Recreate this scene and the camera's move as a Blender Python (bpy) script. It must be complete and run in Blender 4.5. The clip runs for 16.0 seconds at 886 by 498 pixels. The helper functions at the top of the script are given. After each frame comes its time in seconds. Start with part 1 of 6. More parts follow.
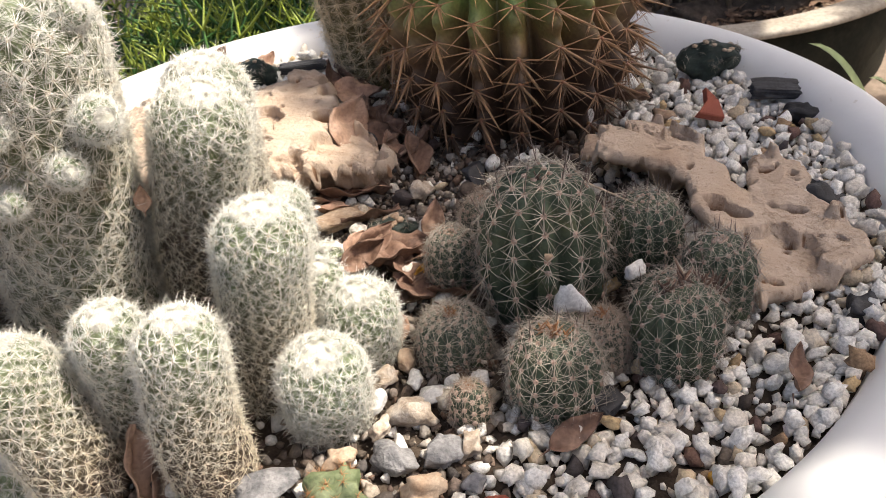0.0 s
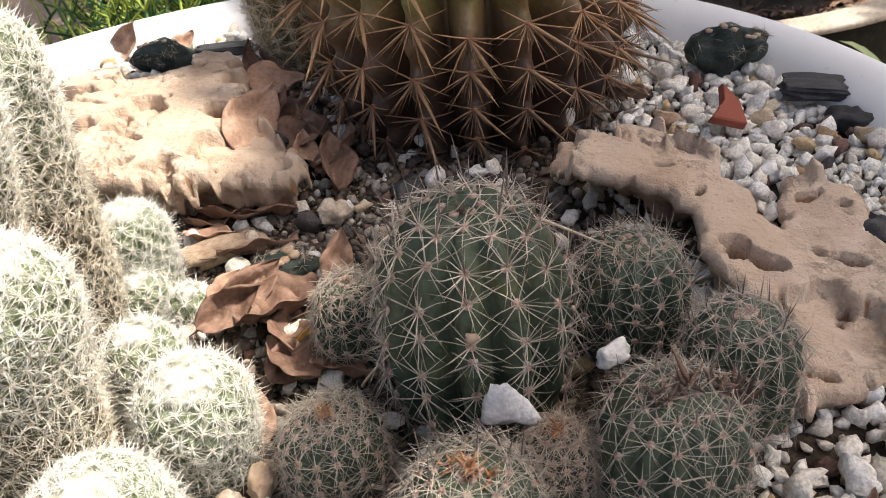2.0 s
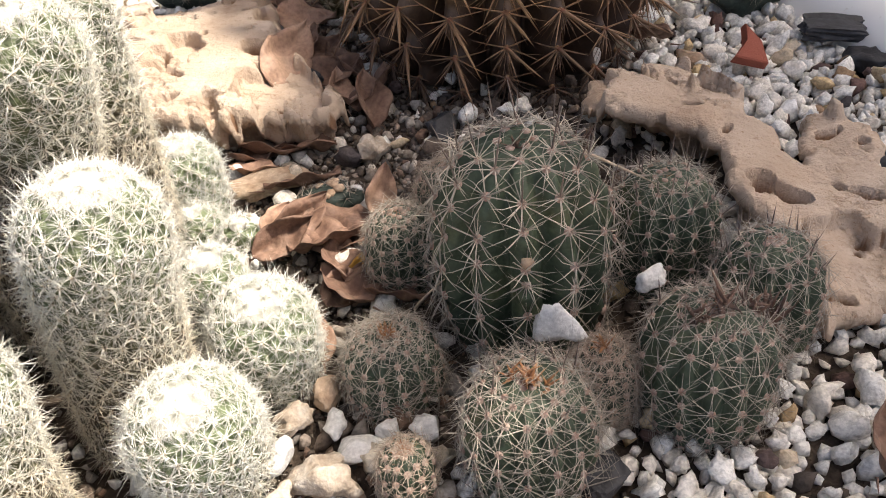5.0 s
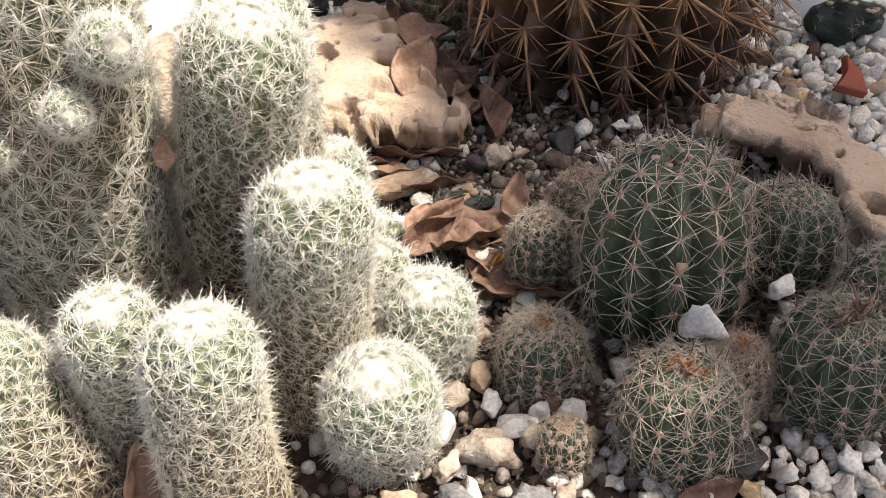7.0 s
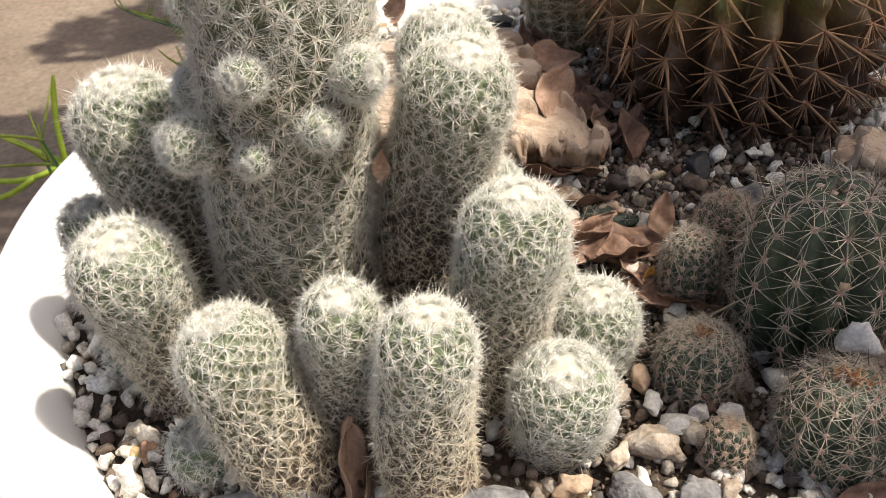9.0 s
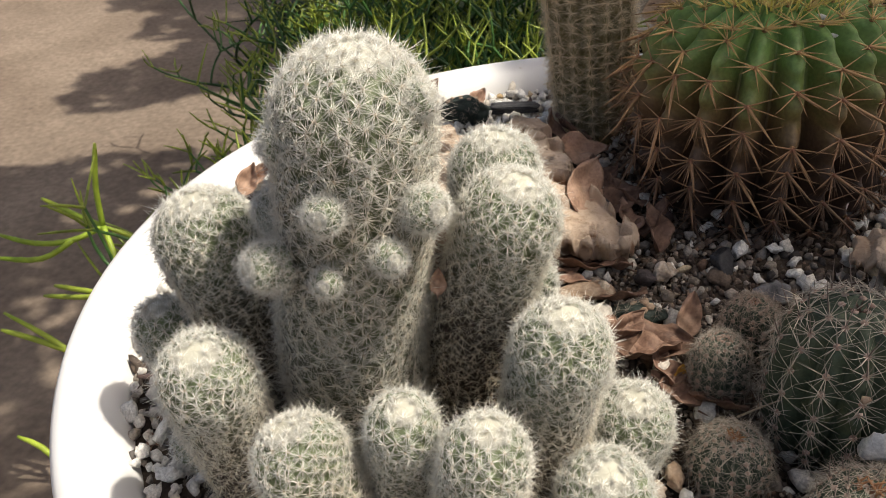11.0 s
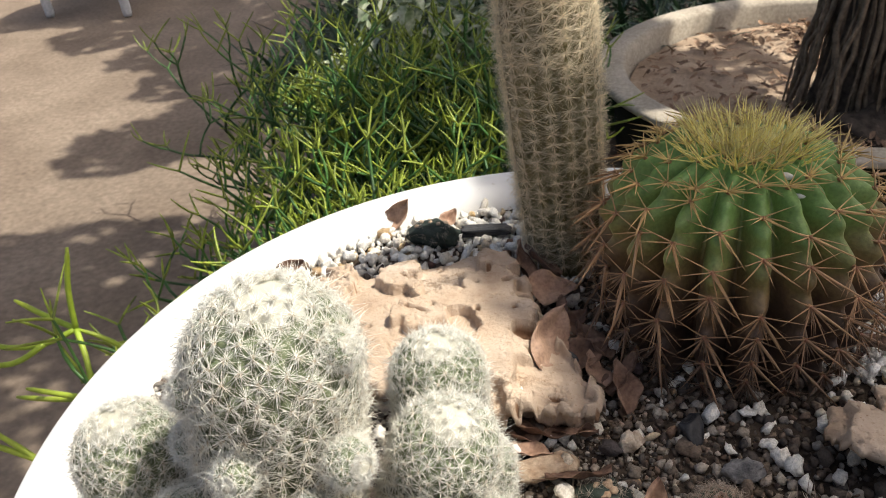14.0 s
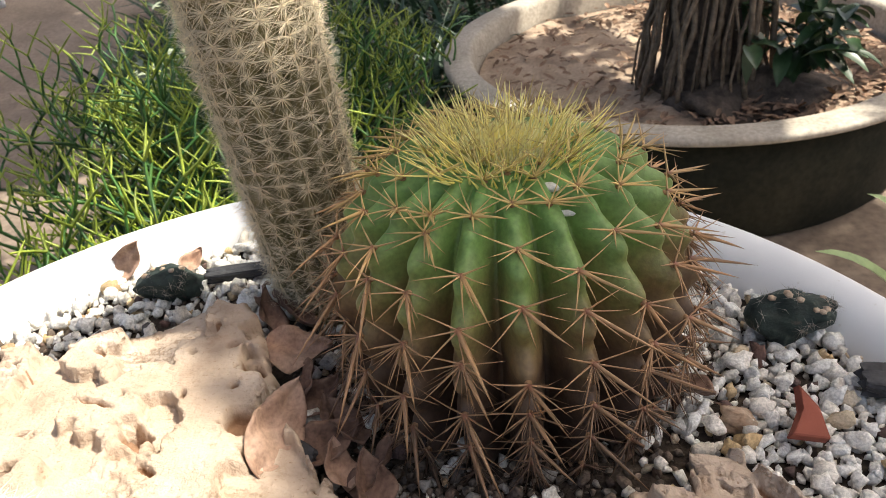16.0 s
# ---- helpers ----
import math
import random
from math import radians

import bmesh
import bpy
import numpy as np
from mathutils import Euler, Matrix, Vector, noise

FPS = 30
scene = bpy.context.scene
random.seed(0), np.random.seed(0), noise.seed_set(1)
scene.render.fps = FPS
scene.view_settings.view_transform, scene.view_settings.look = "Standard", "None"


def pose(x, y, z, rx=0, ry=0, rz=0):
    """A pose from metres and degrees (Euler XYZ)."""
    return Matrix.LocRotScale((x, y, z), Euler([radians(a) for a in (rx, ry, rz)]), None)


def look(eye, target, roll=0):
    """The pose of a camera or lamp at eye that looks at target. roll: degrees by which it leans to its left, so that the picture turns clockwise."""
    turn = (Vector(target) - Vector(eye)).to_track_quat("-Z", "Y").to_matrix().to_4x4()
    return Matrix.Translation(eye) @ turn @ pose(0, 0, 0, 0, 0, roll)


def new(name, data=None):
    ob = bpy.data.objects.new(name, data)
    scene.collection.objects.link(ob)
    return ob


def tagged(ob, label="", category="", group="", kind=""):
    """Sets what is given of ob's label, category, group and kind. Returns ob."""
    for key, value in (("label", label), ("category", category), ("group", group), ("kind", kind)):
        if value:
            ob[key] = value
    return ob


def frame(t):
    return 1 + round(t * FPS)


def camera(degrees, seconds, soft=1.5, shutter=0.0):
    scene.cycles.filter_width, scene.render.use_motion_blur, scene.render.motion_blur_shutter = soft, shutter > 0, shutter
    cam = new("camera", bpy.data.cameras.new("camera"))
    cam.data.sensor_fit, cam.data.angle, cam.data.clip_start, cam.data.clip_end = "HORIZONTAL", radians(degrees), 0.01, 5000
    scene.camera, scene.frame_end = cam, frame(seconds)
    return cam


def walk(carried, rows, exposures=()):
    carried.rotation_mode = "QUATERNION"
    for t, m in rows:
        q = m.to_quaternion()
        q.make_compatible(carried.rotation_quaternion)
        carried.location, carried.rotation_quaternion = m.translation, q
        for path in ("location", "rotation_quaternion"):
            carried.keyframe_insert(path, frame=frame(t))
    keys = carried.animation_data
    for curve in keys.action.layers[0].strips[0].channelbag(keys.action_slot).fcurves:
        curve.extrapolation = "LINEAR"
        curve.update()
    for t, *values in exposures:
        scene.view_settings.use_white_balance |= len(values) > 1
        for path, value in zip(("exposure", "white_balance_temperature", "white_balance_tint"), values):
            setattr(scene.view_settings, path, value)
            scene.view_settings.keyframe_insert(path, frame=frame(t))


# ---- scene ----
cam = camera(59.1, 16.0, 0.75)
PATH = [
    (0, (0.06176, -0.38411, 0.66460), (-0.0600, 1.2484, -0.4844), -8.12),
    (0.5, (0.06722, -0.34425, 0.64652), (-0.0603, 1.2942, -0.4933), -7.78),
    (1, (0.07067, -0.30982, 0.63008), (-0.0622, 1.3326, -0.5035), -7.19),
    (1.5, (0.08112, -0.28220, 0.61952), (-0.0562, 1.3583, -0.5162), -7.16),
    (2, (0.09083, -0.28125, 0.61038), (-0.0414, 1.3523, -0.5360), -6.93),
    (2.5, (0.09269, -0.28112, 0.60020), (-0.0379, 1.3281, -0.5802), -6.79),
    (3, (0.09384, -0.28501, 0.60331), (-0.0281, 1.3068, -0.6014), -6.65),
    (3.2, (0.09446, -0.28653, 0.60396), (-0.0250, 1.3015, -0.6059), -6.56),
    (5.3, (0.06988, -0.29737, 0.62320), (-0.0621, 1.2395, -0.6498), -6.86),
    (5.5, (0.06633, -0.29856, 0.62561), (-0.0702, 1.2378, -0.6475), -6.82),
    (6, (0.05369, -0.30714, 0.63142), (-0.0882, 1.2298, -0.6404), -6.08),
    (6.5, (0.04122, -0.31460, 0.63444), (-0.1204, 1.2259, -0.6308), -5.65),
    (7, (0.03524, -0.32009, 0.63874), (-0.1562, 1.2273, -0.6138), -5.51),
    (7.5, (0.02727, -0.32475, 0.64339), (-0.2004, 1.2225, -0.6032), -5.56),
    (8, (0.02033, -0.33254, 0.64776), (-0.2446, 1.2205, -0.5842), -5.87),
    (8.5, (0.00711, -0.34101, 0.65281), (-0.2850, 1.2135, -0.5712), -5.85),
    (9, (-0.00410, -0.34848, 0.65871), (-0.3319, 1.2066, -0.5555), -5.95),
    (9.5, (-0.01068, -0.35306, 0.66987), (-0.3569, 1.2026, -0.5384), -6.10),
    (10, (-0.01468, -0.35334, 0.68220), (-0.3664, 1.2093, -0.5155), -5.97),
    (10.2, (-0.01674, -0.35382, 0.68442), (-0.3646, 1.2226, -0.4963), -5.95),
    (12.3, (-0.01621, -0.35790, 0.71521), (-0.3870, 1.2767, -0.3760), -6.00),
    (12.5, (-0.01680, -0.35902, 0.71682), (-0.3971, 1.2791, -0.3657), -6.29),
    (13, (-0.02318, -0.34908, 0.72397), (-0.3996, 1.2961, -0.3492), -6.09),
    (13.5, (-0.00956, -0.32999, 0.73574), (-0.3829, 1.3240, -0.3248), -6.23),
    (14, (0.00326, -0.30009, 0.73927), (-0.3550, 1.3636, -0.3113), -6.16),
    (14.5, (0.01684, -0.26387, 0.73350), (-0.3137, 1.4118, -0.3072), -6.15),
    (15, (0.04168, -0.23580, 0.72057), (-0.1991, 1.4522, -0.3247), -5.98),
    (15.5, (0.06164, -0.20868, 0.70757), (-0.1180, 1.4813, -0.3468), -6.84),
    (16, (0.07408, -0.18538, 0.68974), (-0.0220, 1.4983, -0.3855), -6.79),
]
cam.data.dof.use_dof = True
cam.data.dof.focus_distance = 0.275
cam.data.dof.aperture_fstop = 44.0
EXPOSURES = [(0.0, 0.6, 6850.0, 11.5), (1.5, 0.78, 6800.0, 11.0), (3.0, 0.78, 6800.0, 11.0), (5.5, 0.75, 6850.0, 11.5), (7.0, 0.60, 6850.0, 11.0), (9.0, 0.34, 6950.0, 10.5), (10.0, 0.29, 6950.0, 9.5),
             (12.5, -0.4, 7000.0, 10.0), (13.0, -0.34, 7000.0, 9.5), (13.5, -0.14, 6950.0, 8.5), (14.0, 0.26, 6800.0, 8.0), (14.5, 0.45, 6750.0, 7.5), (16.0, 0.8, 6800.0, 7.5)]
walk(cam, [(t, look(eye, target, roll)) for t, eye, target, roll in PATH], EXPOSURES)

# ---- light ----
SUN = Vector((0.485, 0.082, 0.870)).normalized()
world = bpy.data.worlds.new("sky")
scene.world = world
world.use_nodes = True
wt = world.node_tree
sky = wt.nodes.new("ShaderNodeTexSky")
sky.sky_type, sky.sun_disc = "NISHITA", False
sky.air_density, sky.dust_density, sky.ozone_density = 0.75, 5.0, 0.0
sky.sun_elevation, sky.sun_rotation = math.asin(SUN.z), math.atan2(SUN.x, SUN.y)
wt.links.new(sky.outputs[0], wt.nodes["Background"].inputs[0])
wt.nodes["Background"].inputs[1].default_value = 0.135
sun_data = bpy.data.lights.new("sun", "SUN")
sun_data.energy, sun_data.angle, sun_data.color = 4.7, radians(0.6), (1.0, 0.955, 0.88)
sun = new("sun", sun_data)
sun.matrix_world = look((3, -1, 5), Vector((3, -1, 5)) - SUN)

# ---- helpers ----
RNG = np.random.default_rng(7)
GROUND = -0.12


def mesh_np(name, verts, faces, material, attrs=None, smooth=True):
    """A mesh from numpy arrays: verts (n, 3), faces a list of (m, k) index arrays, attrs a dict of one float a vertex."""
    me = bpy.data.meshes.new(name)
    verts = np.asarray(verts, dtype=np.float32)
    faces = [np.asarray(f, dtype=np.int32) for f in faces if len(f)]
    me.vertices.add(len(verts))
    me.vertices.foreach_set("co", verts.ravel())
    sizes = np.concatenate([np.full(len(f), f.shape[1], dtype=np.int32) for f in faces])
    loops = np.concatenate([f.ravel() for f in faces])
    me.loops.add(len(loops))
    me.loops.foreach_set("vertex_index", loops)
    me.polygons.add(len(sizes))
    me.polygons.foreach_set("loop_start", np.concatenate([[0], np.cumsum(sizes)[:-1]]).astype(np.int32))
    me.polygons.foreach_set("use_smooth", np.full(len(sizes), smooth))
    me.update(calc_edges=True)
    for key, values in (attrs or {}).items():
        me.attributes.new(key, "FLOAT", "POINT").data.foreach_set("value", np.asarray(values, dtype=np.float32))
    me.materials.append(material)
    me.validate()
    return me


def origin(ob):
    o = Vector((0, 0, 0))
    while ob is not None:
        o += ob.location
        ob = ob.parent
    return o


def part(name, verts, faces, material, parent, label="", attrs=None, smooth=True):
    """Links one mesh, given in world places, under a thing or under a part."""
    ob = new(name, mesh_np(name, np.asarray(verts) - np.array(origin(parent)), faces, material, attrs, smooth))
    ob.parent = parent
    return tagged(ob, label)


def thing(name, place, label, category, group="", kind=""):
    ob = new(name)
    ob.location = place
    ob.empty_display_size = 0.01
    return tagged(ob, label, category, group, kind)


def solo(name, verts, faces, material, label, category, group="", kind="", place=None, attrs=None, smooth=True):
    """A thing that is one mesh, with its origin at its base."""
    verts = np.asarray(verts)
    p = np.array(place) if place is not None else np.array([verts[:, 0].mean(), verts[:, 1].mean(), verts[:, 2].min()])
    ob = new(name, mesh_np(name, verts - p, faces, material, attrs, smooth))
    ob.location = p
    return tagged(ob, label, category, group, kind)


def unit(a):
    return a / np.maximum(np.linalg.norm(a, axis=-1, keepdims=True), 1e-12)


def frames(n):
    """Two tangents for each normal."""
    ref = np.where(np.abs(n[:, 2:3]) < 0.9, np.array([[0.0, 0, 1]]), np.array([[1.0, 0, 0]]))
    e1 = unit(np.cross(ref, n))
    return e1, np.cross(n, e1)


def spines(base, way, length, width, seg=1, sides=3, bend=None, age=None, flat=1.0):
    """Tapered needles: base, way (n, 3), length, width (n), bend (n, 3) the tip's shift. Returns verts, faces, attributes."""
    n = len(base)
    length, width = np.broadcast_to(length, n), np.broadcast_to(width, n)
    e1, e2 = frames(way)
    ang = np.arange(sides) * 2 * np.pi / sides
    ring = e1[:, None] * np.cos(ang)[None, :, None] + flat * e2[:, None] * np.sin(ang)[None, :, None]
    rows, tips = [], []
    for j in range(seg):
        s = j / seg
        c = base + way * (length * s)[:, None] + (0 if bend is None else bend * s * s)
        rows.append(c[:, None] + ring * (0.5 * width * (1 - s) ** 0.7)[:, None, None])
        tips.append(np.full((n, sides), s))
    tip = base + way * length[:, None] + (0 if bend is None else bend)
    per = seg * sides + 1
    verts = np.concatenate([np.concatenate(rows, 1), tip[:, None]], 1).reshape(-1, 3)
    tipv = np.concatenate([np.concatenate(tips, 1), np.ones((n, 1))], 1).ravel()
    k0 = (np.arange(n) * per)[:, None]
    quads, tris = [], []
    for j in range(seg):
        for k in range(sides):
            a, b = j * sides + k, j * sides + (k + 1) % sides
            if j < seg - 1:
                quads.append(k0 + np.array([[a, b, b + sides, a + sides]]))
            else:
                tris.append(k0 + np.array([[a, b, per - 1]]))
    faces = ([np.concatenate(quads)] if quads else []) + [np.concatenate(tris)]
    agev = np.repeat(np.zeros(n) if age is None else np.broadcast_to(age, n), per)
    return verts, faces, {"tip": tipv, "age": agev}


def joined(*pieces):
    """Joins (verts, faces, attrs) pieces into one."""
    verts, faces, attrs, k = [], [], {}, 0
    for v, f, a in pieces:
        verts.append(v)
        faces += [x + k for x in f]
        for key in a:
            attrs.setdefault(key, []).append(a[key])
        k += len(v)
    return np.concatenate(verts), faces, {key: np.concatenate(x) for key, x in attrs.items()}


def ico(level):
    bm = bmesh.new()
    bmesh.ops.create_icosphere(bm, subdivisions=level, radius=1)
    v = np.array([x.co[:] for x in bm.verts])
    f = np.array([[y.index for y in x.verts] for x in bm.faces])
    bm.free()
    return v, f


def turns(n, flat=False):
    """n random rotation matrices."""
    q = unit(RNG.normal(size=(n, 4)))
    if flat:
        a = RNG.uniform(0, 2 * np.pi, n)
        q = np.stack([np.cos(a / 2), RNG.normal(0, 0.12, n), RNG.normal(0, 0.12, n), np.sin(a / 2)], 1)
        q = unit(q)
    w, x, y, z = q.T
    return np.stack([1 - 2 * (y * y + z * z), 2 * (x * y - z * w), 2 * (x * z + y * w), 2 * (x * y + z * w), 1 - 2 * (x * x + z * z),
                     2 * (y * z - x * w), 2 * (x * z - y * w), 2 * (y * z + x * w), 1 - 2 * (x * x + y * y)], 1).reshape(n, 3, 3)


def scattered(shapes, f, places, sizes, rots):
    """Copies of the shapes (lists of verts with one face list) joined into one: verts, faces."""
    m = len(shapes[0])
    pick = RNG.integers(0, len(shapes), len(places))
    v = np.asarray(shapes)[pick] * sizes[:, None, :]
    v = np.einsum("nij,nkj->nki", rots, v) + places[:, None, :]
    return v.reshape(-1, 3), [(f[None] + (np.arange(len(places)) * m)[:, None, None]).reshape(-1, f.shape[1])]


def rough_stone(seed, level=2, lump=0.22, cut=7, knob=0.4):
    """A stone of unit size: a ball cut by a few planes and lumped."""
    v, f = ico(level)
    r = np.random.default_rng(seed)
    for n in unit(r.normal(size=(cut, 3))):
        d = v @ n - r.uniform(0.55, 0.85)
        v = v - np.outer(np.maximum(d, 0) * 0.96, n)
    off = Vector(r.uniform(-50, 50, 3))
    k = np.array([1 + lump * noise.noise(Vector(p) * 1.6 + off) + knob * lump * noise.noise(Vector(p) * 3.6 + off) for p in v])
    return v * k[:, None], f


# ---- materials ----
def tree(name):
    m = bpy.data.materials.new(name)
    m.use_nodes = True
    return m, m.node_tree, m.node_tree.nodes["Principled BSDF"]


def put(nt, kind, **values):
    n = nt.nodes.new(kind)
    for key, v in values.items():
        n.inputs[key.replace("_", " ")].default_value = v
    return n


def ramp(nt, fac, stops):
    n = nt.nodes.new("ShaderNodeValToRGB")
    el = n.color_ramp.elements
    while len(el) < len(stops):
        el.new(0.5)
    for e, (p, c) in zip(el, stops):
        e.position, e.color = p, (*c, 1)
    nt.links.new(fac, n.inputs[0])
    return n.outputs[0]


def blend(nt, fac, a, b, how="MIX"):
    n = nt.nodes.new("ShaderNodeMix")
    n.data_type, n.blend_type = "RGBA", how
    for sock, v in ((0, fac), (6, a), (7, b)):
        if isinstance(v, (int, float)):
            n.inputs[sock].default_value = v
        elif isinstance(v, tuple):
            n.inputs[sock].default_value = (*v, 1)
        else:
            nt.links.new(v, n.inputs[sock])
    return n.outputs[2]


def grain(nt, scale, detail=4.0, rough=0.55, out=0, kind="ShaderNodeTexNoise"):
    n = nt.nodes.new(kind)
    c = nt.nodes.new("ShaderNodeTexCoord")
    nt.links.new(c.outputs["Object"], n.inputs["Vector"])
    n.inputs["Scale"].default_value = scale
    if kind == "ShaderNodeTexNoise":
        n.inputs["Detail"].default_value, n.inputs["Roughness"].default_value = detail, rough
    return n.outputs[out]


def bumped(nt, bsdf, heights, strength=0.5):
    last = None
    for h, dist in heights:
        b = nt.nodes.new("ShaderNodeBump")
        b.inputs["Strength"].default_value, b.inputs["Distance"].default_value = strength, dist
        nt.links.new(h, b.inputs["Height"])
        if last is not None:
            nt.links.new(last, b.inputs["Normal"])
        last = b.outputs[0]
    nt.links.new(last, bsdf.inputs["Normal"])


def surface(name, stops, scale, fine, roughness=0.8, bump=0.001, spread=0.0, specular=0.3, through_light=0.0):
    """A rough surface: colours by a broad grain, a fine grain over it, relief of both, spread by island."""
    m, nt, b = tree(name)
    col = ramp(nt, grain(nt, scale), stops)
    g = ramp(nt, grain(nt, fine, 3), [(0.3, (0.72, 0.72, 0.72)), (0.7, (1.12, 1.12, 1.12))])
    col = blend(nt, 1.0, col, g, "MULTIPLY")
    if spread:
        geo = nt.nodes.new("ShaderNodeNewGeometry")
        col = blend(nt, 1.0, col, ramp(nt, geo.outputs["Random Per Island"], [(0, (1 - spread,) * 3), (1, (1 + spread,) * 3)]), "MULTIPLY")
    nt.links.new(col, b.inputs["Base Color"])
    b.inputs["Roughness"].default_value, b.inputs["Specular IOR Level"].default_value = roughness, specular
    if through_light:
        b.inputs["Subsurface Weight"].default_value, b.inputs["Subsurface Radius"].default_value = through_light, (0.004, 0.003, 0.001)
    bumped(nt, b, [(grain(nt, scale), bump), (grain(nt, fine, 3), bump * 0.4)])
    return m


def needle(name, young, old, tipc, basec, jitter=0.18, roughness=0.45, middle=None):
    """Needles: colour by age up the plant, darker at tip and foot, varied needle by needle."""
    m, nt, b = tree(name)
    age = nt.nodes.new("ShaderNodeAttribute")
    age.attribute_name = "age"
    tip = nt.nodes.new("ShaderNodeAttribute")
    tip.attribute_name = "tip"
    geo = nt.nodes.new("ShaderNodeNewGeometry")
    col = ramp(nt, age.outputs["Fac"], [(0.0, young), (0.45, middle or tuple((a + c) / 2 for a, c in zip(young, old))), (1.0, old)])
    t = ramp(nt, tip.outputs["Fac"], [(0.0, (1, 1, 1)), (0.12, (0, 0, 0)), (1.0, (0, 0, 0))])
    col = blend(nt, t, col, basec)
    t = ramp(nt, tip.outputs["Fac"], [(0.0, (0, 0, 0)), (0.7, (0, 0, 0)), (1.0, (1, 1, 1))])
    col = blend(nt, t, col, tipc)
    col = blend(nt, 1.0, col, ramp(nt, geo.outputs["Random Per Island"], [(0, (1 - jitter,) * 3), (1, (1 + jitter,) * 3)]), "MULTIPLY")
    nt.links.new(col, b.inputs["Base Color"])
    b.inputs["Roughness"].default_value = roughness
    return m


def pebbles(name, stops):
    """Loose stones, each of its own colour out of the stops, pitted."""
    m, nt, b = tree(name)
    geo = nt.nodes.new("ShaderNodeNewGeometry")
    r = ramp(nt, geo.outputs["Random Per Island"], stops)
    r = blend(nt, 1.0, r, ramp(nt, grain(nt, 260, 4), [(0.30, (0.70, 0.67, 0.63)), (0.50, (1, 1, 1))]), "MULTIPLY")
    r = blend(nt, 1.0, r, ramp(nt, grain(nt, 900, 3), [(0.3, (0.7, 0.7, 0.7)), (0.6, (1.06, 1.06, 1.06))]), "MULTIPLY")
    nt.links.new(r, b.inputs["Base Color"])
    b.inputs["Roughness"].default_value, b.inputs["Specular IOR Level"].default_value = 0.85, 0.25
    bumped(nt, b, [(grain(nt, 420, 4), 0.0012), (grain(nt, 1100, 2), 0.0005)], 0.7)
    return m


def painted():
    """White paint over cement: faint brush marks round the bowl, small chips and splashes of dirt."""
    m, nt, b = tree("white_paint")
    col = ramp(nt, grain(nt, 14, 5), [(0.3, (0.76, 0.755, 0.74)), (0.6, (0.82, 0.82, 0.81))])
    col = blend(nt, ramp(nt, grain(nt, 210, 3, 0.5), [(0.70, (0, 0, 0)), (0.78, (0.5, 0.5, 0.5))]), col, (0.55, 0.5, 0.43))
    nt.links.new(col, b.inputs["Base Color"])
    b.inputs["Roughness"].default_value = 0.5
    bumped(nt, b, [(grain(nt, 60, 4), 0.00025), (grain(nt, 420, 3), 0.00008)], 0.5)
    return m


M_PAINT = painted()
M_SOIL = surface("potting_soil", [(0.3, (0.035, 0.024, 0.018)), (0.7, (0.10, 0.075, 0.055))], 160, 900, 0.95, 0.004)
M_PUMICE = pebbles("pumice", [(0.0, (0.88, 0.86, 0.81)), (0.35, (0.83, 0.81, 0.76)), (0.6, (0.87, 0.82, 0.74)), (0.86, (0.72, 0.67, 0.59)),
                              (0.94, (0.6, 0.44, 0.24)), (0.97, (0.18, 0.10, 0.08)), (1.0, (0.09, 0.08, 0.08))])
M_MIXED = pebbles("mixed_stones", [(0.0, (0.42, 0.36, 0.29)), (0.15, (0.13, 0.105, 0.085)), (0.38, (0.20, 0.150, 0.115)), (0.6, (0.07, 0.062, 0.058)),
                                   (0.78, (0.50, 0.45, 0.39)), (0.9, (0.26, 0.165, 0.115)), (1.0, (0.07, 0.055, 0.05))])
def limestone():
    m, nt, b = tree("limestone")
    col = ramp(nt, grain(nt, 30, 6, 0.65), [(0.25, (0.40, 0.280, 0.195)), (0.42, (0.51, 0.390, 0.290)), (0.58, (0.56, 0.445, 0.345)), (0.72, (0.64, 0.530, 0.430))])
    col = blend(nt, 1.0, col, ramp(nt, grain(nt, 260, 5, 0.7), [(0.26, (0.74, 0.67, 0.60)), (0.40, (1, 1, 1)), (0.75, (1.05, 1.05, 1.05))]), "MULTIPLY")
    # ochre lining of the holes, darkened in colour to stand for shade inside them
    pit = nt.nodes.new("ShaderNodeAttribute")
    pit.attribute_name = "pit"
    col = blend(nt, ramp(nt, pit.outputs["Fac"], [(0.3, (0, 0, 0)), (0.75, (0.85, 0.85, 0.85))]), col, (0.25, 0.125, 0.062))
    seams = ramp(nt, grain(nt, 75, 6, 0.72), [(0.455, (0, 0, 0)), (0.49, (0.5, 0.5, 0.5)), (0.515, (0, 0, 0))])
    where = ramp(nt, grain(nt, 22, 3), [(0.52, (0, 0, 0)), (0.66, (1, 1, 1))])
    seams = blend(nt, 1.0, seams, where, "MULTIPLY")
    col = blend(nt, seams, col, (0.36, 0.20, 0.105))
    pores = ramp(nt, grain(nt, 620, 2, 0.5), [(0.66, (0, 0, 0)), (0.74, (0.7, 0.7, 0.7))])
    col = blend(nt, pores, col, (0.33, 0.21, 0.13))
    nt.links.new(col, b.inputs["Base Color"])
    b.inputs["Roughness"].default_value, b.inputs["Specular IOR Level"].default_value = 0.92, 0.2
    deep = nt.nodes.new("ShaderNodeInvert")
    nt.links.new(seams, deep.inputs[1])
    bumped(nt, b, [(deep.outputs[0], 0.0012), (grain(nt, 90, 5, 0.5), 0.0012), (grain(nt, 420, 5, 0.6), 0.0012), (grain(nt, 1300, 3, 0.6), 0.0006)], 0.9)
    return m


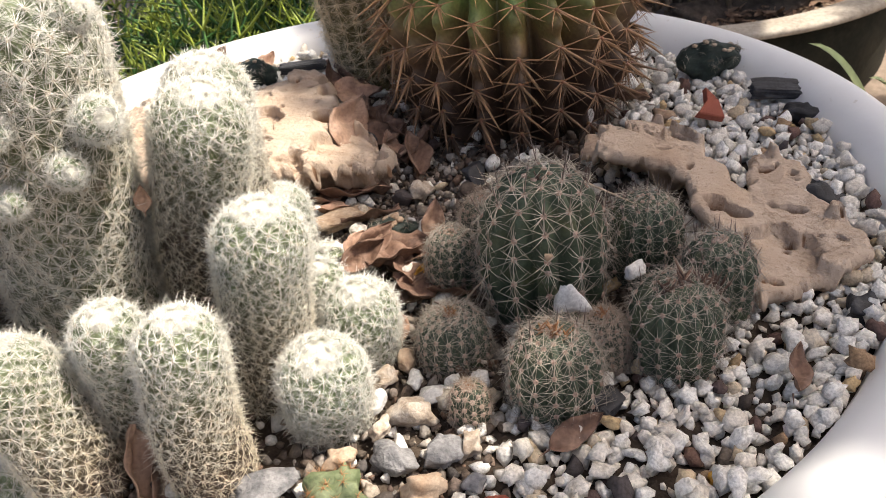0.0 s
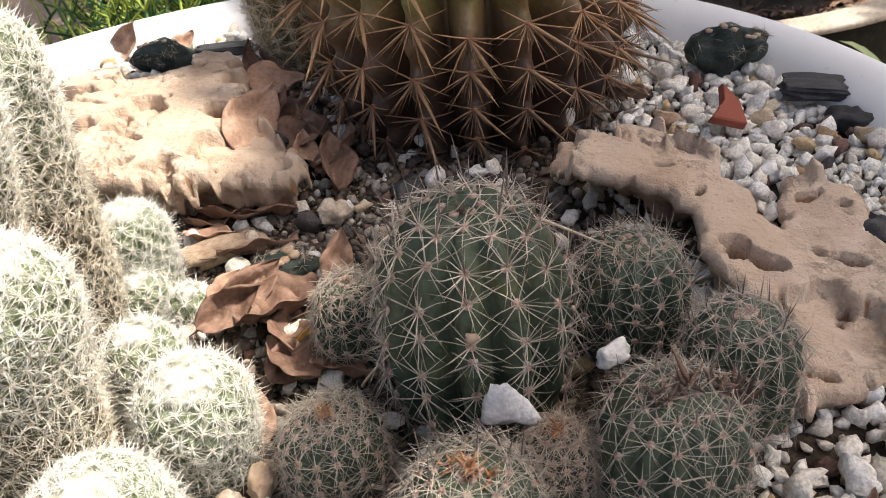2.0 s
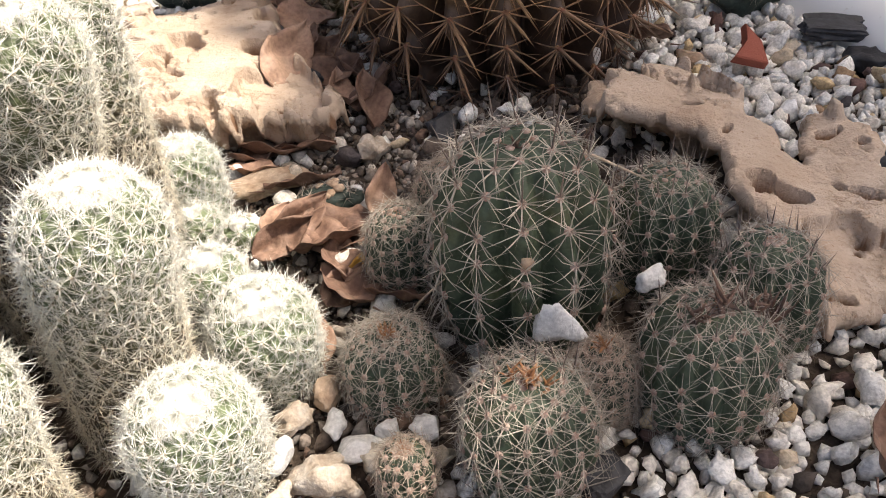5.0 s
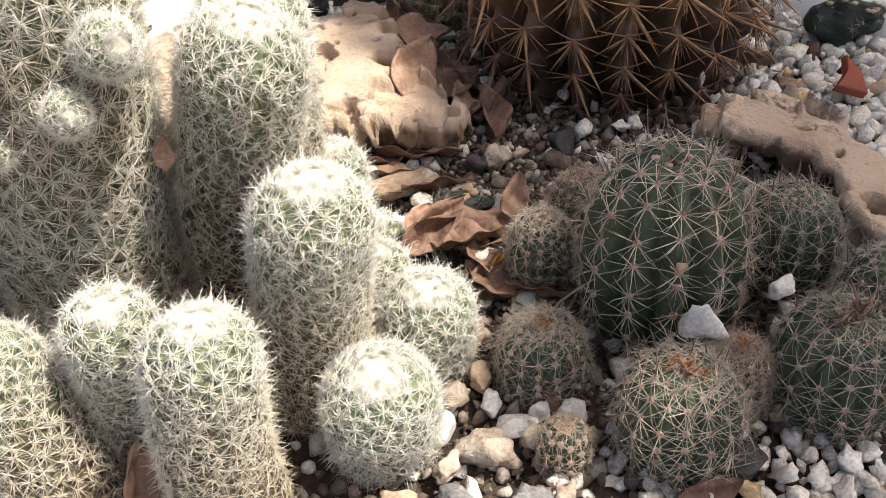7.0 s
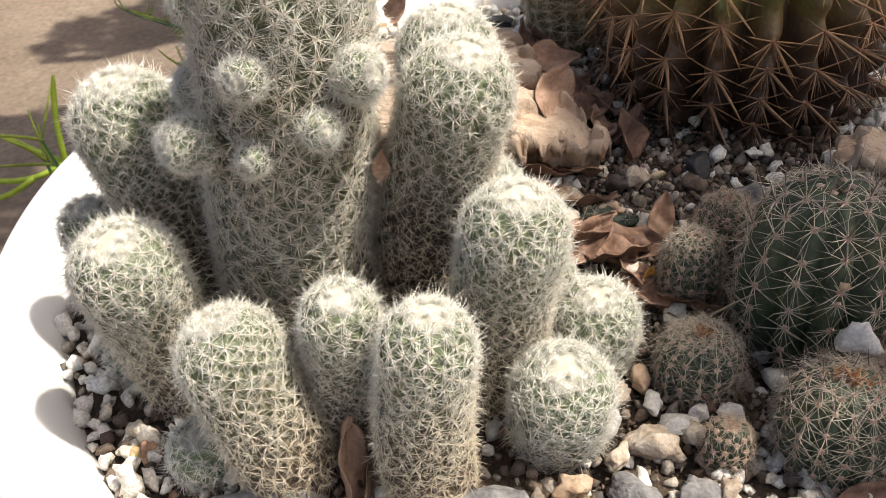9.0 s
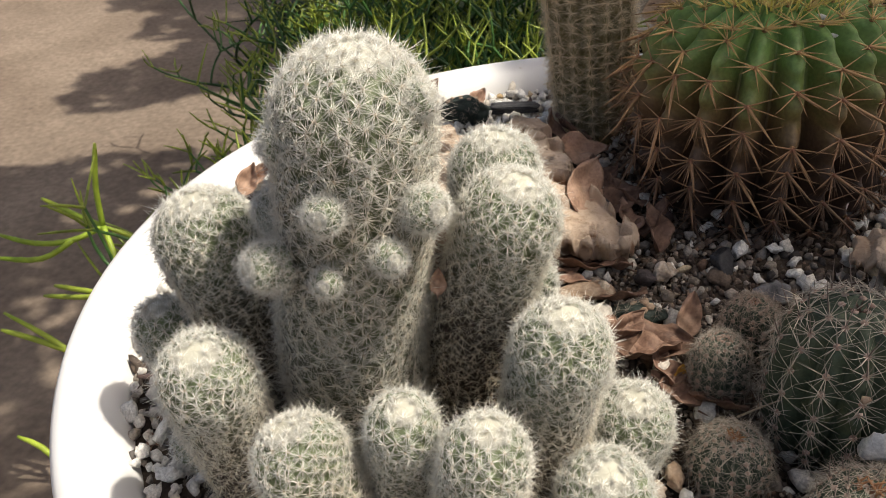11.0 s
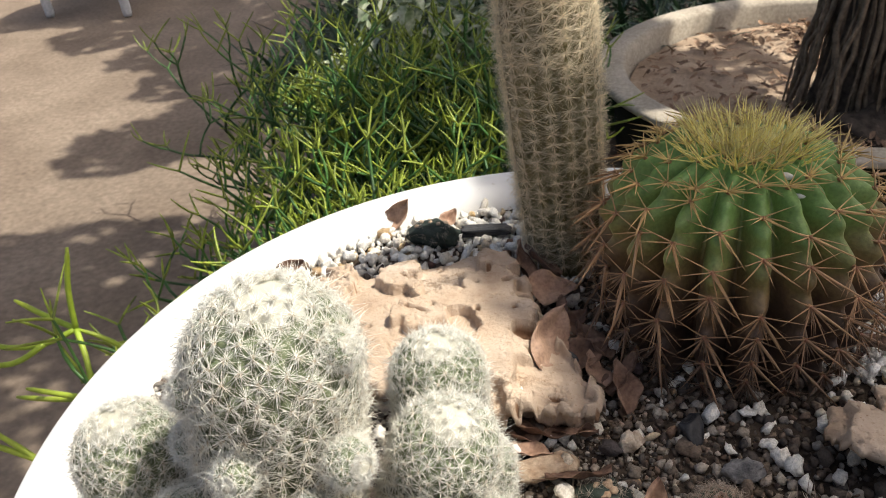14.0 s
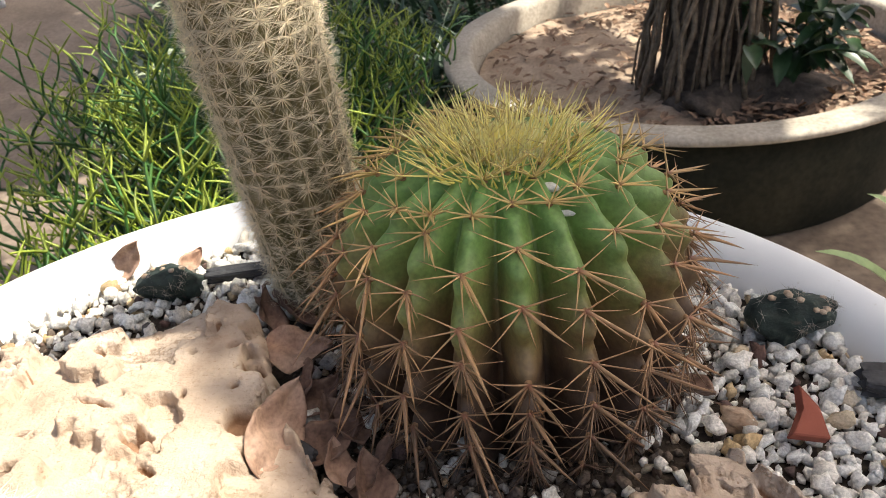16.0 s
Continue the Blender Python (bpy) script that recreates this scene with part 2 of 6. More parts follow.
M_LIME = limestone()
M_CHAR = surface("charcoal", [(0.3, (0.012, 0.012, 0.014)), (0.7, (0.05, 0.05, 0.055))], 120, 700, 0.6, 0.002, 0, 0.5)
M_GREY = surface("grey_stone", [(0.3, (0.12, 0.12, 0.125)), (0.5, (0.24, 0.235, 0.235)), (0.7, (0.36, 0.35, 0.34))], 130, 600, 0.8, 0.004)
M_CREAM = surface("cream_stone", [(0.25, (0.24, 0.175, 0.125)), (0.45, (0.50, 0.41, 0.32)), (0.7, (0.72, 0.66, 0.58))], 150, 700, 0.85, 0.003)
M_TAN = surface("tan_stone", [(0.3, (0.36, 0.235, 0.15)), (0.7, (0.60, 0.48, 0.36))], 110, 600, 0.8, 0.002)
M_WHITE = surface("white_stone", [(0.3, (0.66, 0.65, 0.63)), (0.7, (0.84, 0.83, 0.81))], 120, 700, 0.8, 0.0015)
M_TERRA = surface("terracotta", [(0.3, (0.27, 0.07, 0.045)), (0.7, (0.40, 0.12, 0.075))], 90, 600, 0.8, 0.0008)
M_DRY = surface("dry_leaf", [(0.3, (0.11, 0.062, 0.045)), (0.5, (0.20, 0.118, 0.082)), (0.75, (0.30, 0.195, 0.14))], 60, 500, 0.65, 0.0018)
M_DRYPALE = surface("pale_dry_leaf", [(0.3, (0.33, 0.195, 0.135)), (0.7, (0.47, 0.315, 0.225))], 40, 500, 0.6, 0.001)
M_YELLOW = surface("yellow_husk", [(0.3, (0.55, 0.27, 0.04)), (0.7, (0.68, 0.42, 0.1))], 80, 500, 0.6, 0.001)
def pincushion_skin():
    """Green warty flesh that turns brown and corky with age."""
    m, nt, b = tree("pincushion_flesh")
    age = nt.nodes.new("ShaderNodeAttribute")
    age.attribute_name = "age"
    col = ramp(nt, age.outputs["Fac"], [(0.0, (0.165, 0.205, 0.110)), (0.30, (0.120, 0.140, 0.068)), (0.60, (0.100, 0.085, 0.046)), (1.0, (0.078, 0.048, 0.031))])
    col = blend(nt, 1.0, col, ramp(nt, grain(nt, 220, 4), [(0.3, (0.65, 0.65, 0.65)), (0.7, (1.25, 1.25, 1.2))]), "MULTIPLY")
    nt.links.new(col, b.inputs["Base Color"])
    b.inputs["Roughness"].default_value = 0.6
    bumped(nt, b, [(grain(nt, 900, 3), 0.0004)])
    return m


M_PINC = pincushion_skin()
M_PINCSP = needle("pincushion_needles", (0.83, 0.83, 0.775), (0.72, 0.63, 0.48), (0.68, 0.59, 0.46), (0.50, 0.39, 0.24), 0.24, 0.5, (0.82, 0.78, 0.67))
M_WOOL = needle("crown_wool", (0.62, 0.61, 0.55), (0.48, 0.47, 0.385), (0.62, 0.61, 0.55), (0.48, 0.47, 0.385), 0.14, 0.9)
M_HEDGE = surface("hedgehog_flesh", [(0.25, (0.036, 0.056, 0.037)), (0.55, (0.064, 0.090, 0.054)), (0.8, (0.125, 0.130, 0.056))], 55, 700, 0.5, 0.0007, 0, 0.4)
M_HEDGESP = needle("hedgehog_needles", (0.56, 0.50, 0.41), (0.33, 0.29, 0.24), (0.12, 0.06, 0.045), (0.26, 0.13, 0.09), 0.4)
M_BROWNSP = needle("brown_hedgehog_needles", (0.52, 0.43, 0.34), (0.34, 0.27, 0.21), (0.14, 0.08, 0.06), (0.34, 0.20, 0.13), 0.4)
M_DARKSP = needle("dark_needles", (0.17, 0.125, 0.105), (0.24, 0.185, 0.15), (0.05, 0.035, 0.03), (0.26, 0.19, 0.14), 0.3)
M_FELT = surface("areole_felt", [(0.3, (0.38, 0.23, 0.18)), (0.7, (0.62, 0.49, 0.41))], 400, 1500, 0.95, 0.0005)
M_RUST = needle("rusty_crown", (0.42, 0.2, 0.08), (0.3, 0.14, 0.07), (0.5, 0.3, 0.14), (0.3, 0.12, 0.05))
def barrel_skin():
    """Green skin that turns olive and corky brown towards the foot of the plant."""
    m, nt, b = tree("barrel_flesh")
    age = nt.nodes.new("ShaderNodeAttribute")
    age.attribute_name = "age"
    add = nt.nodes.new("ShaderNodeMath")
    add.operation = "MULTIPLY_ADD"
    nt.links.new(grain(nt, 70, 4), add.inputs[0])
    add.inputs[1].default_value = 0.35
    nt.links.new(age.outputs["Fac"], add.inputs[2])
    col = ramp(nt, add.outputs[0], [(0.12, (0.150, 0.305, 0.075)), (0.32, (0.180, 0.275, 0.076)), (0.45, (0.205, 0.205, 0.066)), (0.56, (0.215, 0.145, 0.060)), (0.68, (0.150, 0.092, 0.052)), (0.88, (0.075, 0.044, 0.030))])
    col = blend(nt, 1.0, col, ramp(nt, grain(nt, 500, 3), [(0.3, (0.75, 0.75, 0.75)), (0.7, (1.1, 1.1, 1.1))]), "MULTIPLY")
    nt.links.new(col, b.inputs["Base Color"])
    b.inputs["Roughness"].default_value = 0.5
    bumped(nt, b, [(grain(nt, 90), 0.001), (grain(nt, 600, 3), 0.0003)])
    return m


M_BARREL = barrel_skin()
M_BARRELSP = needle("barrel_needles", (0.72, 0.60, 0.20), (0.110, 0.062, 0.042), (0.32, 0.18, 0.09), (0.24, 0.09, 0.05), 0.3, 0.45, (0.42, 0.24, 0.115))
M_COLUMN = surface("column_flesh", [(0.3, (0.14, 0.125, 0.055)), (0.7, (0.26, 0.21, 0.10))], 120, 700, 0.7, 0.001)
M_COLSP = needle("column_hairs", (0.86, 0.77, 0.58), (0.79, 0.66, 0.45), (0.89, 0.81, 0.63), (0.58, 0.43, 0.25), 0.3)
M_DEAD = surface("shrunk_flesh", [(0.3, (0.016, 0.024, 0.020)), (0.62, (0.045, 0.062, 0.050)), (0.75, (0.16, 0.12, 0.085))], 150, 800, 0.6, 0.002)
M_DIRT = surface("trodden_earth", [(0.3, (0.19, 0.145, 0.11)), (0.7, (0.29, 0.23, 0.178))], 3.5, 60, 0.95, 0.006, 0, 0.15)
M_CONC = surface("weathered_concrete", [(0.3, (0.37, 0.32, 0.255)), (0.7, (0.55, 0.49, 0.405))], 9, 120, 0.9, 0.003, 0, 0.2)
# olive-brown pot wall, taken near black to paint in the shade below the rim
M_WALLSHADE = surface("mossy_pot_wall", [(0.3, (0.012, 0.013, 0.008)), (0.7, (0.04, 0.036, 0.022))], 8, 90, 0.9, 0.003, 0, 0.2)
M_FARSOIL = surface("dry_soil", [(0.3, (0.31, 0.22, 0.155)), (0.7, (0.50, 0.39, 0.29))], 14, 140, 0.95, 0.005, 0, 0.15)
M_BARK = surface("bark", [(0.3, (0.035, 0.027, 0.021)), (0.7, (0.13, 0.10, 0.078))], 40, 220, 0.9, 0.006)
def weed_skin():
    """Green stems that pale to yellow at their tips, varied stem by stem."""
    m, nt, b = tree("weed_green")
    tip = nt.nodes.new("ShaderNodeAttribute")
    tip.attribute_name = "tip"
    geo = nt.nodes.new("ShaderNodeNewGeometry")
    # besides the yellow tips, shaded feet and sunlit ends are painted into this ramp
    col = ramp(nt, tip.outputs["Fac"], [(0.0, (0.024, 0.060, 0.018)), (0.45, (0.042, 0.125, 0.032)), (0.9, (0.080, 0.200, 0.042)), (1.0, (0.28, 0.36, 0.05))])
    col = blend(nt, 1.0, col, ramp(nt, geo.outputs["Random Per Island"], [(0, (0.6, 0.6, 0.6)), (1, (1.35, 1.3, 1.2))]), "MULTIPLY")
    col = blend(nt, 1.0, col, ramp(nt, grain(nt, 60, 3), [(0.3, (0.75, 0.75, 0.75)), (0.7, (1.1, 1.1, 1.1))]), "MULTIPLY")
    nt.links.new(col, b.inputs["Base Color"])
    b.inputs["Roughness"].default_value = 0.45
    return m


M_WEED = weed_skin()
M_LIMEGREEN = surface("lime_green", [(0.3, (0.24, 0.36, 0.03)), (0.7, (0.4, 0.47, 0.06))], 12, 90, 0.5, 0.0005, 0.2, 0.4)
M_DARKLEAF = surface("dark_leaf", [(0.3, (0.02, 0.048, 0.018)), (0.7, (0.05, 0.10, 0.038))], 14, 90, 0.4, 0.0006, 0.25, 0.5)
M_PALELEAF = surface("variegated_leaf", [(0.35, (0.16, 0.24, 0.11)), (0.55, (0.42, 0.46, 0.32)), (0.7, (0.62, 0.62, 0.5))], 30, 120, 0.5, 0.0006, 0.2, 0.4)
M_STRAP = surface("strap_leaf", [(0.3, (0.2, 0.3, 0.1)), (0.6, (0.42, 0.5, 0.22))], 8, 90, 0.45, 0.0006, 0.0, 0.4)
M_CHAIR = surface("chair_paint", [(0.3, (0.62, 0.62, 0.62)), (0.7, (0.74, 0.74, 0.74))], 10, 90, 0.5, 0.0004)
M_LITTER = surface("litter", [(0.3, (0.16, 0.09, 0.055)), (0.7, (0.36, 0.24, 0.16))], 60, 400, 0.8, 0.001, 0.4)


# ---- setting ----
def axis_steps(near, far, n):
    t = np.linspace(-1, 1, n)
    return near * t + (far - near) * np.sign(t) * np.abs(t) ** 5


def build_ground():
    xs, ys = axis_steps(4.0, 60, 121) - 0.3, axis_steps(4.0, 60, 121) + 1.0
    gx, gy = np.meshgrid(xs, ys)
    z = np.array([0.018 * noise.noise(Vector((x * 1.7, y * 1.7, 0))) + 0.006 * noise.noise(Vector((x * 7, y * 7, 3))) for x, y in zip(gx.ravel(), gy.ravel())])
    near = np.exp(-((gx.ravel() ** 2 + (gy.ravel() - 0.5) ** 2) / 9.0))
    v = np.stack([gx.ravel(), gy.ravel(), GROUND + z * near], 1)
    n = len(xs)
    i = (np.arange(n - 1)[:, None] * n + np.arange(n - 1)[None]).ravel()
    ob = solo("ground", v, [np.stack([i, i + 1, i + n + 1, i + n], 1)], M_DIRT, "trodden sandy brown earth with patches of tree shade", "ground", kind="structure", place=(0, 0, GROUND))
    return ob


build_ground()
RIM = 0.45


def revolved(profile, n=128, centre=(0, 0), wobble=0.0, seed=0):
    """A closed turn of the profile [(radius, z)] round an upright axis."""
    a = np.linspace(0, 2 * np.pi, n, endpoint=False)
    pr = np.array(profile)
    wob = np.array([wobble * noise.noise(Vector((math.cos(x) * 1.5 + seed, math.sin(x) * 1.5, seed))) for x in a])
    r = pr[:, 0][:, None] + wob[None] * (pr[:, 0] > 0.02)[:, None]
    v = np.stack([centre[0] + r * np.cos(a), centre[1] + r * np.sin(a), np.broadcast_to(pr[:, 1][:, None], r.shape)], 2).reshape(-1, 3)
    i, j = np.meshgrid(np.arange(len(pr) - 1), np.arange(n), indexing="ij")
    k = (j + 1) % n
    f = np.stack([i * n + j, i * n + k, (i + 1) * n + k, (i + 1) * n + j], 2).reshape(-1, 4)
    return v, [f]


BOWL = (0.0015, -0.0055)
WALL = [(0.0, GROUND + 0.004), (0.15, GROUND + 0.004), (0.158, GROUND + 0.010), (0.175, -0.05), (0.222, 0.16), (0.256, 0.33), (0.268, 0.400), (0.274, 0.425)]
LIP = [(0.274, 0.425), (0.281, 0.431), (0.2858, 0.437), (0.2880, 0.443), (0.2874, 0.4485), (0.2846, 0.4522), (0.2805, 0.4537), (0.2740, 0.4530), (0.2680, 0.4505), (0.2630, 0.4465),
       (0.2585, 0.4400), (0.2555, 0.430), (0.250, 0.405), (0.235, 0.36), (0.0, 0.35)]
bowl = thing("bowl_planter", (0, 0, GROUND), "wide white-painted bowl planter with a rounded lip", "planter")
v, f = revolved(WALL, 192, BOWL, 0.0016, 2)
part("wall", v, f, M_PAINT, bowl)
v, f = revolved(LIP, 192, BOWL, 0.0016, 2)
part("rim", v, f, M_PAINT, bowl, "rounded white painted rim")


def soil_z(x, y):
    return 0.4315 + 0.005 * np.exp(-((x - 0.02) ** 2 + (y - 0.02) ** 2) / (2 * 0.10 ** 2))


def build_soil():
    rr, aa = np.linspace(0.0, 0.2575, 60), np.linspace(0, 2 * np.pi, 180, endpoint=False)
    g = [(BOWL[0] + r * math.cos(a), BOWL[1] + r * math.sin(a)) for r in rr for a in aa]
    v = np.array([(x, y, soil_z(x, y) + 0.003 * noise.noise(Vector((x * 60, y * 60, 0))) + 0.0015 * noise.noise(Vector((x * 190, y * 190, 5)))) for x, y in g])
    i, j = np.meshgrid(np.arange(59), np.arange(180), indexing="ij")
    k = (j + 1) % 180
    solo("potting_soil", v, [np.stack([i * 180 + j, i * 180 + k, (i + 1) * 180 + k, (i + 1) * 180 + j], 2).reshape(-1, 4)], M_SOIL,
         "dark crumbly potting soil filling the bowl", "soil", kind="stuff", place=(0, 0, 0.43))


build_soil()


# ---- pincushion cacti ----
def stem(axis, r_low, r_top, cap=1.0):
    """The skin of a round-topped stem along an axis: centres, directions, radii and how far the normal leans to the tip."""
    pts = np.array(axis, dtype=float)
    t = np.linspace(0, len(pts) - 1, 40)
    k = np.minimum(t.astype(int), len(pts) - 2)
    p = pts[np.maximum(k - 1, 0)], pts[k], pts[k + 1], pts[np.minimum(k + 2, len(pts) - 1)]
    u = (t - k)[:, None]
    c = 0.5 * (2 * p[1] + (p[2] - p[0]) * u + (2 * p[0] - 5 * p[1] + 4 * p[2] - p[3]) * u ** 2 + (3 * p[1] - p[0] - 3 * p[2] + p[3]) * u ** 3)
    d = unit(np.gradient(c, axis=0))
    s = np.linspace(0, 1, 40)
    r = r_low + (r_top - r_low) * s ** 0.8
    r *= 1 - 0.25 * np.exp(-(s / 0.10) ** 2)
    a = np.linspace(0, np.pi / 2, 26)[1:]
    c2 = c[-1] + d[-1] * (r_top * cap * np.sin(a))[:, None]
    C = np.concatenate([c, c2])
    D = np.concatenate([d, np.repeat(d[-1:], 25, 0)])
    R = np.concatenate([r, r_top * np.cos(a)])
    N = np.concatenate([np.zeros(40), np.sin(a)])
    return C, D, np.maximum(R, 1e-5), N


def ring_frame(D):
    ref = np.tile([[0.2, 1.0, 0.0]], (len(D), 1))
    e1 = unit(np.cross(ref, D))
    return e1, np.cross(D, e1)


FRESH = 0.062


def pincushion(parent, axis, r_low, r_top, gap, old, reach, number, fine):
    """Flesh with warts, radiating needles and a woolly crown, under the parent."""
    C, D, R, N = stem(axis, r_low, r_top)
    e1, e2 = ring_frame(D)
    n = 40
    a = np.linspace(0, 2 * np.pi, n, endpoint=False)
    skin = (C[:, None] + R[:, None, None] * 0.97 * (e1[:, None] * np.cos(a)[None, :, None] + e2[:, None] * np.sin(a)[None, :, None])).reshape(-1, 3)
    i, j = np.meshgrid(np.arange(len(C) - 1), np.arange(n), indexing="ij")
    k = (j + 1) % n
    sf = np.stack([i * n + j, i * n + k, (i + 1) * n + k, (i + 1) * n + j], 2).reshape(-1, 4)
    # warts in spirals, evenly over the skin
    step = np.linalg.norm(np.diff(C, axis=0), axis=1)
    step = np.maximum(step, np.hypot(step, np.diff(R)))
    area = np.concatenate([[0], np.cumsum(2 * np.pi * 0.5 * (R[1:] + R[:-1]) * step)])
    m = int(area[-1] / (gap * gap * 0.92))
    q = (np.arange(m) + 0.5) / m * area[-1]
    x = np.interp(q, area, np.arange(len(C)))
    lo = np.minimum(x.astype(int), len(C) - 2)
    w = (x - lo)[:, None]
    mixv = lambda z: z[lo] * (1 - w) + z[lo + 1] * w
    c, d, rad, lean = mixv(C), unit(mixv(D)), mixv(R[:, None]), mixv(N[:, None])
    g1, g2 = unit(mixv(e1)), unit(mixv(e2))
    phi = (np.arange(m) * 2.399963)[:, None] + RNG.normal(0, 0.04, (m, 1))
    out = g1 * np.cos(phi) + g2 * np.sin(phi)
    nrm = unit(out * np.sqrt(np.maximum(1 - lean ** 2, 0)) + d * lean)
    pos = c + out * rad
    # each wart a low four-sided dome
    keep = lean[:, 0] < 0.985
    pos, nrm, lean, q, m = pos[keep], nrm[keep], lean[keep], q[keep], int(keep.sum())
    t1, t2 = frames(nrm)
    four = np.arange(4) * np.pi / 2
    ringv = t1[:, None] * np.cos(four)[None, :, None] + t2[:, None] * np.sin(four)[None, :, None]
    tall_ = gap * (1 - 0.95 * np.clip((lean - 0.62) / 0.2, 0, 1))
    foot = pos[:, None] - nrm[:, None] * 0.0006 + 0.56 * gap * ringv
    mid = pos[:, None] + (nrm * 0.28 * tall_)[:, None] + 0.34 * gap * ringv
    top = (pos + nrm * 0.42 * tall_)[:, None]
    wart = np.concatenate([foot, mid, top], 1).reshape(-1, 3)
    b = (np.arange(m) * 9)[:, None]
    wq = np.concatenate([b + [[h, (h + 1) % 4, 4 + (h + 1) % 4, 4 + h]] for h in range(4)])
    wt_ = np.concatenate([b + [[4 + h, 4 + (h + 1) % 4, 8]] for h in range(4)])
    frac = q / area[-1]
    depth_ = area[-1] - q
    fade = np.clip(depth_ / (2 * np.pi * r_top * FRESH), 0, 1)
    worn = np.clip(fade ** 1.1 * old + RNG.normal(0, 0.07, m), 0, 1)
    skin_age = np.repeat(np.clip((area[-1] - area) / (2 * np.pi * r_top * FRESH), 0, 1) * old, n)
    bv, bf, ba = joined((skin, [sf], {"age": skin_age}), (wart, [wq, wt_], {"age": np.clip(np.repeat(worn, 9) + np.tile([0.0] * 8 + [0.35], m), 0, 1)}))
    body = part("stem", bv, bf, M_PINC, parent, attrs=ba)
    crown = np.clip((lean[:, 0] - 0.75) / 0.25, 0, 1)
    thin = RNG.random(m) < np.clip((frac - 0.02) / 0.16, 0.25, 1)
    P, Nn, T1, T2, A, K = pos[thin], nrm[thin], t1[thin], t2[thin], worn[thin], crown[thin]
    mm = len(P)
    tip_way = unit(np.cross(np.cross(Nn, np.tile(D[-1:], (mm, 1))), Nn) + 1e-9)

    def fan(number_, el, spread_, reach_, low_, high_, width_, jit, down):
        ang = (np.arange(number_) * 2 * np.pi / number_)[None] + RNG.uniform(0, 6.28, (mm, 1)) + RNG.normal(0, jit, (mm, number_)) * (1 + 2 * A[:, None])
        e = np.clip(el + RNG.normal(0, 1, (mm, number_)) * (spread_ + 0.16 * A[:, None]) + 0.40 * K[:, None], 0.02, 1.5)
        way = np.cos(e)[..., None] * (T1[:, None] * np.cos(ang)[..., None] + T2[:, None] * np.sin(ang)[..., None]) + np.sin(e)[..., None] * Nn[:, None]
        way = unit(way - (down * A if down > 0 else np.full(mm, down))[:, None, None] * tip_way[:, None])
        ln = gap * reach_ * RNG.uniform(low_, high_, (mm, number_)) * (1 - 0.35 * K[:, None])
        base = np.repeat((P + Nn * 0.40 * gap)[:, None], number_, 1) + RNG.normal(0, 0.08 * gap, (mm, number_, 3))
        tint = np.clip(np.repeat(A, number_) + RNG.normal(0, 0.08, mm * number_), 0, 1)
        left = RNG.random(mm * number_) > 0.5 * np.repeat(A, number_) ** 1.5
        return spines(base.reshape(-1, 3)[left], way.reshape(-1, 3)[left], ln.ravel()[left], width_, age=tint[left])
    radial = fan(number, 0.20, 0.15, reach, 0.65, 1.2, fine, 0.20, 0.12)
    central = fan(3, 0.90, 0.25, reach * 1.12, 0.6, 1.35, fine * 1.3, 0.5, 0.55)
    near_top = K > 0.12
    if near_top.sum() > 3:
        P, Nn, T1, T2, A, K = (z[near_top] for z in (P, Nn, T1, T2, A, K))
        mm, tip_way = len(P), tip_way[near_top]
        radial = joined(radial, fan(9, 0.12, 0.16, reach, 0.7, 1.2, fine, 0.15, -0.55))
    sv, s_f, sa = joined(radial, central)
    tagged(part("spine_coat", sv, s_f, M_PINCSP, body, "fine pale radiating spines", sa), kind="stuff")
    # crown: a cap of cream wool, ringed by upright hairs that lean over it
    h = 1500
    u = np.sqrt(RNG.uniform(0, 1, h)) * 0.60
    ph = RNG.uniform(0, 6.28, h)
    lean_ = np.sqrt(1 - u ** 2)
    out = e1[-1] * np.cos(ph)[:, None] + e2[-1] * np.sin(ph)[:, None]
    nn = unit(out * u[:, None] + D[-1] * lean_[:, None])
    basep = C[39] + nn * r_top
    ring = u / 0.60
    way = unit(nn * 0.5 + D[-1] * 0.7 - out * (0.55 * ring)[:, None] + RNG.normal(0, 0.22, (h, 3)))
    hl = (0.0010 + 0.0034 * ring ** 2) * RNG.uniform(0.7, 1.25, h) * min(1, r_top / 0.013)
    hv, hf, ha = spines(basep, way, hl, 0.00017, age=1 - ring)
    cu, ca = np.meshgrid(np.linspace(0.01, 0.50, 6), np.linspace(0, 2 * np.pi, 18, endpoint=False), indexing="ij")
    cu, ca = cu.ravel(), ca.ravel()
    cn = (e1[-1] * np.cos(ca)[:, None] + e2[-1] * np.sin(ca)[:, None]) * cu[:, None] + D[-1] * np.sqrt(1 - cu ** 2)[:, None]
    cap_v = C[39] + cn * (r_top + 0.0010 * (1 - (cu / 0.50) ** 2) + RNG.normal(0, 0.00012, len(cu)))[:, None]
    ci, cj = np.meshgrid(np.arange(5), np.arange(18), indexing="ij")
    cq = np.stack([ci * 18 + cj, ci * 18 + (cj + 1) % 18, (ci + 1) * 18 + (cj + 1) % 18, (ci + 1) * 18 + cj], 2).reshape(-1, 4)[:, ::-1]
    hv, hf, ha = joined((hv, hf, ha), (cap_v, [cq], {"tip": np.full(len(cu), 0.5), "age": 1 - 0.6 * cu / 0.50}))
    part("crown_wool", hv, hf, M_WOOL, body, "cream woolly crown", ha)
    return body


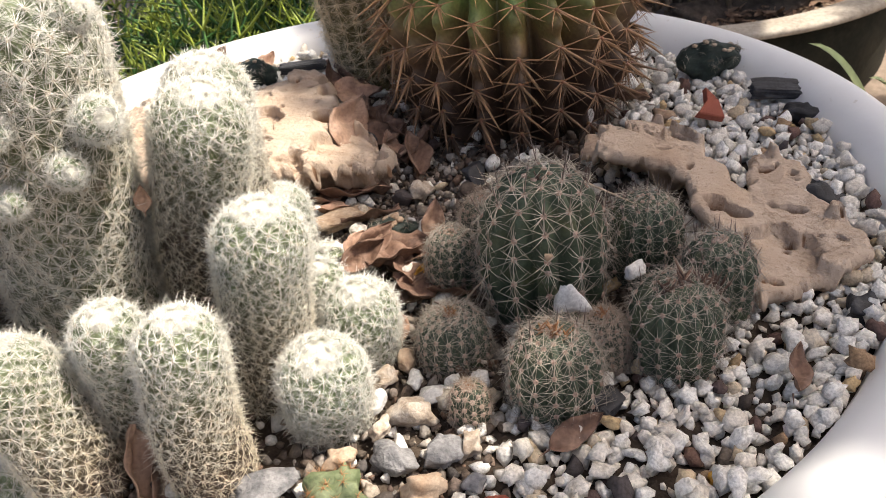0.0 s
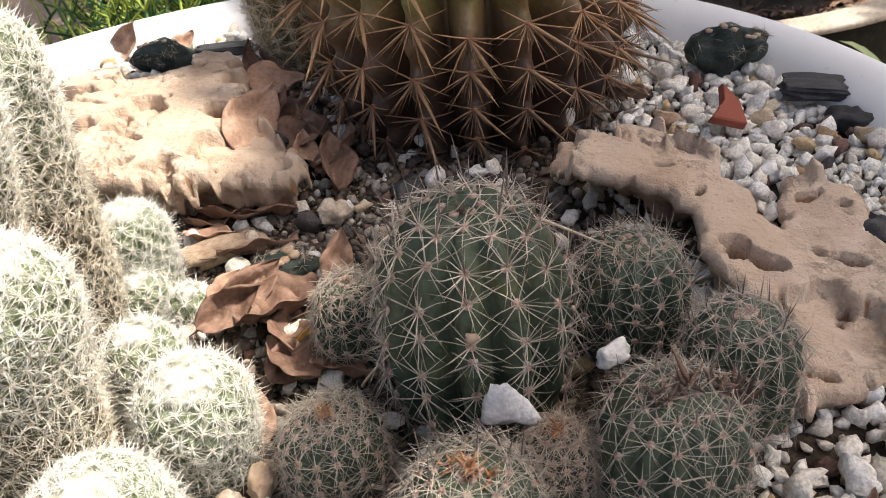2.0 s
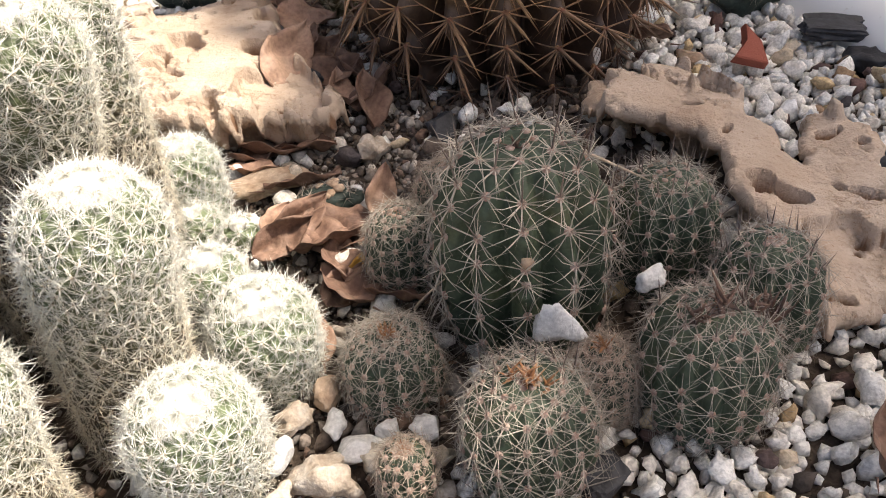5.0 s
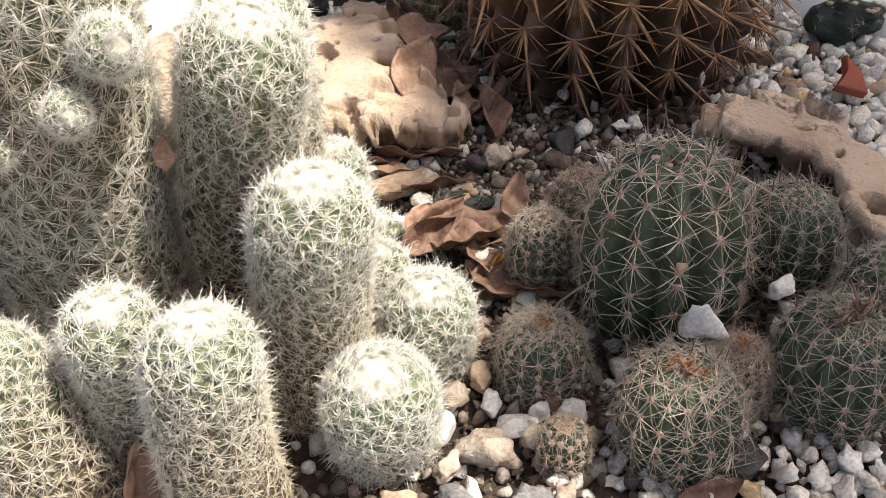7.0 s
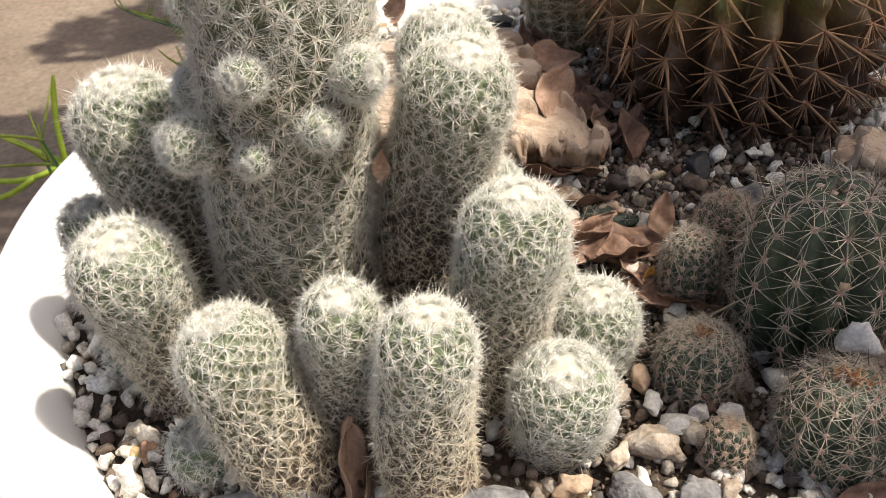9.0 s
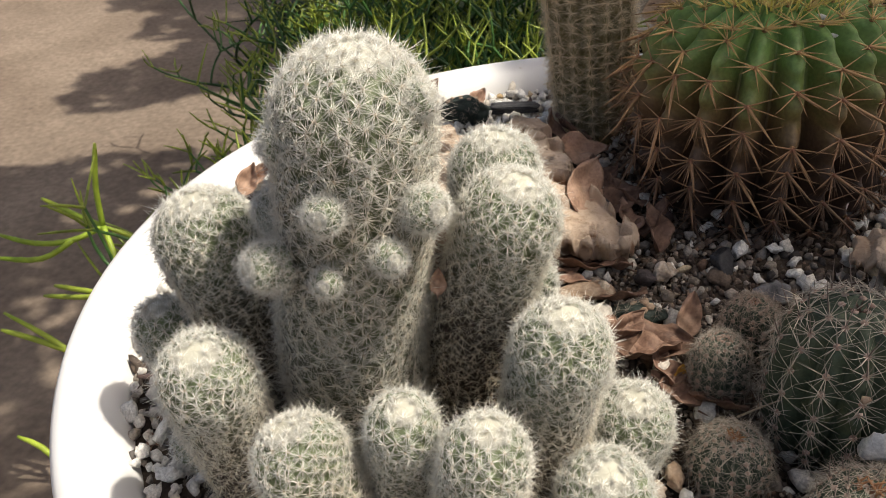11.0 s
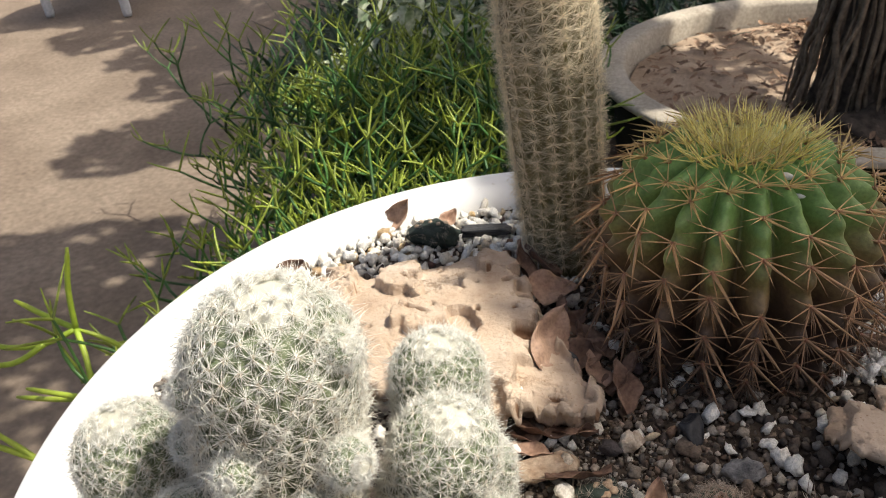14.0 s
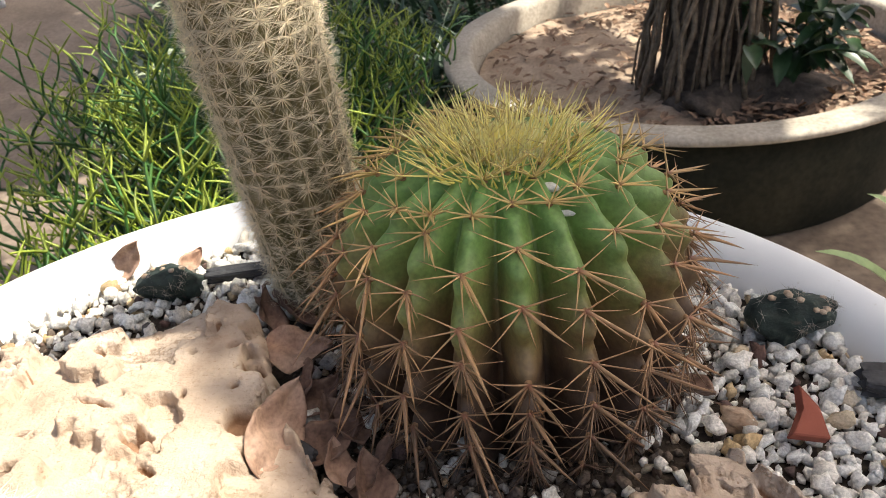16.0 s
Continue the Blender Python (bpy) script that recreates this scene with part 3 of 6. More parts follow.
CLUMP = [
    # axis from the foot to the centre of the round top, radius low and at the top, age of the needles, label
    ([(-0.0650, -0.1060, 0.4276), (-0.0600, -0.1105, 0.4820), (-0.0432, -0.1150, 0.5415)], 0.0172, 0.0172, 0.9, "tall stout pincushion cactus stem behind the shorter ones, white-topped"),
    ([(-0.0594, -0.0694, 0.4269), (-0.0563, -0.0718, 0.4832), (-0.0531, -0.0720, 0.5360)], 0.0165, 0.0174, 0.7, "tall pincushion cactus stem at the back of the clump"),
    ([(-0.0326, -0.1497, 0.4271), (-0.0291, -0.1468, 0.4702), (-0.0230, -0.1460, 0.5070)], 0.0149, 0.0162, 0.8, "club-shaped pincushion cactus stem with a bright woolly top"),
    ([(-0.0090, -0.1629, 0.4279), (-0.0066, -0.1691, 0.4587)], 0.0154, 0.0158, 0.7, "round short pincushion cactus at the edge of the clump"),
    ([(-0.0497, -0.1907, 0.4274), (-0.0498, -0.1905, 0.4635), (-0.0461, -0.1869, 0.4951)], 0.0144, 0.0132, 1.0, "bent pincushion cactus stem with browned lower spines"),
    ([(-0.0851, -0.1668, 0.4260), (-0.0808, -0.1709, 0.4643), (-0.0760, -0.1749, 0.4941)], 0.0109, 0.0110, 0.8, "slim pincushion cactus stem between two stouter ones"),
    ([(-0.0958, -0.1928, 0.4262), (-0.1022, -0.1902, 0.4561), (-0.1105, -0.1855, 0.4854)], 0.0144, 0.0153, 1.0, "pincushion cactus stem leaning outwards over the gravel"),
    ([(-0.1560, -0.1060, 0.4234), (-0.1612, -0.1090, 0.4815), (-0.1650, -0.1140, 0.5300)], 0.0165, 0.0185, 0.8, "tall pincushion cactus stem beside the planter rim"),
    ([(-0.1507, -0.1529, 0.4241), (-0.1510, -0.1600, 0.4704), (-0.1487, -0.1675, 0.5050)], 0.0142, 0.0160, 0.9, "leaning pincushion cactus stem near the planter rim"),
    ([(-0.1890, -0.1150, 0.4250), (-0.1950, -0.1180, 0.4850)], 0.0105, 0.0114, 0.6, "small pincushion cactus stem shaded by a taller one"),
    ([(-0.1312, -0.1882, 0.4252), (-0.1305, -0.1897, 0.4418)], 0.0099, 0.0108, 0.6, "small round shaded pincushion cactus on the gravel"),
    ([(-0.1775, -0.1426, 0.4232), (-0.1798, -0.1440, 0.4407)], 0.0089, 0.0098, 0.6, "small round pincushion cactus close to the rim"),
    ([(0.0010, -0.1268, 0.4275), (0.0045, -0.1307, 0.4563)], 0.0144, 0.0146, 0.6, "round sunlit pincushion cactus at the edge of the leaf litter"),
    ([(-0.0418, -0.0457, 0.4269), (-0.0422, -0.0445, 0.4595)], 0.0114, 0.0122, 0.4, "young green pincushion cactus beside the limestone"),
    ([(-0.0382, -0.0601, 0.4273), (-0.0385, -0.0606, 0.4448)], 0.0082, 0.0084, 0.4, "small young pincushion cactus"),
    ([(-0.0202, -0.0619, 0.4278), (-0.0204, -0.0622, 0.4403)], 0.0062, 0.0062, 0.4, "tiny young pincushion cactus"),
    ([(-0.0131, -0.1140, 0.4269), (-0.0137, -0.1138, 0.4625)], 0.0092, 0.0094, 0.5, "young pincushion cactus half hidden behind larger stems"),
]
for axis, r_low, r_top, old, label in CLUMP:
    plant = thing("pincushion_cactus", axis[0], label, "cactus", "clump of pincushion cacti")
    pincushion(plant, axis, r_low, r_top, 0.0040, old, 1.32, 25, 0.00021)

TALL_AXIS = [(-0.1126, -0.1158, 0.4223), (-0.1096, -0.1213, 0.4826), (-0.1000, -0.1225, 0.5381), (-0.0939, -0.1210, 0.5835)]
tall = thing("pincushion_cactus", TALL_AXIS[0], "tallest pincushion cactus stem, browned, with pale round offsets", "cactus", "clump of pincushion cacti")
pincushion(tall, TALL_AXIS, 0.0278, 0.0258, 0.0055, 0.42, 1.32, 36, 0.00023)
for place, r in (((-0.0793, -0.1495, 0.5472), 0.0048), ((-0.0987, -0.1532, 0.5658), 0.0055), ((-0.1019, -0.1535, 0.5391), 0.0042), ((-0.0673, -0.1402, 0.5609), 0.0068),
                 ((-0.1245, -0.1500, 0.5425), 0.0078), ((-0.1285, -0.1235, 0.5490), 0.0080), ((-0.1211, -0.1439, 0.4668), 0.0045), ((-0.1165, -0.1366, 0.5831), 0.0055), ((-0.0689, -0.1266, 0.5942), 0.0050)):
    p = np.array(place)
    z = np.interp(p[2], [q[2] for q in TALL_AXIS], range(4))
    c = np.array([np.interp(z, range(4), [q[h] for q in TALL_AXIS]) for h in range(3)])
    o = unit(p - c) + np.array([0, 0, 0.25])
    offset = pincushion(tall, [p - unit(o) * r * 0.9, p - unit(o) * r * 0.1], r * 0.95, r, 0.0025, 0.1, 1.9, 20, 0.00014)
    offset.name = "offset"


# ---- ribbed cacti ----
def ribbed(profile, ribs, depth, centre, twist=0.0, sharp=1.0, swell=0.0, areoles=9, per=8, rows=48, keen=False):
    """A ribbed body from profile [(u, radius, z)] and the areoles on its crests: verts, faces, place, normal, age."""
    pu, pr, pz = np.array(profile).T
    u = np.linspace(0, 1, rows)
    n = ribs * per

    def skin(u, phi):
        r, z = np.interp(u, pu, pr), np.interp(u, pu, pz)
        wave = np.abs(np.cos(ribs * (phi - twist * u) / 2)) ** sharp
        if keen:
            wave = np.abs(np.cos(ribs * (phi - twist * u) / 2)) ** 1.25
        par = np.round(phi * ribs / (2 * np.pi)).astype(int) % 2
        bump = swell * np.cos(2 * np.pi * (u * areoles - 0.25 - 0.25 * par))
        k = 1 - depth * (1 - wave) + bump * wave
        return np.stack([centre[0] + r * k * np.cos(phi), centre[1] + r * k * np.sin(phi), z], -1)

    uu, pp = np.meshgrid(u, np.linspace(0, 2 * np.pi, n, endpoint=False), indexing="ij")
    v = skin(uu.ravel(), pp.ravel())
    i, j = np.meshgrid(np.arange(rows - 1), np.arange(n), indexing="ij")
    k = (j + 1) % n
    f = [np.stack([i * n + j, i * n + k, (i + 1) * n + k, (i + 1) * n + j], 2).reshape(-1, 4)]
    au, ap = [], []
    for h in range(ribs):
        for w in range(areoles):
            x = (w + 0.5 + 0.25 * (h % 2)) / areoles
            if 0.05 < x < 0.97:
                au.append(x)
                ap.append(2 * np.pi * h / ribs + twist * x)
    au, ap = np.array(au), np.array(ap)
    au = np.clip(au + RNG.normal(0, 0.12 / areoles, len(au)), 0, 0.985)
    pos = skin(au, ap)
    up = skin(np.minimum(au + 0.02, 1), ap + twist * 0.02) - skin(np.maximum(au - 0.02, 0), ap - twist * 0.02)
    side = np.stack([-np.sin(ap), np.cos(ap), 0 * ap], 1)
    nrm = unit(np.cross(side, up))
    return v, f, pos, nrm, unit(up), 1 - au


def smooth_profile(pts, n=40):
    """[(radius, z)] corner points to an even profile [(u, radius, z)]."""
    p = np.array(pts, dtype=float)
    t = np.linspace(0, len(p) - 1, n)
    k = np.minimum(t.astype(int), len(p) - 2)
    a, b, c, d = p[np.maximum(k - 1, 0)], p[k], p[k + 1], p[np.minimum(k + 2, len(p) - 1)]
    w = (t - k)[:, None]
    q = 0.5 * (2 * b + (c - a) * w + (2 * a - 5 * b + 4 * c - d) * w ** 2 + (3 * b - a - 3 * c + d) * w ** 3)
    s = np.concatenate([[0], np.cumsum(np.linalg.norm(np.diff(q, axis=0), axis=1))])
    return np.stack([s / s[-1], np.maximum(q[:, 0], 0.0003), q[:, 1]], 1)


def dome(r, z0, z1):
    """The profile of a globe of radius r that stands from z0 to z1."""
    return smooth_profile([(0.75 * r, z0), (0.95 * r, z0 + 0.22 * (z1 - z0)), (r, z0 + 0.5 * (z1 - z0)), (0.93 * r, z0 + 0.74 * (z1 - z0)), (0.66 * r, z0 + 0.93 * (z1 - z0)), (0.26 * r, z0 + 0.995 * (z1 - z0)), (0.0, z1 - 0.0008)])


FELT_V, FELT_F = ico(1)


def felts(pos, nrm, size, sink=0.3):
    n = len(pos)
    t1, t2 = frames(nrm)
    rot = np.stack([t1, t2, nrm], 2)
    return scattered([FELT_V], FELT_F, pos - nrm * size * sink * 0.3, np.tile([[size, size, size * 0.6]], (n, 1)), rot)


def bristles(pos, nrm, up, age, count, el, spread, length, width, seg=1, droop=0.0, bend=0.0, sides=3, fan=None):
    """count needles from each areole, el radians off the skin."""
    m = len(pos)
    side = np.cross(up, nrm)
    ang = (np.arange(count) * 2 * np.pi / count)[None] + RNG.normal(0, 0.2, (m, count)) + RNG.uniform(0, 0.5, (m, 1))
    if fan is not None:
        ang = np.array(fan)[None] + RNG.normal(0, 0.12, (m, count))
    e = np.clip(RNG.normal(el, spread, (m, count)), -0.15, 1.5)
    way = np.cos(e)[..., None] * (side[:, None] * np.cos(ang)[..., None] + up[:, None] * np.sin(ang)[..., None]) + np.sin(e)[..., None] * nrm[:, None]
    way = unit(way - droop * up[:, None])
    ln = (length[:, None] if np.ndim(length) else length) * RNG.uniform(0.75, 1.2, (m, count))
    bd = (RNG.normal(0, bend, (m * count, 3)) - np.repeat(nrm, count, 0) * bend) * ln.ravel()[:, None] if bend else None
    return spines(np.repeat(pos, count, 0), way.reshape(-1, 3), ln.ravel(), width, seg, sides, bd, np.repeat(age, count))


def hedgehog(x, y, r, z0, z1, ribs, areoles, label, needle_len, count=9, crown=0.35, lean=(0, 0), dark=0, deep=0.22, thick_=0.00023, flat_=0.20, felt=0.0012):
    plant = thing("hedgehog_cactus", (x, y, z0), label, "cactus", "cluster of hedgehog cacti")
    prof = dome(r, z0 - 0.004, z1)
    v, f, pos, nrm, up, age = ribbed(prof, ribs, deep, (x, y), RNG.uniform(-0.2, 0.2), 0.85, 0.03, areoles)

    def tilt(p):
        h = (p[:, 2:3] - z0)
        return p + h * np.array([[lean[0], lean[1], 0]])
    body = part("body", tilt(v), f, M_HEDGE, plant)
    pos = tilt(pos)
    fv, ff = felts(pos, nrm, felt)
    tagged(part("areole_felt", fv, ff, M_FELT, body, "pale felted areoles"), kind="stuff")
    p0 = pos + nrm * 0.0004
    open_ = age > 0.07
    s = joined(bristles(p0[open_], nrm[open_], up[open_], age[open_], count, flat_, 0.16, needle_len, thick_, 2, 0.05, 0.16),
               bristles(p0, nrm, up, age, 1, 0.8, 0.35, needle_len * 0.9, thick_ * 1.2, 2, 0, 0.1))
    tagged(part("spine_coat", *s[:2], M_BROWNSP if crown >= 0.7 else M_HEDGESP, body, "thin spines with dark tips", s[2]), kind="stuff")
    if dark:
        young = np.flatnonzero((age < 0.42) & (age > 0.08))
        k = RNG.choice(young, min(dark, len(young)), replace=False)
        rise = unit(np.array([[0, 0, 1.0]]) + 0.45 * nrm[k] + RNG.normal(0, 0.16, (len(k), 3)))
        d = spines(p0[k], rise, 0.55 * r * RNG.uniform(0.75, 1.2, len(k)), 0.00030 + 0.012 * r, 2, 4, age=age[k])
        tagged(part("spine_tuft", *d[:2], M_DARKSP, body, "long dark upright spines", d[2]), kind="stuff")
    h = int(260 * crown)
    if h:
        ph, u = RNG.uniform(0, 6.28, h), np.sqrt(RNG.uniform(0, 1, h)) * r * 0.38
        base = tilt(np.stack([x + u * np.cos(ph), y + u * np.sin(ph), z1 - 0.16 * (z1 - z0) * (u / (0.38 * r)) ** 2 - 0.0006], 1))
        way = unit(np.stack([np.cos(ph) * u / r, np.sin(ph) * u / r, 0.8 + 0 * u], 1) + RNG.normal(0, 0.5, (h, 3)))
        c = spines(base, way, RNG.uniform(0.0015, 0.004, h), 0.00032, age=RNG.uniform(0, 1, h))
        part("crown_felt", *c[:2], M_RUST, body, "rusty brown felted crown", c[2])
    return plant


tall_hedgehog = hedgehog(0.0837, -0.1120, 0.0270, 0.4330, 0.5050, 12, 10, "tall ribbed dark green hedgehog cactus amid smaller ones", 0.0118, 13, 0.0, dark=26, deep=0.34, thick_=0.00040, flat_=0.30, felt=0.0016)
hedgehog(0.1308, -0.0930, 0.0184, 0.4330, 0.4764, 15, 9, "round grey-green hedgehog cactus against the limestone slab", 0.0100, 11, 0.2, dark=26)
hedgehog(0.1550, -0.1235, 0.0162, 0.4330, 0.4726, 15, 8, "grey-green hedgehog cactus beside the limestone slab", 0.0092, 11, 0.2, dark=20)
withered_one = hedgehog(0.1312, -0.1500, 0.0188, 0.4330, 0.4735, 15, 8, "round hedgehog cactus with a brown withered crown", 0.0104, 10, 0.6, dark=14, thick_=0.00024)
rusty_one = hedgehog(0.1032, -0.1498, 0.0098, 0.4330, 0.4610, 14, 10, "small bristly hedgehog cactus with a rusty crown", 0.0066, 16, 0.9)
pale_one = hedgehog(0.0815, -0.1681, 0.0180, 0.4330, 0.4705, 15, 9, "round hedgehog cactus with long pale spines and brown crown", 0.0108, 11, 0.5, dark=16, thick_=0.00024)
low_one = hedgehog(0.0425, -0.1371, 0.0150, 0.4330, 0.4580, 15, 9, "low hedgehog cactus with pale spines and rusty crown", 0.0085, 13, 0.68, thick_=0.00022)
hedgehog(0.0480, -0.1729, 0.0080, 0.4330, 0.4517, 13, 6, "tiny hedgehog cactus with orange crown in the stones", 0.0050, 12, 1.0)
hedgehog(0.0438, -0.0904, 0.0125, 0.4330, 0.4671, 15, 10, "small brownish hedgehog cactus beside the dry leaves", 0.0070, 14, 0.4)
hedgehog(0.0606, -0.0626, 0.0130, 0.4330, 0.4660, 15, 10, "small brownish hedgehog cactus behind the tall one", 0.0070, 16, 0.7)
sv, sf = rough_stone(33, 3, 0.35)
part("scar", sv * [0.0018, 0.0012, 0.0022] + [0.0838, -0.1385, 0.4830], [sf], M_TAN, tall_hedgehog, "dry pale scar")


def withered_flower(place, parent, size, seed, mat=None):
    """A shrunken brown flower: a crumpled cup of narrow dry petals."""
    r = np.random.default_rng(seed)
    n = 16
    way = unit(r.normal(0, 0.6, (n, 3)) + [0, 0, 0.7])
    v, f, a = spines(np.tile([place], (n, 1)) + r.normal(0, size * 0.15, (n, 3)), way, size * r.uniform(0.6, 1.1, n), size * 0.35, 3, 4, r.normal(0, 0.25, (n, 3)) * size, r.uniform(0, 1, n), 0.3)
    part("withered_flower", v, f, mat or M_WITHER, parent, "brown withered flower", a)


M_WITHER = needle("withered_petals", (0.17, 0.10, 0.07), (0.10, 0.06, 0.045), (0.22, 0.14, 0.09), (0.12, 0.07, 0.05), 0.3, 0.8)
for spot, size in (((0.1035, -0.0990, 0.492), 0.007), ((0.0830, -0.1150, 0.5040), 0.005)):
    withered_flower(spot, tall_hedgehog, size, int(size * 1e4))
for spot, size in (((0.1330, -0.1510, 0.4735), 0.0065), ((0.1400, -0.1490, 0.4705), 0.0075), ((0.1255, -0.1530, 0.4725), 0.0055), ((0.1470, -0.1470, 0.4650), 0.008)):
    withered_flower(spot, withered_one, size, int(size * 1e4))
for spot, size in (((0.0815, -0.1685, 0.4706), 0.0055), ((0.0773, -0.1660, 0.4700), 0.0045), ((0.0858, -0.1700, 0.4695), 0.0045)):
    withered_flower(spot, pale_one, size, int(size * 1e4), M_RUST)
withered_flower((0.1032, -0.1500, 0.4610), rusty_one, 0.0048, 5, M_RUST)
withered_flower((0.0425, -0.1375, 0.4578), low_one, 0.0052, 6, M_RUST)


ONE_SPINE = spines(np.zeros((1, 3)), np.array([[0.0, 0, 1]]), np.ones(1), np.ones(1), 3, 4)[1]


def barrel():
    x, y, r = 0.0865, 0.0980, 0.0765
    plant = thing("barrel_cactus", (x, y, 0.438), "large ribbed green golden barrel cactus with long tan spines", "cactus")
    prof = smooth_profile([(0.045, 0.426), (0.064, 0.440), (0.0745, 0.465), (r, 0.491), (0.0735, 0.515), (0.0620, 0.5375), (0.042, 0.5510), (0.020, 0.5545), (0.0, 0.5530)], 60)
    v, f, pos, nrm, up, age = ribbed(prof, 20, 0.30, (x, y), 0.0, 0.8, 0.034, 10, 14, 150, True)
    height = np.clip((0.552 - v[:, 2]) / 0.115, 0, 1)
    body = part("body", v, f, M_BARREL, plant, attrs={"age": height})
    p0 = pos + nrm * 0.0008
    big = 0.0125 + 0.0100 * np.clip(1 - np.abs(age - 0.55) / 0.5, 0, 1)
    fan = (0.35, math.pi - 0.35, -0.30, math.pi + 0.30, -0.85, math.pi + 0.85, -1.25)
    single, rest = 0, []
    for h in range(len(pos)):
        k = slice(h, h + 1)
        rise = 0.5 * max(0.0, 1 - age[h] / 0.34)
        dry = np.clip(age[k] * 1.08, 0, 1)
        sets = [bristles(p0[k], nrm[k], up[k], dry, 7, 0.36 + rise, 0.13, big[k] * 0.95, 0.00105, 3, 0.10 - 0.9 * rise, 0.05, 4, fan),
                bristles(p0[k], nrm[k], up[k], dry, 1, 0.62, 0.12, big[k] * (1.2 + 0.35 * min(1, age[h] / 0.5)), 0.0012 + 0.0012 * min(1, age[h] / 0.5), 3, 1.25 - 4.0 * rise, 0.03, 4)]
        if age[h] < 0.3:
            sets.append(bristles(p0[k], nrm[k], up[k], dry, 3, 0.75, 0.25, 0.017, 0.0008, 3, -0.35, 0.05, 4))
        if age[h] > 0.48:
            rest.append(bristles(p0[k], nrm[k], up[k], np.clip(age[k] + 0.15, 0, 1), 14, 0.42, 0.25, 0.0175, 0.0007, 2, 0.5, 0.14, 3, [-0.1 - 2.94 * q / 13 for q in range(14)]))
        if single < 300 and nrm[h, 1] < -0.3 and 0.10 < age[h] < 0.72:
            for sv, s_f, sa in sets:
                for c in range(len(sv) // 13):
                    part("spine", sv[13 * c:13 * c + 13], ONE_SPINE, M_BARRELSP, body, "", {key: x[13 * c:13 * c + 13] for key, x in sa.items()})
                    single += 1
        else:
            rest += sets
        fv, ff = felts(pos[k], nrm[k], 0.0016)
        part("areole", fv, ff, M_AREOLE, body)
    s = joined(*rest)
    tagged(part("spine_coat", *s[:2], M_BARRELSP, body, "tan to dark brown stout spines", s[2]), kind="stuff")
    h = 3600
    ph, u = RNG.uniform(0, 6.28, h), np.sqrt(RNG.uniform(0, 1, h)) * 0.0165
    base = np.stack([x + u * np.cos(ph), y + u * np.sin(ph), 0.5525 + 0.0050 * np.cos(u / 0.0165 * 1.5)], 1)
    way = unit(np.stack([np.cos(ph) * u / 0.030, np.sin(ph) * u / 0.030, 0.8 + 0 * u], 1) + RNG.normal(0, 0.28, (h, 3)))
    c = spines(base, way, RNG.uniform(0.003, 0.0070, h), 0.00055, 1, 3, age=np.clip(1 - u / 0.0165 + RNG.normal(0, 0.2, h), 0, 1))
    n = 340
    ph, u = RNG.uniform(0, 6.28, n), RNG.uniform(0.008, 0.033, n)
    base = np.stack([x + u * np.cos(ph), y + u * np.sin(ph), 0.552 + 0 * u], 1)
    way = unit(np.stack([np.cos(ph) * u / 0.032, np.sin(ph) * u / 0.032, 0.95 + 0 * u], 1) + RNG.normal(0, 0.22, (n, 3)))
    c = joined(c, spines(base, way, RNG.uniform(0.012, 0.024, n), 0.0010, 3, 4, age=RNG.uniform(0.3, 0.8, n)))
    part("crown_wool", *c[:2], M_YELWOOL, body, "yellow woolly crown with upright spines", c[2])
    for px, py, pz in ((0.1090, 0.0625, 0.5425), (0.1020, 0.0700, 0.5495)):
        sv, sf = rough_stone(31, 2, 0.3)
        part("scar", sv * [0.0056, 0.0040, 0.0026] + [px, py, pz], [sf], M_WHITE, body, "dry whitish scar")


M_AREOLE = surface("brown_felt", [(0.3, (0.20, 0.10, 0.05)), (0.7, (0.42, 0.26, 0.14))], 400, 1500, 0.95, 0.0005)
M_YELWOOL = needle("yellow_wool", (0.84, 0.82, 0.46), (0.86, 0.70, 0.13), (0.82, 0.78, 0.32), (0.76, 0.74, 0.24), 0.14)
barrel()


def column():
    x, y = -0.0100, 0.1660
    plant = thing("column_cactus", (x, y, 0.438), "tall column cactus wrapped in cream bristly hair", "cactus")
    prof = smooth_profile([(0.0225, 0.432), (0.0262, 0.46), (0.0282, 0.53), (0.0288, 0.60), (0.0262, 0.638), (0.0165, 0.655), (0.006, 0.664), (0, 0.665)], 50)
    v, f, pos, nrm, up, age = ribbed(prof, 16, 0.24, (x, y), 0.0, 0.8, 0.012, 36, 8, 130)

    def tilt(p):
        return p + (p[:, 2:3] - 0.438) * np.array([[-0.062, 0.0, 0]])
    body = part("body", tilt(v), f, M_COLUMN, plant)
    p0 = tilt(pos) + nrm * 0.0002
    wild = np.clip((pos[:, 2] - 0.56) / 0.12, 0, 1)
    top = wild > 0.2
    s = joined(bristles(p0, nrm, up, age, 28, 0.46, 0.34, 0.0104, 0.00034, 1, 0, 0.14),
               bristles(p0, nrm, up, age, 6, 0.34, 0.22, 0.0130, 0.00030, 2, 0.0, 0.25, 3, (0, 0.2, -0.2, math.pi, math.pi + 0.2, math.pi - 0.2)),
               bristles(p0, nrm, up, age, 4, 0.9, 0.3, 0.0065, 0.00030, 1),
               bristles(p0[top], nrm[top], up[top], age[top], 14, 0.22, 0.16, 0.0150, 0.00034, 2, 0.1, 0.25, 3, [0.12 * (h - 3) + math.pi * (h % 2) for h in range(14)]))
    tagged(part("hair_coat", *s[:2], M_COLSP, body, "cream hair-like spines", s[2]), kind="stuff")


column()


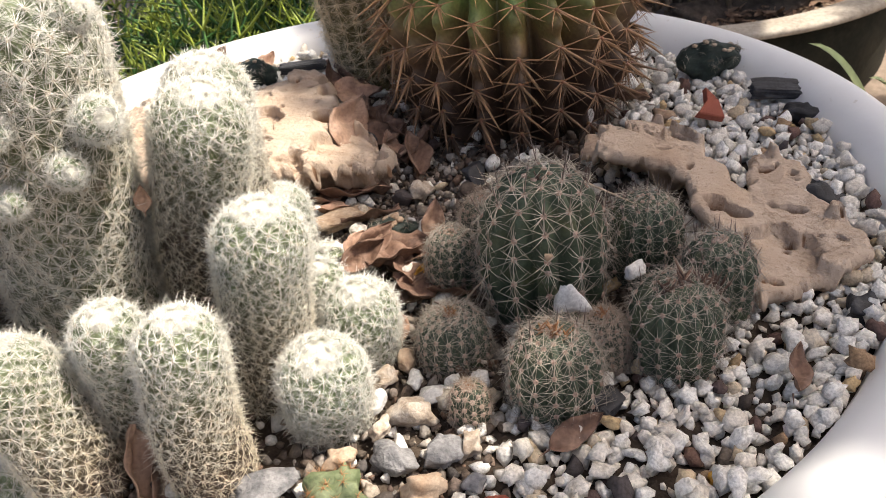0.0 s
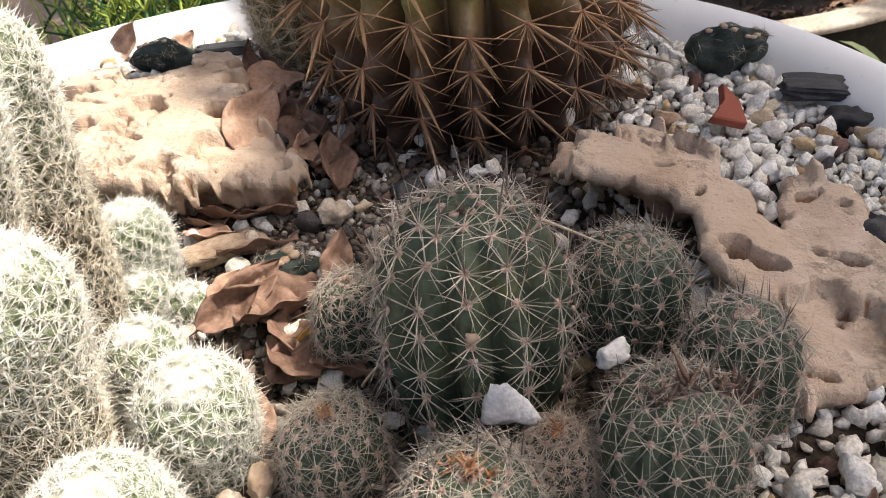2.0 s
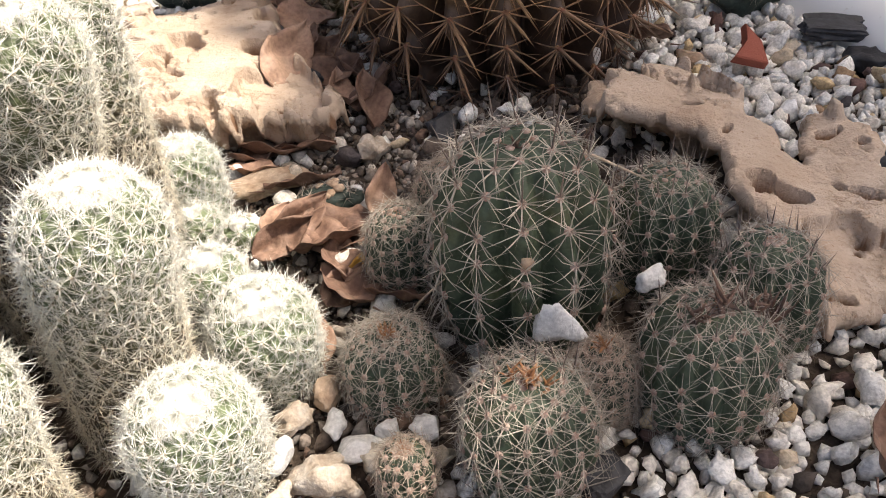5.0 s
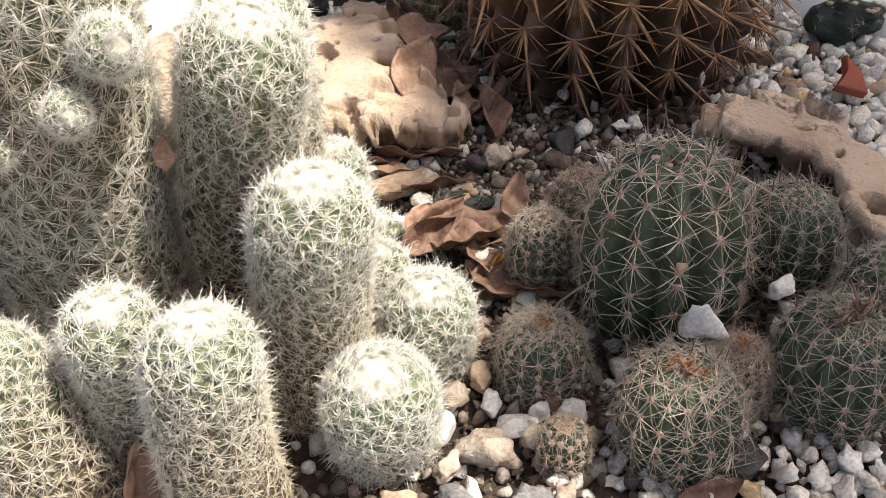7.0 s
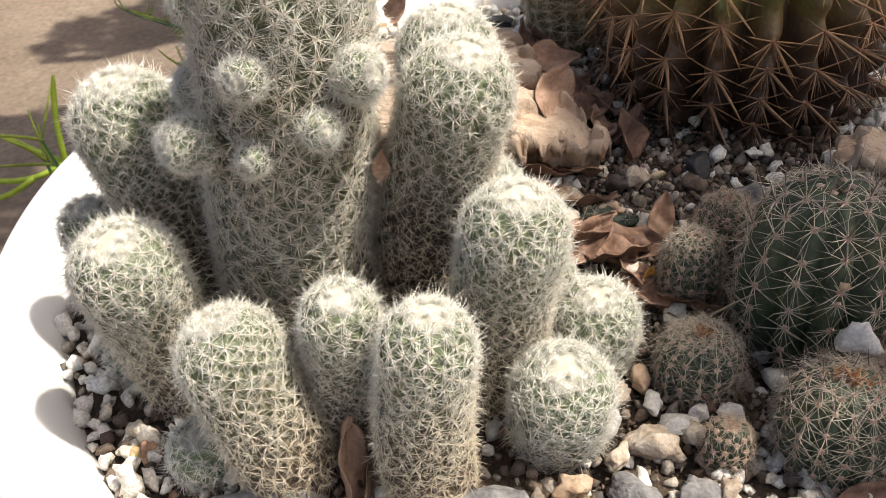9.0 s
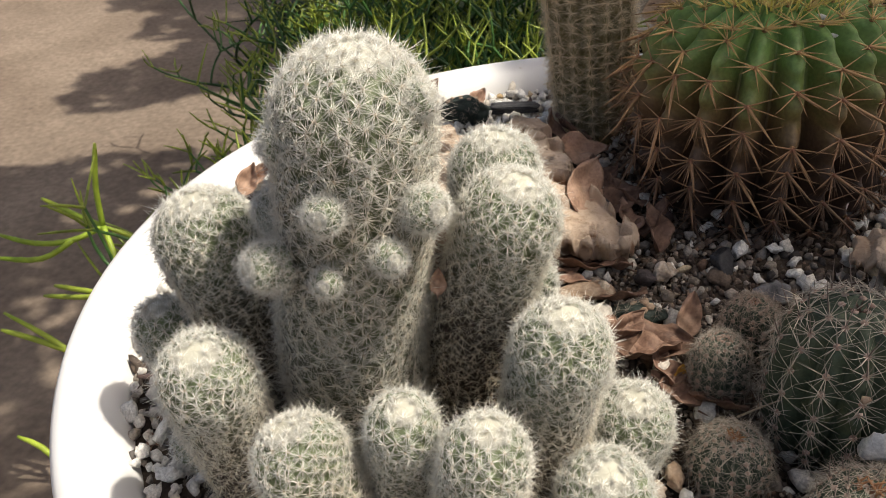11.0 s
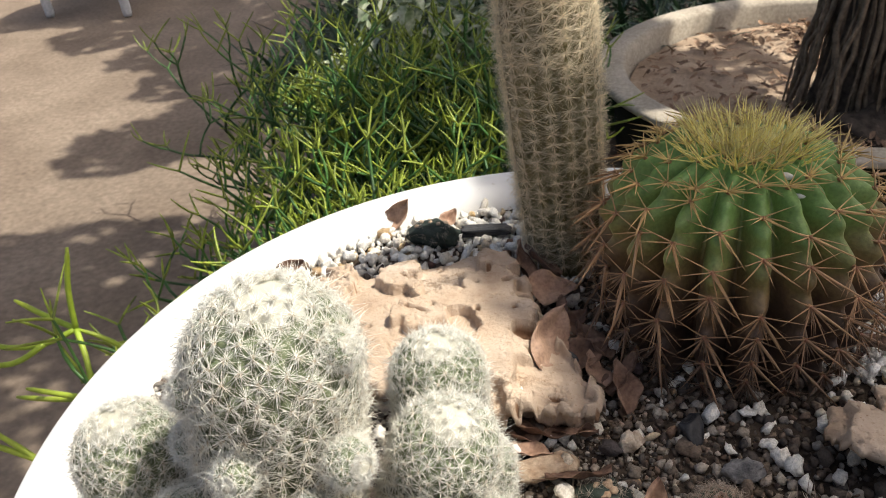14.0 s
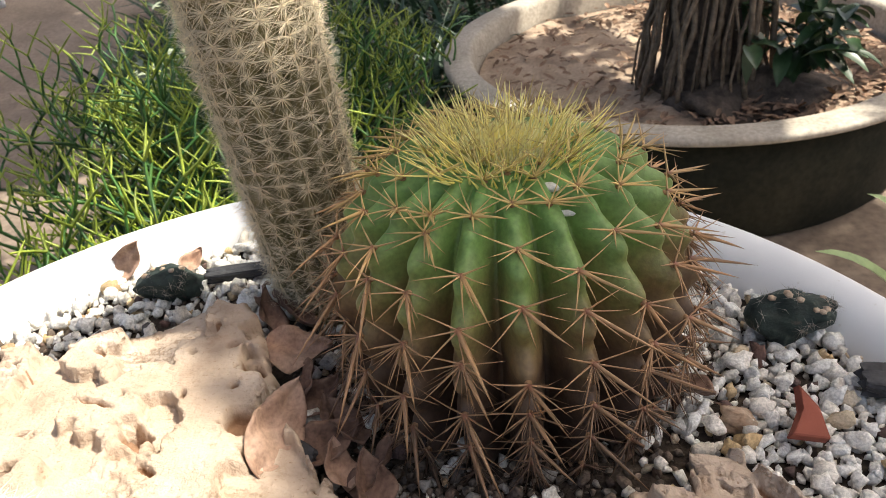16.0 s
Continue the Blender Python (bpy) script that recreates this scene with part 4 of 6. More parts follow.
# ---- limestone slabs ----
def edge_distance(x, y, outline):
    """How far inside the closed outline the places lie; negative outside."""
    p = np.array(outline)
    q = np.roll(p, -1, 0)
    best, inside = np.full(len(x), 9.0), np.zeros(len(x), bool)
    for (ax, ay), (bx, by) in zip(p, q):
        ex, ey = bx - ax, by - ay
        t = np.clip(((x - ax) * ex + (y - ay) * ey) / (ex * ex + ey * ey), 0, 1)
        best = np.minimum(best, np.hypot(x - ax - t * ex, y - ay - t * ey))
        inside ^= ((ay > y) != (by > y)) & (x < ex * (y - ay) / (ey if abs(ey) > 1e-9 else 1e-9) + ax)
    return np.where(inside, best, -best)


def wavy(x, y, scale, off, octaves=3, gain=0.7):
    return np.array([noise.fractal(Vector((a * scale, b * scale, 0)) + off, gain, 2.1, octaves) for a, b in zip(x, y)])


def slab(label, outline, tops, z_low, pits, seed, step=0.00068, plate=0.013, rough=1.0, loose=60, under=0.022):
    """A weathered plate: tops gives its height by place, pits are (x, y, half length, half width, turn, depth), under is how far its foot stands back from its edge."""
    rng = np.random.default_rng(seed)
    off = Vector(rng.uniform(-20, 20, 3))
    lo, hi = np.array(outline).min(0) - 0.008, np.array(outline).max(0) + 0.008
    xs, ys = np.arange(lo[0], hi[0], step), np.arange(lo[1], hi[1], step)
    gx, gy = (a.ravel() for a in np.meshgrid(xs, ys))
    nx, ny = len(xs), len(ys)

    def inner(x, y):
        return edge_distance(x, y, outline) + 0.0040 * wavy(x, y, 55, off) + 0.0006 * wavy(x, y, 240, off, 2)
    d = inner(gx, gy)
    i, j = np.meshgrid(np.arange(ny - 1), np.arange(nx - 1), indexing="ij")
    quad = np.stack([i * nx + j, i * nx + j + 1, (i + 1) * nx + j + 1, (i + 1) * nx + j], 2).reshape(-1, 4)
    quad = quad[(d[quad] > -0.2 * step).all(1)]
    used, quad = np.unique(quad, return_inverse=True)
    quad = quad.reshape(-1, 4)
    x, y, d = gx[used], gy[used], d[used]
    # border edges are those met in one sense only
    e = np.concatenate([quad[:, [0, 1]], quad[:, [1, 2]], quad[:, [2, 3]], quad[:, [3, 0]]])
    key, back = e[:, 0].astype(np.int64) * len(used) + e[:, 1], e[:, 1].astype(np.int64) * len(used) + e[:, 0]
    border = e[~np.isin(key, back)]
    b = np.unique(border)
    h = 0.0006
    for _ in range(2):
        gxx = (inner(x[b] + h, y[b]) - inner(x[b] - h, y[b])) / (2 * h)
        gyy = (inner(x[b], y[b] + h) - inner(x[b], y[b] - h)) / (2 * h)
        k = np.clip(inner(x[b], y[b]) / np.maximum(gxx ** 2 + gyy ** 2, 0.3), -step, step)
        x[b], y[b] = x[b] - k * gxx, y[b] - k * gyy
    d = np.maximum(d, 0)
    d[b] = 0
    # relief: broad swells, thin plates that break off in steps, pocked patches, then the holes
    swell = wavy(x, y, 16, off, 3, 0.8)
    wx, wy = x + 0.0025 * wavy(x, y, 90, off + Vector((1, 8, 3)), 2), y + 0.0025 * wavy(x, y, 90, off + Vector((8, 1, 5)), 2)
    lev = 1.05 * wavy(wx, wy, 25, off + Vector((3, 1, 7)), 3, 0.8)
    f = lev - np.floor(lev)
    scarp = np.clip((f - 0.90) / 0.055, 0, 1)
    lev = np.floor(lev) + scarp - 0.10 * f
    broken = np.exp(-((f - 0.90) / 0.07) ** 2)
    patch = np.clip(2.6 * wavy(x, y, 34, off + Vector((9, 4, 2)), 2) - 0.6, 0, 1)
    patch = np.maximum(patch, 0.8 * broken)
    pock = np.array([noise.voronoi(Vector((a * 260, c * 260, 0)) + off)[0][0] for a, c in zip(x, y)])
    crumb = wavy(x, y, 330, off, 3, 0.6)
    top = np.array([tops(a, c) for a, c in zip(x, y)]) + rough * (0.0022 * swell + 0.0052 * lev + patch * (0.0026 * (pock - 0.45) + 0.0010 * crumb)) + 0.0003 * crumb
    # ochre of pocks and holes, with the shade of their hollows painted in
    ochre_shade = np.clip(patch * (0.62 - pock) * 1.1, 0, 0.6)
    spots = [(rng.uniform(lo[0], hi[0]), rng.uniform(lo[1], hi[1]), r, r * rng.uniform(0.5, 0.9), rng.uniform(0, 180), r * rng.uniform(1.2, 2.4)) for r in 0.0009 + 0.0022 * rng.random(loose) ** 2] + list(pits)
    jx, jy = 0.0017 * wavy(x, y, 130, off + Vector((5, 0, 0)), 2), 0.0017 * wavy(x, y, 130, off + Vector((0, 5, 0)), 2)
    for hx, hy, a, c, turn, deep in spots:
        ct, st = math.cos(radians(turn)), math.sin(radians(turn))
        u, w = (x + jx - hx) * ct + (y + jy - hy) * st, -(x + jx - hx) * st + (y + jy - hy) * ct
        r = np.hypot(u / a, w / c)
        bite = np.clip((1.08 - r) / (0.0007 / min(a, c) + 0.03), 0, 1)
        top -= deep * bite
        ochre_shade = np.maximum(ochre_shade, 0.95 * np.clip(bite * 1.2 - 0.15, 0, 1))
    round_ = 0.0030 * np.clip(1 - d / 0.0035, 0, 1) ** 2
    thick = np.clip(d / under, 0, 1)
    low = top - round_ - plate * np.clip(0.35 + d / 0.006, 0, 1) - 0.002 * wavy(x, y, 120, off + Vector((7, 7, 0)), 2)
    low = np.where(thick >= 1, z_low, np.minimum(low * (1 - thick ** 3) + z_low * thick ** 3, top - 0.002))
    top = top - round_
    top[b] = low[b] + 0.0035
    top = np.maximum(top, z_low + 0.001)
    n = len(x)
    v = np.concatenate([np.column_stack([x, y, top]), np.column_stack([x, y, np.minimum(low, top - 0.0008)])])
    edge_quad = quad[(thick[quad] < 1).any(1)]
    faces = [quad, edge_quad[:, ::-1] + n, np.column_stack([border[:, 1], border[:, 0], border[:, 0] + n, border[:, 1] + n])]
    # the underside takes the same ochre and painted shade, evenly
    return solo("limestone_slab", v, faces, M_LIME, label, "rock", place=(x.mean(), y.mean(), z_low), attrs={"pit": np.concatenate([ochre_shade, np.full(n, 0.45)])})


slab("pale ochre limestone slab, pitted and holed, in sunlight",
     [(0.014, 0.010), (0.010, -0.003), (0.000, -0.007), (-0.014, -0.008), (-0.032, -0.011), (-0.052, -0.014), (-0.072, -0.010), (-0.096, -0.006), (-0.140, -0.010), (-0.188, 0.008), (-0.213, 0.044), (-0.210, 0.078), (-0.190, 0.096),
      (-0.166, 0.102), (-0.170, 0.119), (-0.152, 0.115), (-0.137, 0.109), (-0.117, 0.119), (-0.090, 0.127), (-0.070, 0.145), (-0.048, 0.138), (-0.035, 0.114), (-0.027, 0.090), (-0.012, 0.055), (-0.004, 0.034), (0.006, 0.022)],
     lambda x, y: 0.4655 + 0.009 * math.exp(-((x + 0.10) ** 2 + (y - 0.035) ** 2) / 0.0042) - 0.09 * max(0, y - 0.09) - 0.10 * max(0, -x - 0.15) - 0.17 * max(0, x + 0.035), 0.431,
     [(-0.125, 0.026, 0.0095, 0.0075, 70, 0.017), (-0.170, 0.050, 0.0080, 0.0060, 20, 0.011), (-0.140, 0.052, 0.0022, 0.0016, 0, 0.005), (-0.127, 0.052, 0.0034, 0.0014, 10, 0.005), (-0.121, 0.049, 0.0017, 0.0022, 0, 0.006),
      (-0.073, 0.042, 0.0075, 0.0058, 120, 0.011), (-0.029, 0.047, 0.0075, 0.0085, 60, 0.010), (-0.034, 0.086, 0.0065, 0.0035, 150, 0.008), (-0.044, 0.100, 0.0042, 0.0030, 40, 0.006), (-0.096, 0.060, 0.0110, 0.0016, 165, 0.004),
      (-0.145, 0.024, 0.0050, 0.0036, 0, 0.008), (-0.059, 0.000, 0.0056, 0.0030, 20, 0.009), (-0.026, 0.003, 0.0036, 0.0024, 40, 0.005), (-0.085, 0.092, 0.0042, 0.0028, 60, 0.005), (-0.108, 0.100, 0.0050, 0.0022, 160, 0.005), (-0.150, 0.096, 0.0040, 0.0024, 0, 0.006),
      (-0.012, 0.004, 0.0042, 0.0026, 160, 0.005), (-0.062, 0.022, 0.0060, 0.0022, 150, 0.005), (-0.092, 0.018, 0.0040, 0.0030, 30, 0.007)], 4, plate=0.012, rough=1.45, loose=36)
slab("tan limestone slab with rough holes, lying in shade",
     [(0.119, 0.004), (0.116, -0.014), (0.126, -0.030), (0.152, -0.038), (0.160, -0.052), (0.159, -0.084), (0.165, -0.110), (0.170, -0.134), (0.190, -0.124), (0.208, -0.120), (0.227, -0.109), (0.231, -0.094), (0.222, -0.070),
      (0.219, -0.056), (0.226, -0.042), (0.227, -0.026), (0.216, -0.009), (0.203, -0.013), (0.196, -0.040), (0.189, -0.058), (0.182, -0.052), (0.187, -0.030), (0.181, -0.002), (0.163, 0.024), (0.148, 0.023), (0.142, -0.001)],
     lambda x, y: 0.4680 - 0.20 * min(max(x - 0.120, 0), 0.075) - 0.06 * max(0, x - 0.195) + 0.03 * min(0, y + 0.06), 0.431,
     [(0.169, -0.072, 0.0062, 0.0040, 150, 0.013), (0.176, -0.080, 0.0070, 0.0048, 150, 0.010), (0.204, -0.076, 0.0075, 0.0030, 160, 0.006), (0.157, -0.018, 0.0070, 0.0046, 140, 0.006), (0.165, -0.043, 0.0034, 0.0022, 60, 0.006),
      (0.170, 0.004, 0.0050, 0.0030, 120, 0.005), (0.208, -0.030, 0.0050, 0.0030, 30, 0.004), (0.196, -0.096, 0.0036, 0.0024, 30, 0.004), (0.176, -0.098, 0.0040, 0.0026, 100, 0.006)], 9, plate=0.009, rough=1.25, loose=64)

# ---- gravel ----
PEB = [rough_stone(100 + h, 2, 0.4, 8, 0.7) for h in range(14)]
PEB_F = PEB[0][1]
PEB_V = [p[0] for p in PEB]
FINE = [rough_stone(150 + h, 2, 0.5, 8, 0.9) for h in range(14)]
SMALL = [rough_stone(200 + h, 1, 0.6, 8, 0.9) for h in range(10)]
COVER = [(0.0868, 0.1017, 0.060), (-0.1013, -0.1338, 0.045), (0.0838, -0.1132, 0.017), (0.1309, -0.0928, 0.013), (0.1551, -0.1233, 0.011), (0.1314, -0.1498, 0.013), (0.0788, -0.1679, 0.012), (0.0422, -0.1368, 0.010),
         (-0.0141, 0.1776, 0.02), (-0.1055, 0.0748, 0.045), (-0.1555, 0.0769, 0.025), (-0.0553, 0.0828, 0.04), (0.1615, -0.0382, 0.018), (0.1855, -0.0748, 0.018), (0.1997, -0.1008, 0.018)]


def spread(n, gap):
    """Places in the bowl at least gap apart."""
    grid, out = {}, []
    for _ in range(n):
        r, a = 0.2555 * math.sqrt(RNG.random()), RNG.uniform(0, 6.2832)
        x, y = BOWL[0] + r * math.cos(a), BOWL[1] + r * math.sin(a)
        if any((x - cx) ** 2 + (y - cy) ** 2 < cr * cr for cx, cy, cr in COVER):
            continue
        key = (int(x // gap), int(y // gap))
        if any((x - px) ** 2 + (y - py) ** 2 < gap * gap for dx in (-1, 0, 1) for dy in (-1, 0, 1) for px, py in grid.get((key[0] + dx, key[1] + dy), ())):
            continue
        grid.setdefault(key, []).append((x, y))
        out.append((x, y))
    return np.array(out)


def white_zone(x, y):
    """How likely a stone is pale pumice there."""
    edge = np.hypot(x, y) > 0.215
    start = 0.044 + 0.103 / (1 + np.exp(-(y + 0.145) / 0.012))
    right = 1 / (1 + np.exp(-(x - start) / 0.010))
    back = 1 / (1 + np.exp(-(y - 0.150) / 0.012))
    return np.clip(np.maximum(np.maximum(right, back), 0.55 * edge), 0.10, 0.985)


def lay(xy, size, lift, shapes, f):
    n = len(xy)
    sizes = size[:, None] * RNG.uniform(0.65, 1.35, (n, 3)) * np.array([[1, 1, 0.8]])
    z = soil_z(xy[:, 0], xy[:, 1]) + lift * size
    rim = np.clip((np.hypot(xy[:, 0], xy[:, 1]) - 0.245) / 0.013, 0, 1)
    z = z + 0.003 * rim
    return scattered(shapes, f, np.column_stack([xy, z]), sizes, turns(n))


low = spread(34000, 0.0041)
high = spread(20000, 0.0053)
pw = RNG.random(len(low)) < white_zone(low[:, 0], low[:, 1])
hw = RNG.random(len(high)) < white_zone(high[:, 0], high[:, 1])
keep = RNG.random(len(high)) < np.where(hw, 0.90, 0.24)
high, hw = high[keep], hw[keep]
sz = lambda n: 0.0025 + 0.0026 * RNG.random(n) ** 2.2
a = lay(low[pw], sz(pw.sum()), 0.45, [p[0] for p in SMALL], SMALL[0][1])
b = lay(high[hw], sz(hw.sum()) * 1.1, 1.3, [p[0] for p in FINE], FINE[0][1])
g = joined((*a, {}), (*b, {}))
solo("pumice_gravel", g[0], g[1], M_PUMICE, "loose off-white pumice gravel with a few yellow and dark grains", "gravel", kind="stuff", place=(0, 0, 0.436))
a = lay(low[~pw], sz((~pw).sum()) * 0.85, 0.4, [p[0] for p in SMALL], SMALL[0][1])
b = lay(high[~hw], sz((~hw).sum()) * 0.95, 1.0, PEB_V, PEB_F)
n = 6500
xy = np.stack([RNG.normal(0.02, 0.05, n), RNG.normal(-0.06, 0.07, n)], 1)
xy = xy[np.hypot(xy[:, 0], xy[:, 1]) < 0.25]
c = lay(xy, 0.0005 + 0.0013 * RNG.random(len(xy)) ** 1.5, 1.0, [p[0] for p in SMALL], SMALL[0][1])
g = joined((*a, {}), (*b, {}), (*c, {}))
solo("mixed_gravel", g[0], g[1], M_MIXED, "mixed grey, tan and brown small stones and crumbs", "gravel", kind="stuff", place=(0, 0, 0.436))


# ---- single stones and shards ----
def stone(name, label, material, place, size, turn=0, seed=1, lump=0.2, cut=7, sink=0.35):
    v, f = rough_stone(seed, 3, lump, cut)
    if "pointed" in label:
        v = np.column_stack([v[:, :2] * (1 - 0.55 * v[:, 2:3]), v[:, 2]])
    v = v * np.array(size) * 0.5
    t = radians(turn)
    v = v @ np.array([[math.cos(t), math.sin(t), 0], [-math.sin(t), math.cos(t), 0], [0, 0, 1]])
    z = soil_z(place[0], place[1]) + 0.004 if len(place) == 2 else place[2]
    v = v + np.array([place[0], place[1], z + size[2] * (0.5 - sink)])
    return solo(name, v, [f], material, label, "stone", smooth=True)


for k, (name, label, mat, place, size, turn) in enumerate([
    ("white_pebble", "white pointed pebble resting between two hedgehog cacti", M_WHITE, (0.0905, -0.1440, 0.4632), (0.014, 0.011, 0.018), 20),
    ("white_pebble", "white pebble lying on hedgehog cactus spines", M_WHITE, (0.1205, -0.1235, 0.4590), (0.013, 0.008, 0.010), 30),
    ("white_pebble", "bright white oval pebble in the sun", M_WHITE, (0.0089, -0.1629), (0.015, 0.009, 0.007), 60),
    ("grey_pebble", "pale grey rounded pebble", M_WHITE, (0.0257, -0.1534), (0.011, 0.008, 0.008), 70),
    ("white_pebble", "white lumpy pebble beside the tiny cactus", M_WHITE, (0.0416, -0.1561), (0.011, 0.007, 0.008), 35),
    ("white_pebble", "white lumpy pebble beside the tiny cactus", M_WHITE, (0.0527, -0.1556), (0.011, 0.008, 0.008), -30),
    ("knobbly_stone", "cream and brown knobbly stone", M_CREAM, (0.0235, -0.1712), (0.020, 0.016, 0.015), 10),
    ("knobbly_stone", "tan porous stone beside the pincushion cactus", M_CREAM, (0.0133, -0.1498), (0.014, 0.010, 0.009), 40),
    ("grey_stone", "flat grey slate-like stone", M_GREY, (0.0377, -0.1910), (0.021, 0.015, 0.010), 50),
    ("dark_stone", "dark grey smooth stone", M_GREY, (0.0181, -0.1922), (0.023, 0.014, 0.011), -35),
    ("grey_stone", "cracked grey rock in the gravel", M_GREY, (-0.0301, -0.2008), (0.028, 0.020, 0.014), 10),
    ("grey_stone", "grey rock beside the planter rim", M_GREY, (-0.1014, -0.2080), (0.040, 0.020, 0.014), 5),
    ("tan_stone", "orange-tan angular stone in the gravel", M_TAN, (0.0292, -0.2084), (0.020, 0.015, 0.014), 15),
    ("tan_stone", "pale tan stone in the gravel", M_CREAM, (0.0470, -0.1890), (0.012, 0.010, 0.010), 60),
    ("tan_stone", "crumbly orange-brown stone in the gravel", M_TAN, (-0.0013, -0.1904), (0.014, 0.010, 0.009), 20),
    ("grey_pebble", "small grey pebble in the front gravel", M_GREY, (0.0478, -0.2062), (0.011, 0.009, 0.008), 0),
    ("brick_chip", "red-brown brick chip in the gravel", M_TERRA, (0.0545, -0.2161), (0.013, 0.010, 0.008), 20),
    ("dark_stone", "bluish black stone in front of the barrel cactus", M_CHAR, (0.0564, -0.0012), (0.022, 0.014, 0.018), 80),
    ("pinkish_stone", "dull pinkish grey stone", M_GREY, (0.0788, -0.0245), (0.020, 0.012, 0.016), 10),
    ("dark_stone", "dark brown rounded stone by the rim", M_CHAR, (0.2527, 0.0413), (0.026, 0.020, 0.016), -40),
    ("black_stone", "black lump beside the limestone", M_CHAR, (0.2303, -0.0442), (0.032, 0.018, 0.014), -45),
    ("black_stone", "black porous lump in the white gravel", M_CHAR, (0.2118, -0.1369), (0.022, 0.018, 0.016), 40),
    ("grey_stone", "dark grey stone on the sunny edge", M_GREY, (-0.2066, 0.1257, 0.4435), (0.036, 0.020, 0.015), 25),
    ("brown_stone", "brown crumbly stone beside the barrel cactus", M_TAN, (0.1760, 0.0527), (0.022, 0.013, 0.012), -20),
    ("white_pebble", "white pebble on the limestone", M_WHITE, (-0.0314, 0.0018, 0.4624), (0.008, 0.006, 0.006), 20),
    ("white_pebble", "white pebble beside the young cactus", M_WHITE, (-0.0311, -0.0209), (0.010, 0.007, 0.009), 80),
    ("white_pebble", "small white pebble among dry leaves", M_WHITE, (0.0214, -0.0374), (0.006, 0.005, 0.005), 0),
    ("tan_stone", "crumbly flat tan stone below the limestone tip", M_TAN, (-0.0175, -0.0300), (0.034, 0.020, 0.012), 20),
    ("grey_stone", "crumbly grey-brown lump in front of the barrel cactus", M_CREAM, (0.0260, -0.0120), (0.018, 0.014, 0.014), 40),
    ("tan_stone", "brown flat stone against the low hedgehog cactus", M_TAN, (0.0220, -0.1420), (0.016, 0.011, 0.010), 70),
    ("white_pebble", "pale grey blunt stone beside the tiny cactus", M_WHITE, (0.0340, -0.1620), (0.014, 0.011, 0.010), 15),
    ("tan_stone", "small crumbly cream stone beside the white pebble", M_CREAM, (0.0130, -0.1775), (0.012, 0.009, 0.010), 50),
    ("yellow_pebble", "yellow ochre pebble in the white gravel", M_YELLOW, (0.1452, -0.1900), (0.008, 0.007, 0.006), 0),
    ("yellow_pebble", "yellow ochre pebble in the white gravel", M_YELLOW, (0.1306, -0.2117), (0.007, 0.006, 0.006), 0),
    ("white_pebble", "pale stone between limestone pieces", M_WHITE, (0.2056, 0.0026), (0.015, 0.009, 0.009), 50),
]):
    stone(name, label, mat, place, size, turn, 300 + k, 0.55 if mat in (M_TAN, M_CREAM, M_CHAR) else 0.34, 12)


def chunk(name, label, material, place, size, turn, tilt, seed):
    """A split block with angled faces and grooves along it."""
    bm = bmesh.new()
    bmesh.ops.create_cube(bm, size=1)
    bmesh.ops.subdivide_edges(bm, edges=bm.edges[:], cuts=7, use_grid_fill=True)
    rng = np.random.default_rng(seed)
    off = Vector(rng.uniform(-9, 9, 3))
    v = np.array([x.co[:] for x in bm.verts])
    f = np.array([[y.index for y in x.verts] for x in bm.faces])
    bm.free()
    v = 0.45 * v + 0.55 * v * (0.55 / (np.abs(v) ** 4).sum(1) ** 0.25)[:, None]
    k = np.array([1 + 0.25 * noise.noise(Vector((p[0] * 1.5, p[1] * 3.5, p[2] * 3.5)) + off) + 0.1 * noise.noise(Vector((p[0] * 2, p[1] * 14, p[2] * 14)) + off) for p in v])
    v = v * k[:, None] * np.array(size)
    m = np.array(Euler((radians(tilt), radians(tilt * 0.4), radians(turn))).to_matrix())
    v = v @ m.T + np.array(place)
    return solo(name, v, [f], material, label, "charcoal" if material is M_CHAR else "shard", smooth=False)


chunk("charcoal_piece", "black split charcoal piece on white gravel", M_CHAR, (0.2440, 0.0620, 0.4455), (0.027, 0.013, 0.0075), -12, 8, 3)
chunk("charcoal_piece", "black charcoal stick on the gravel by the column cactus", M_CHAR, (-0.0702, 0.1961, 0.4425), (0.034, 0.007, 0.0065), 12, 10, 5)
chunk("charcoal_piece", "small black charcoal chip on dry leaves", M_CHAR, (-0.0072, 0.0417, 0.4523), (0.013, 0.006, 0.006), -25, 15, 6)
chunk("charcoal_piece", "black charcoal crumb under the hedgehog cactus", M_CHAR, (0.0986, -0.1768, 0.4390), (0.012, 0.009, 0.009), 45, 15, 8)


def terracotta_shard():
    bm = bmesh.new()
    pts = [(-0.5, -0.22), (0.05, 0.12), (0.22, 0.55), (0.42, 0.1), (0.30, -0.42)]
    up = [bm.verts.new((x, y, 0.1)) for x, y in pts]
    dn = [bm.verts.new((x * 1.05, y * 1.05, -0.1)) for x, y in pts]
    bm.faces.new(up)
    bm.faces.new(dn[::-1])
    for k in range(5):
        bm.faces.new((up[k], dn[k], dn[(k + 1) % 5], up[(k + 1) % 5]))
    bmesh.ops.bevel(bm, geom=bm.edges[:], offset=0.025, segments=1, affect="EDGES")
    me = bpy.data.meshes.new("terracotta_shard")
    bm.to_mesh(me)
    bm.free()
    me.materials.append(M_TERRA)
    ob = new("terracotta_shard", me)
    ob.matrix_world = pose(0.1975, 0.0420, 0.4485, 28, 12, 20) @ Matrix.Diagonal((0.021, 0.025, 0.024, 1))
    tagged(ob, "broken red terracotta shard lying on white gravel", "shard")


terracotta_shard()


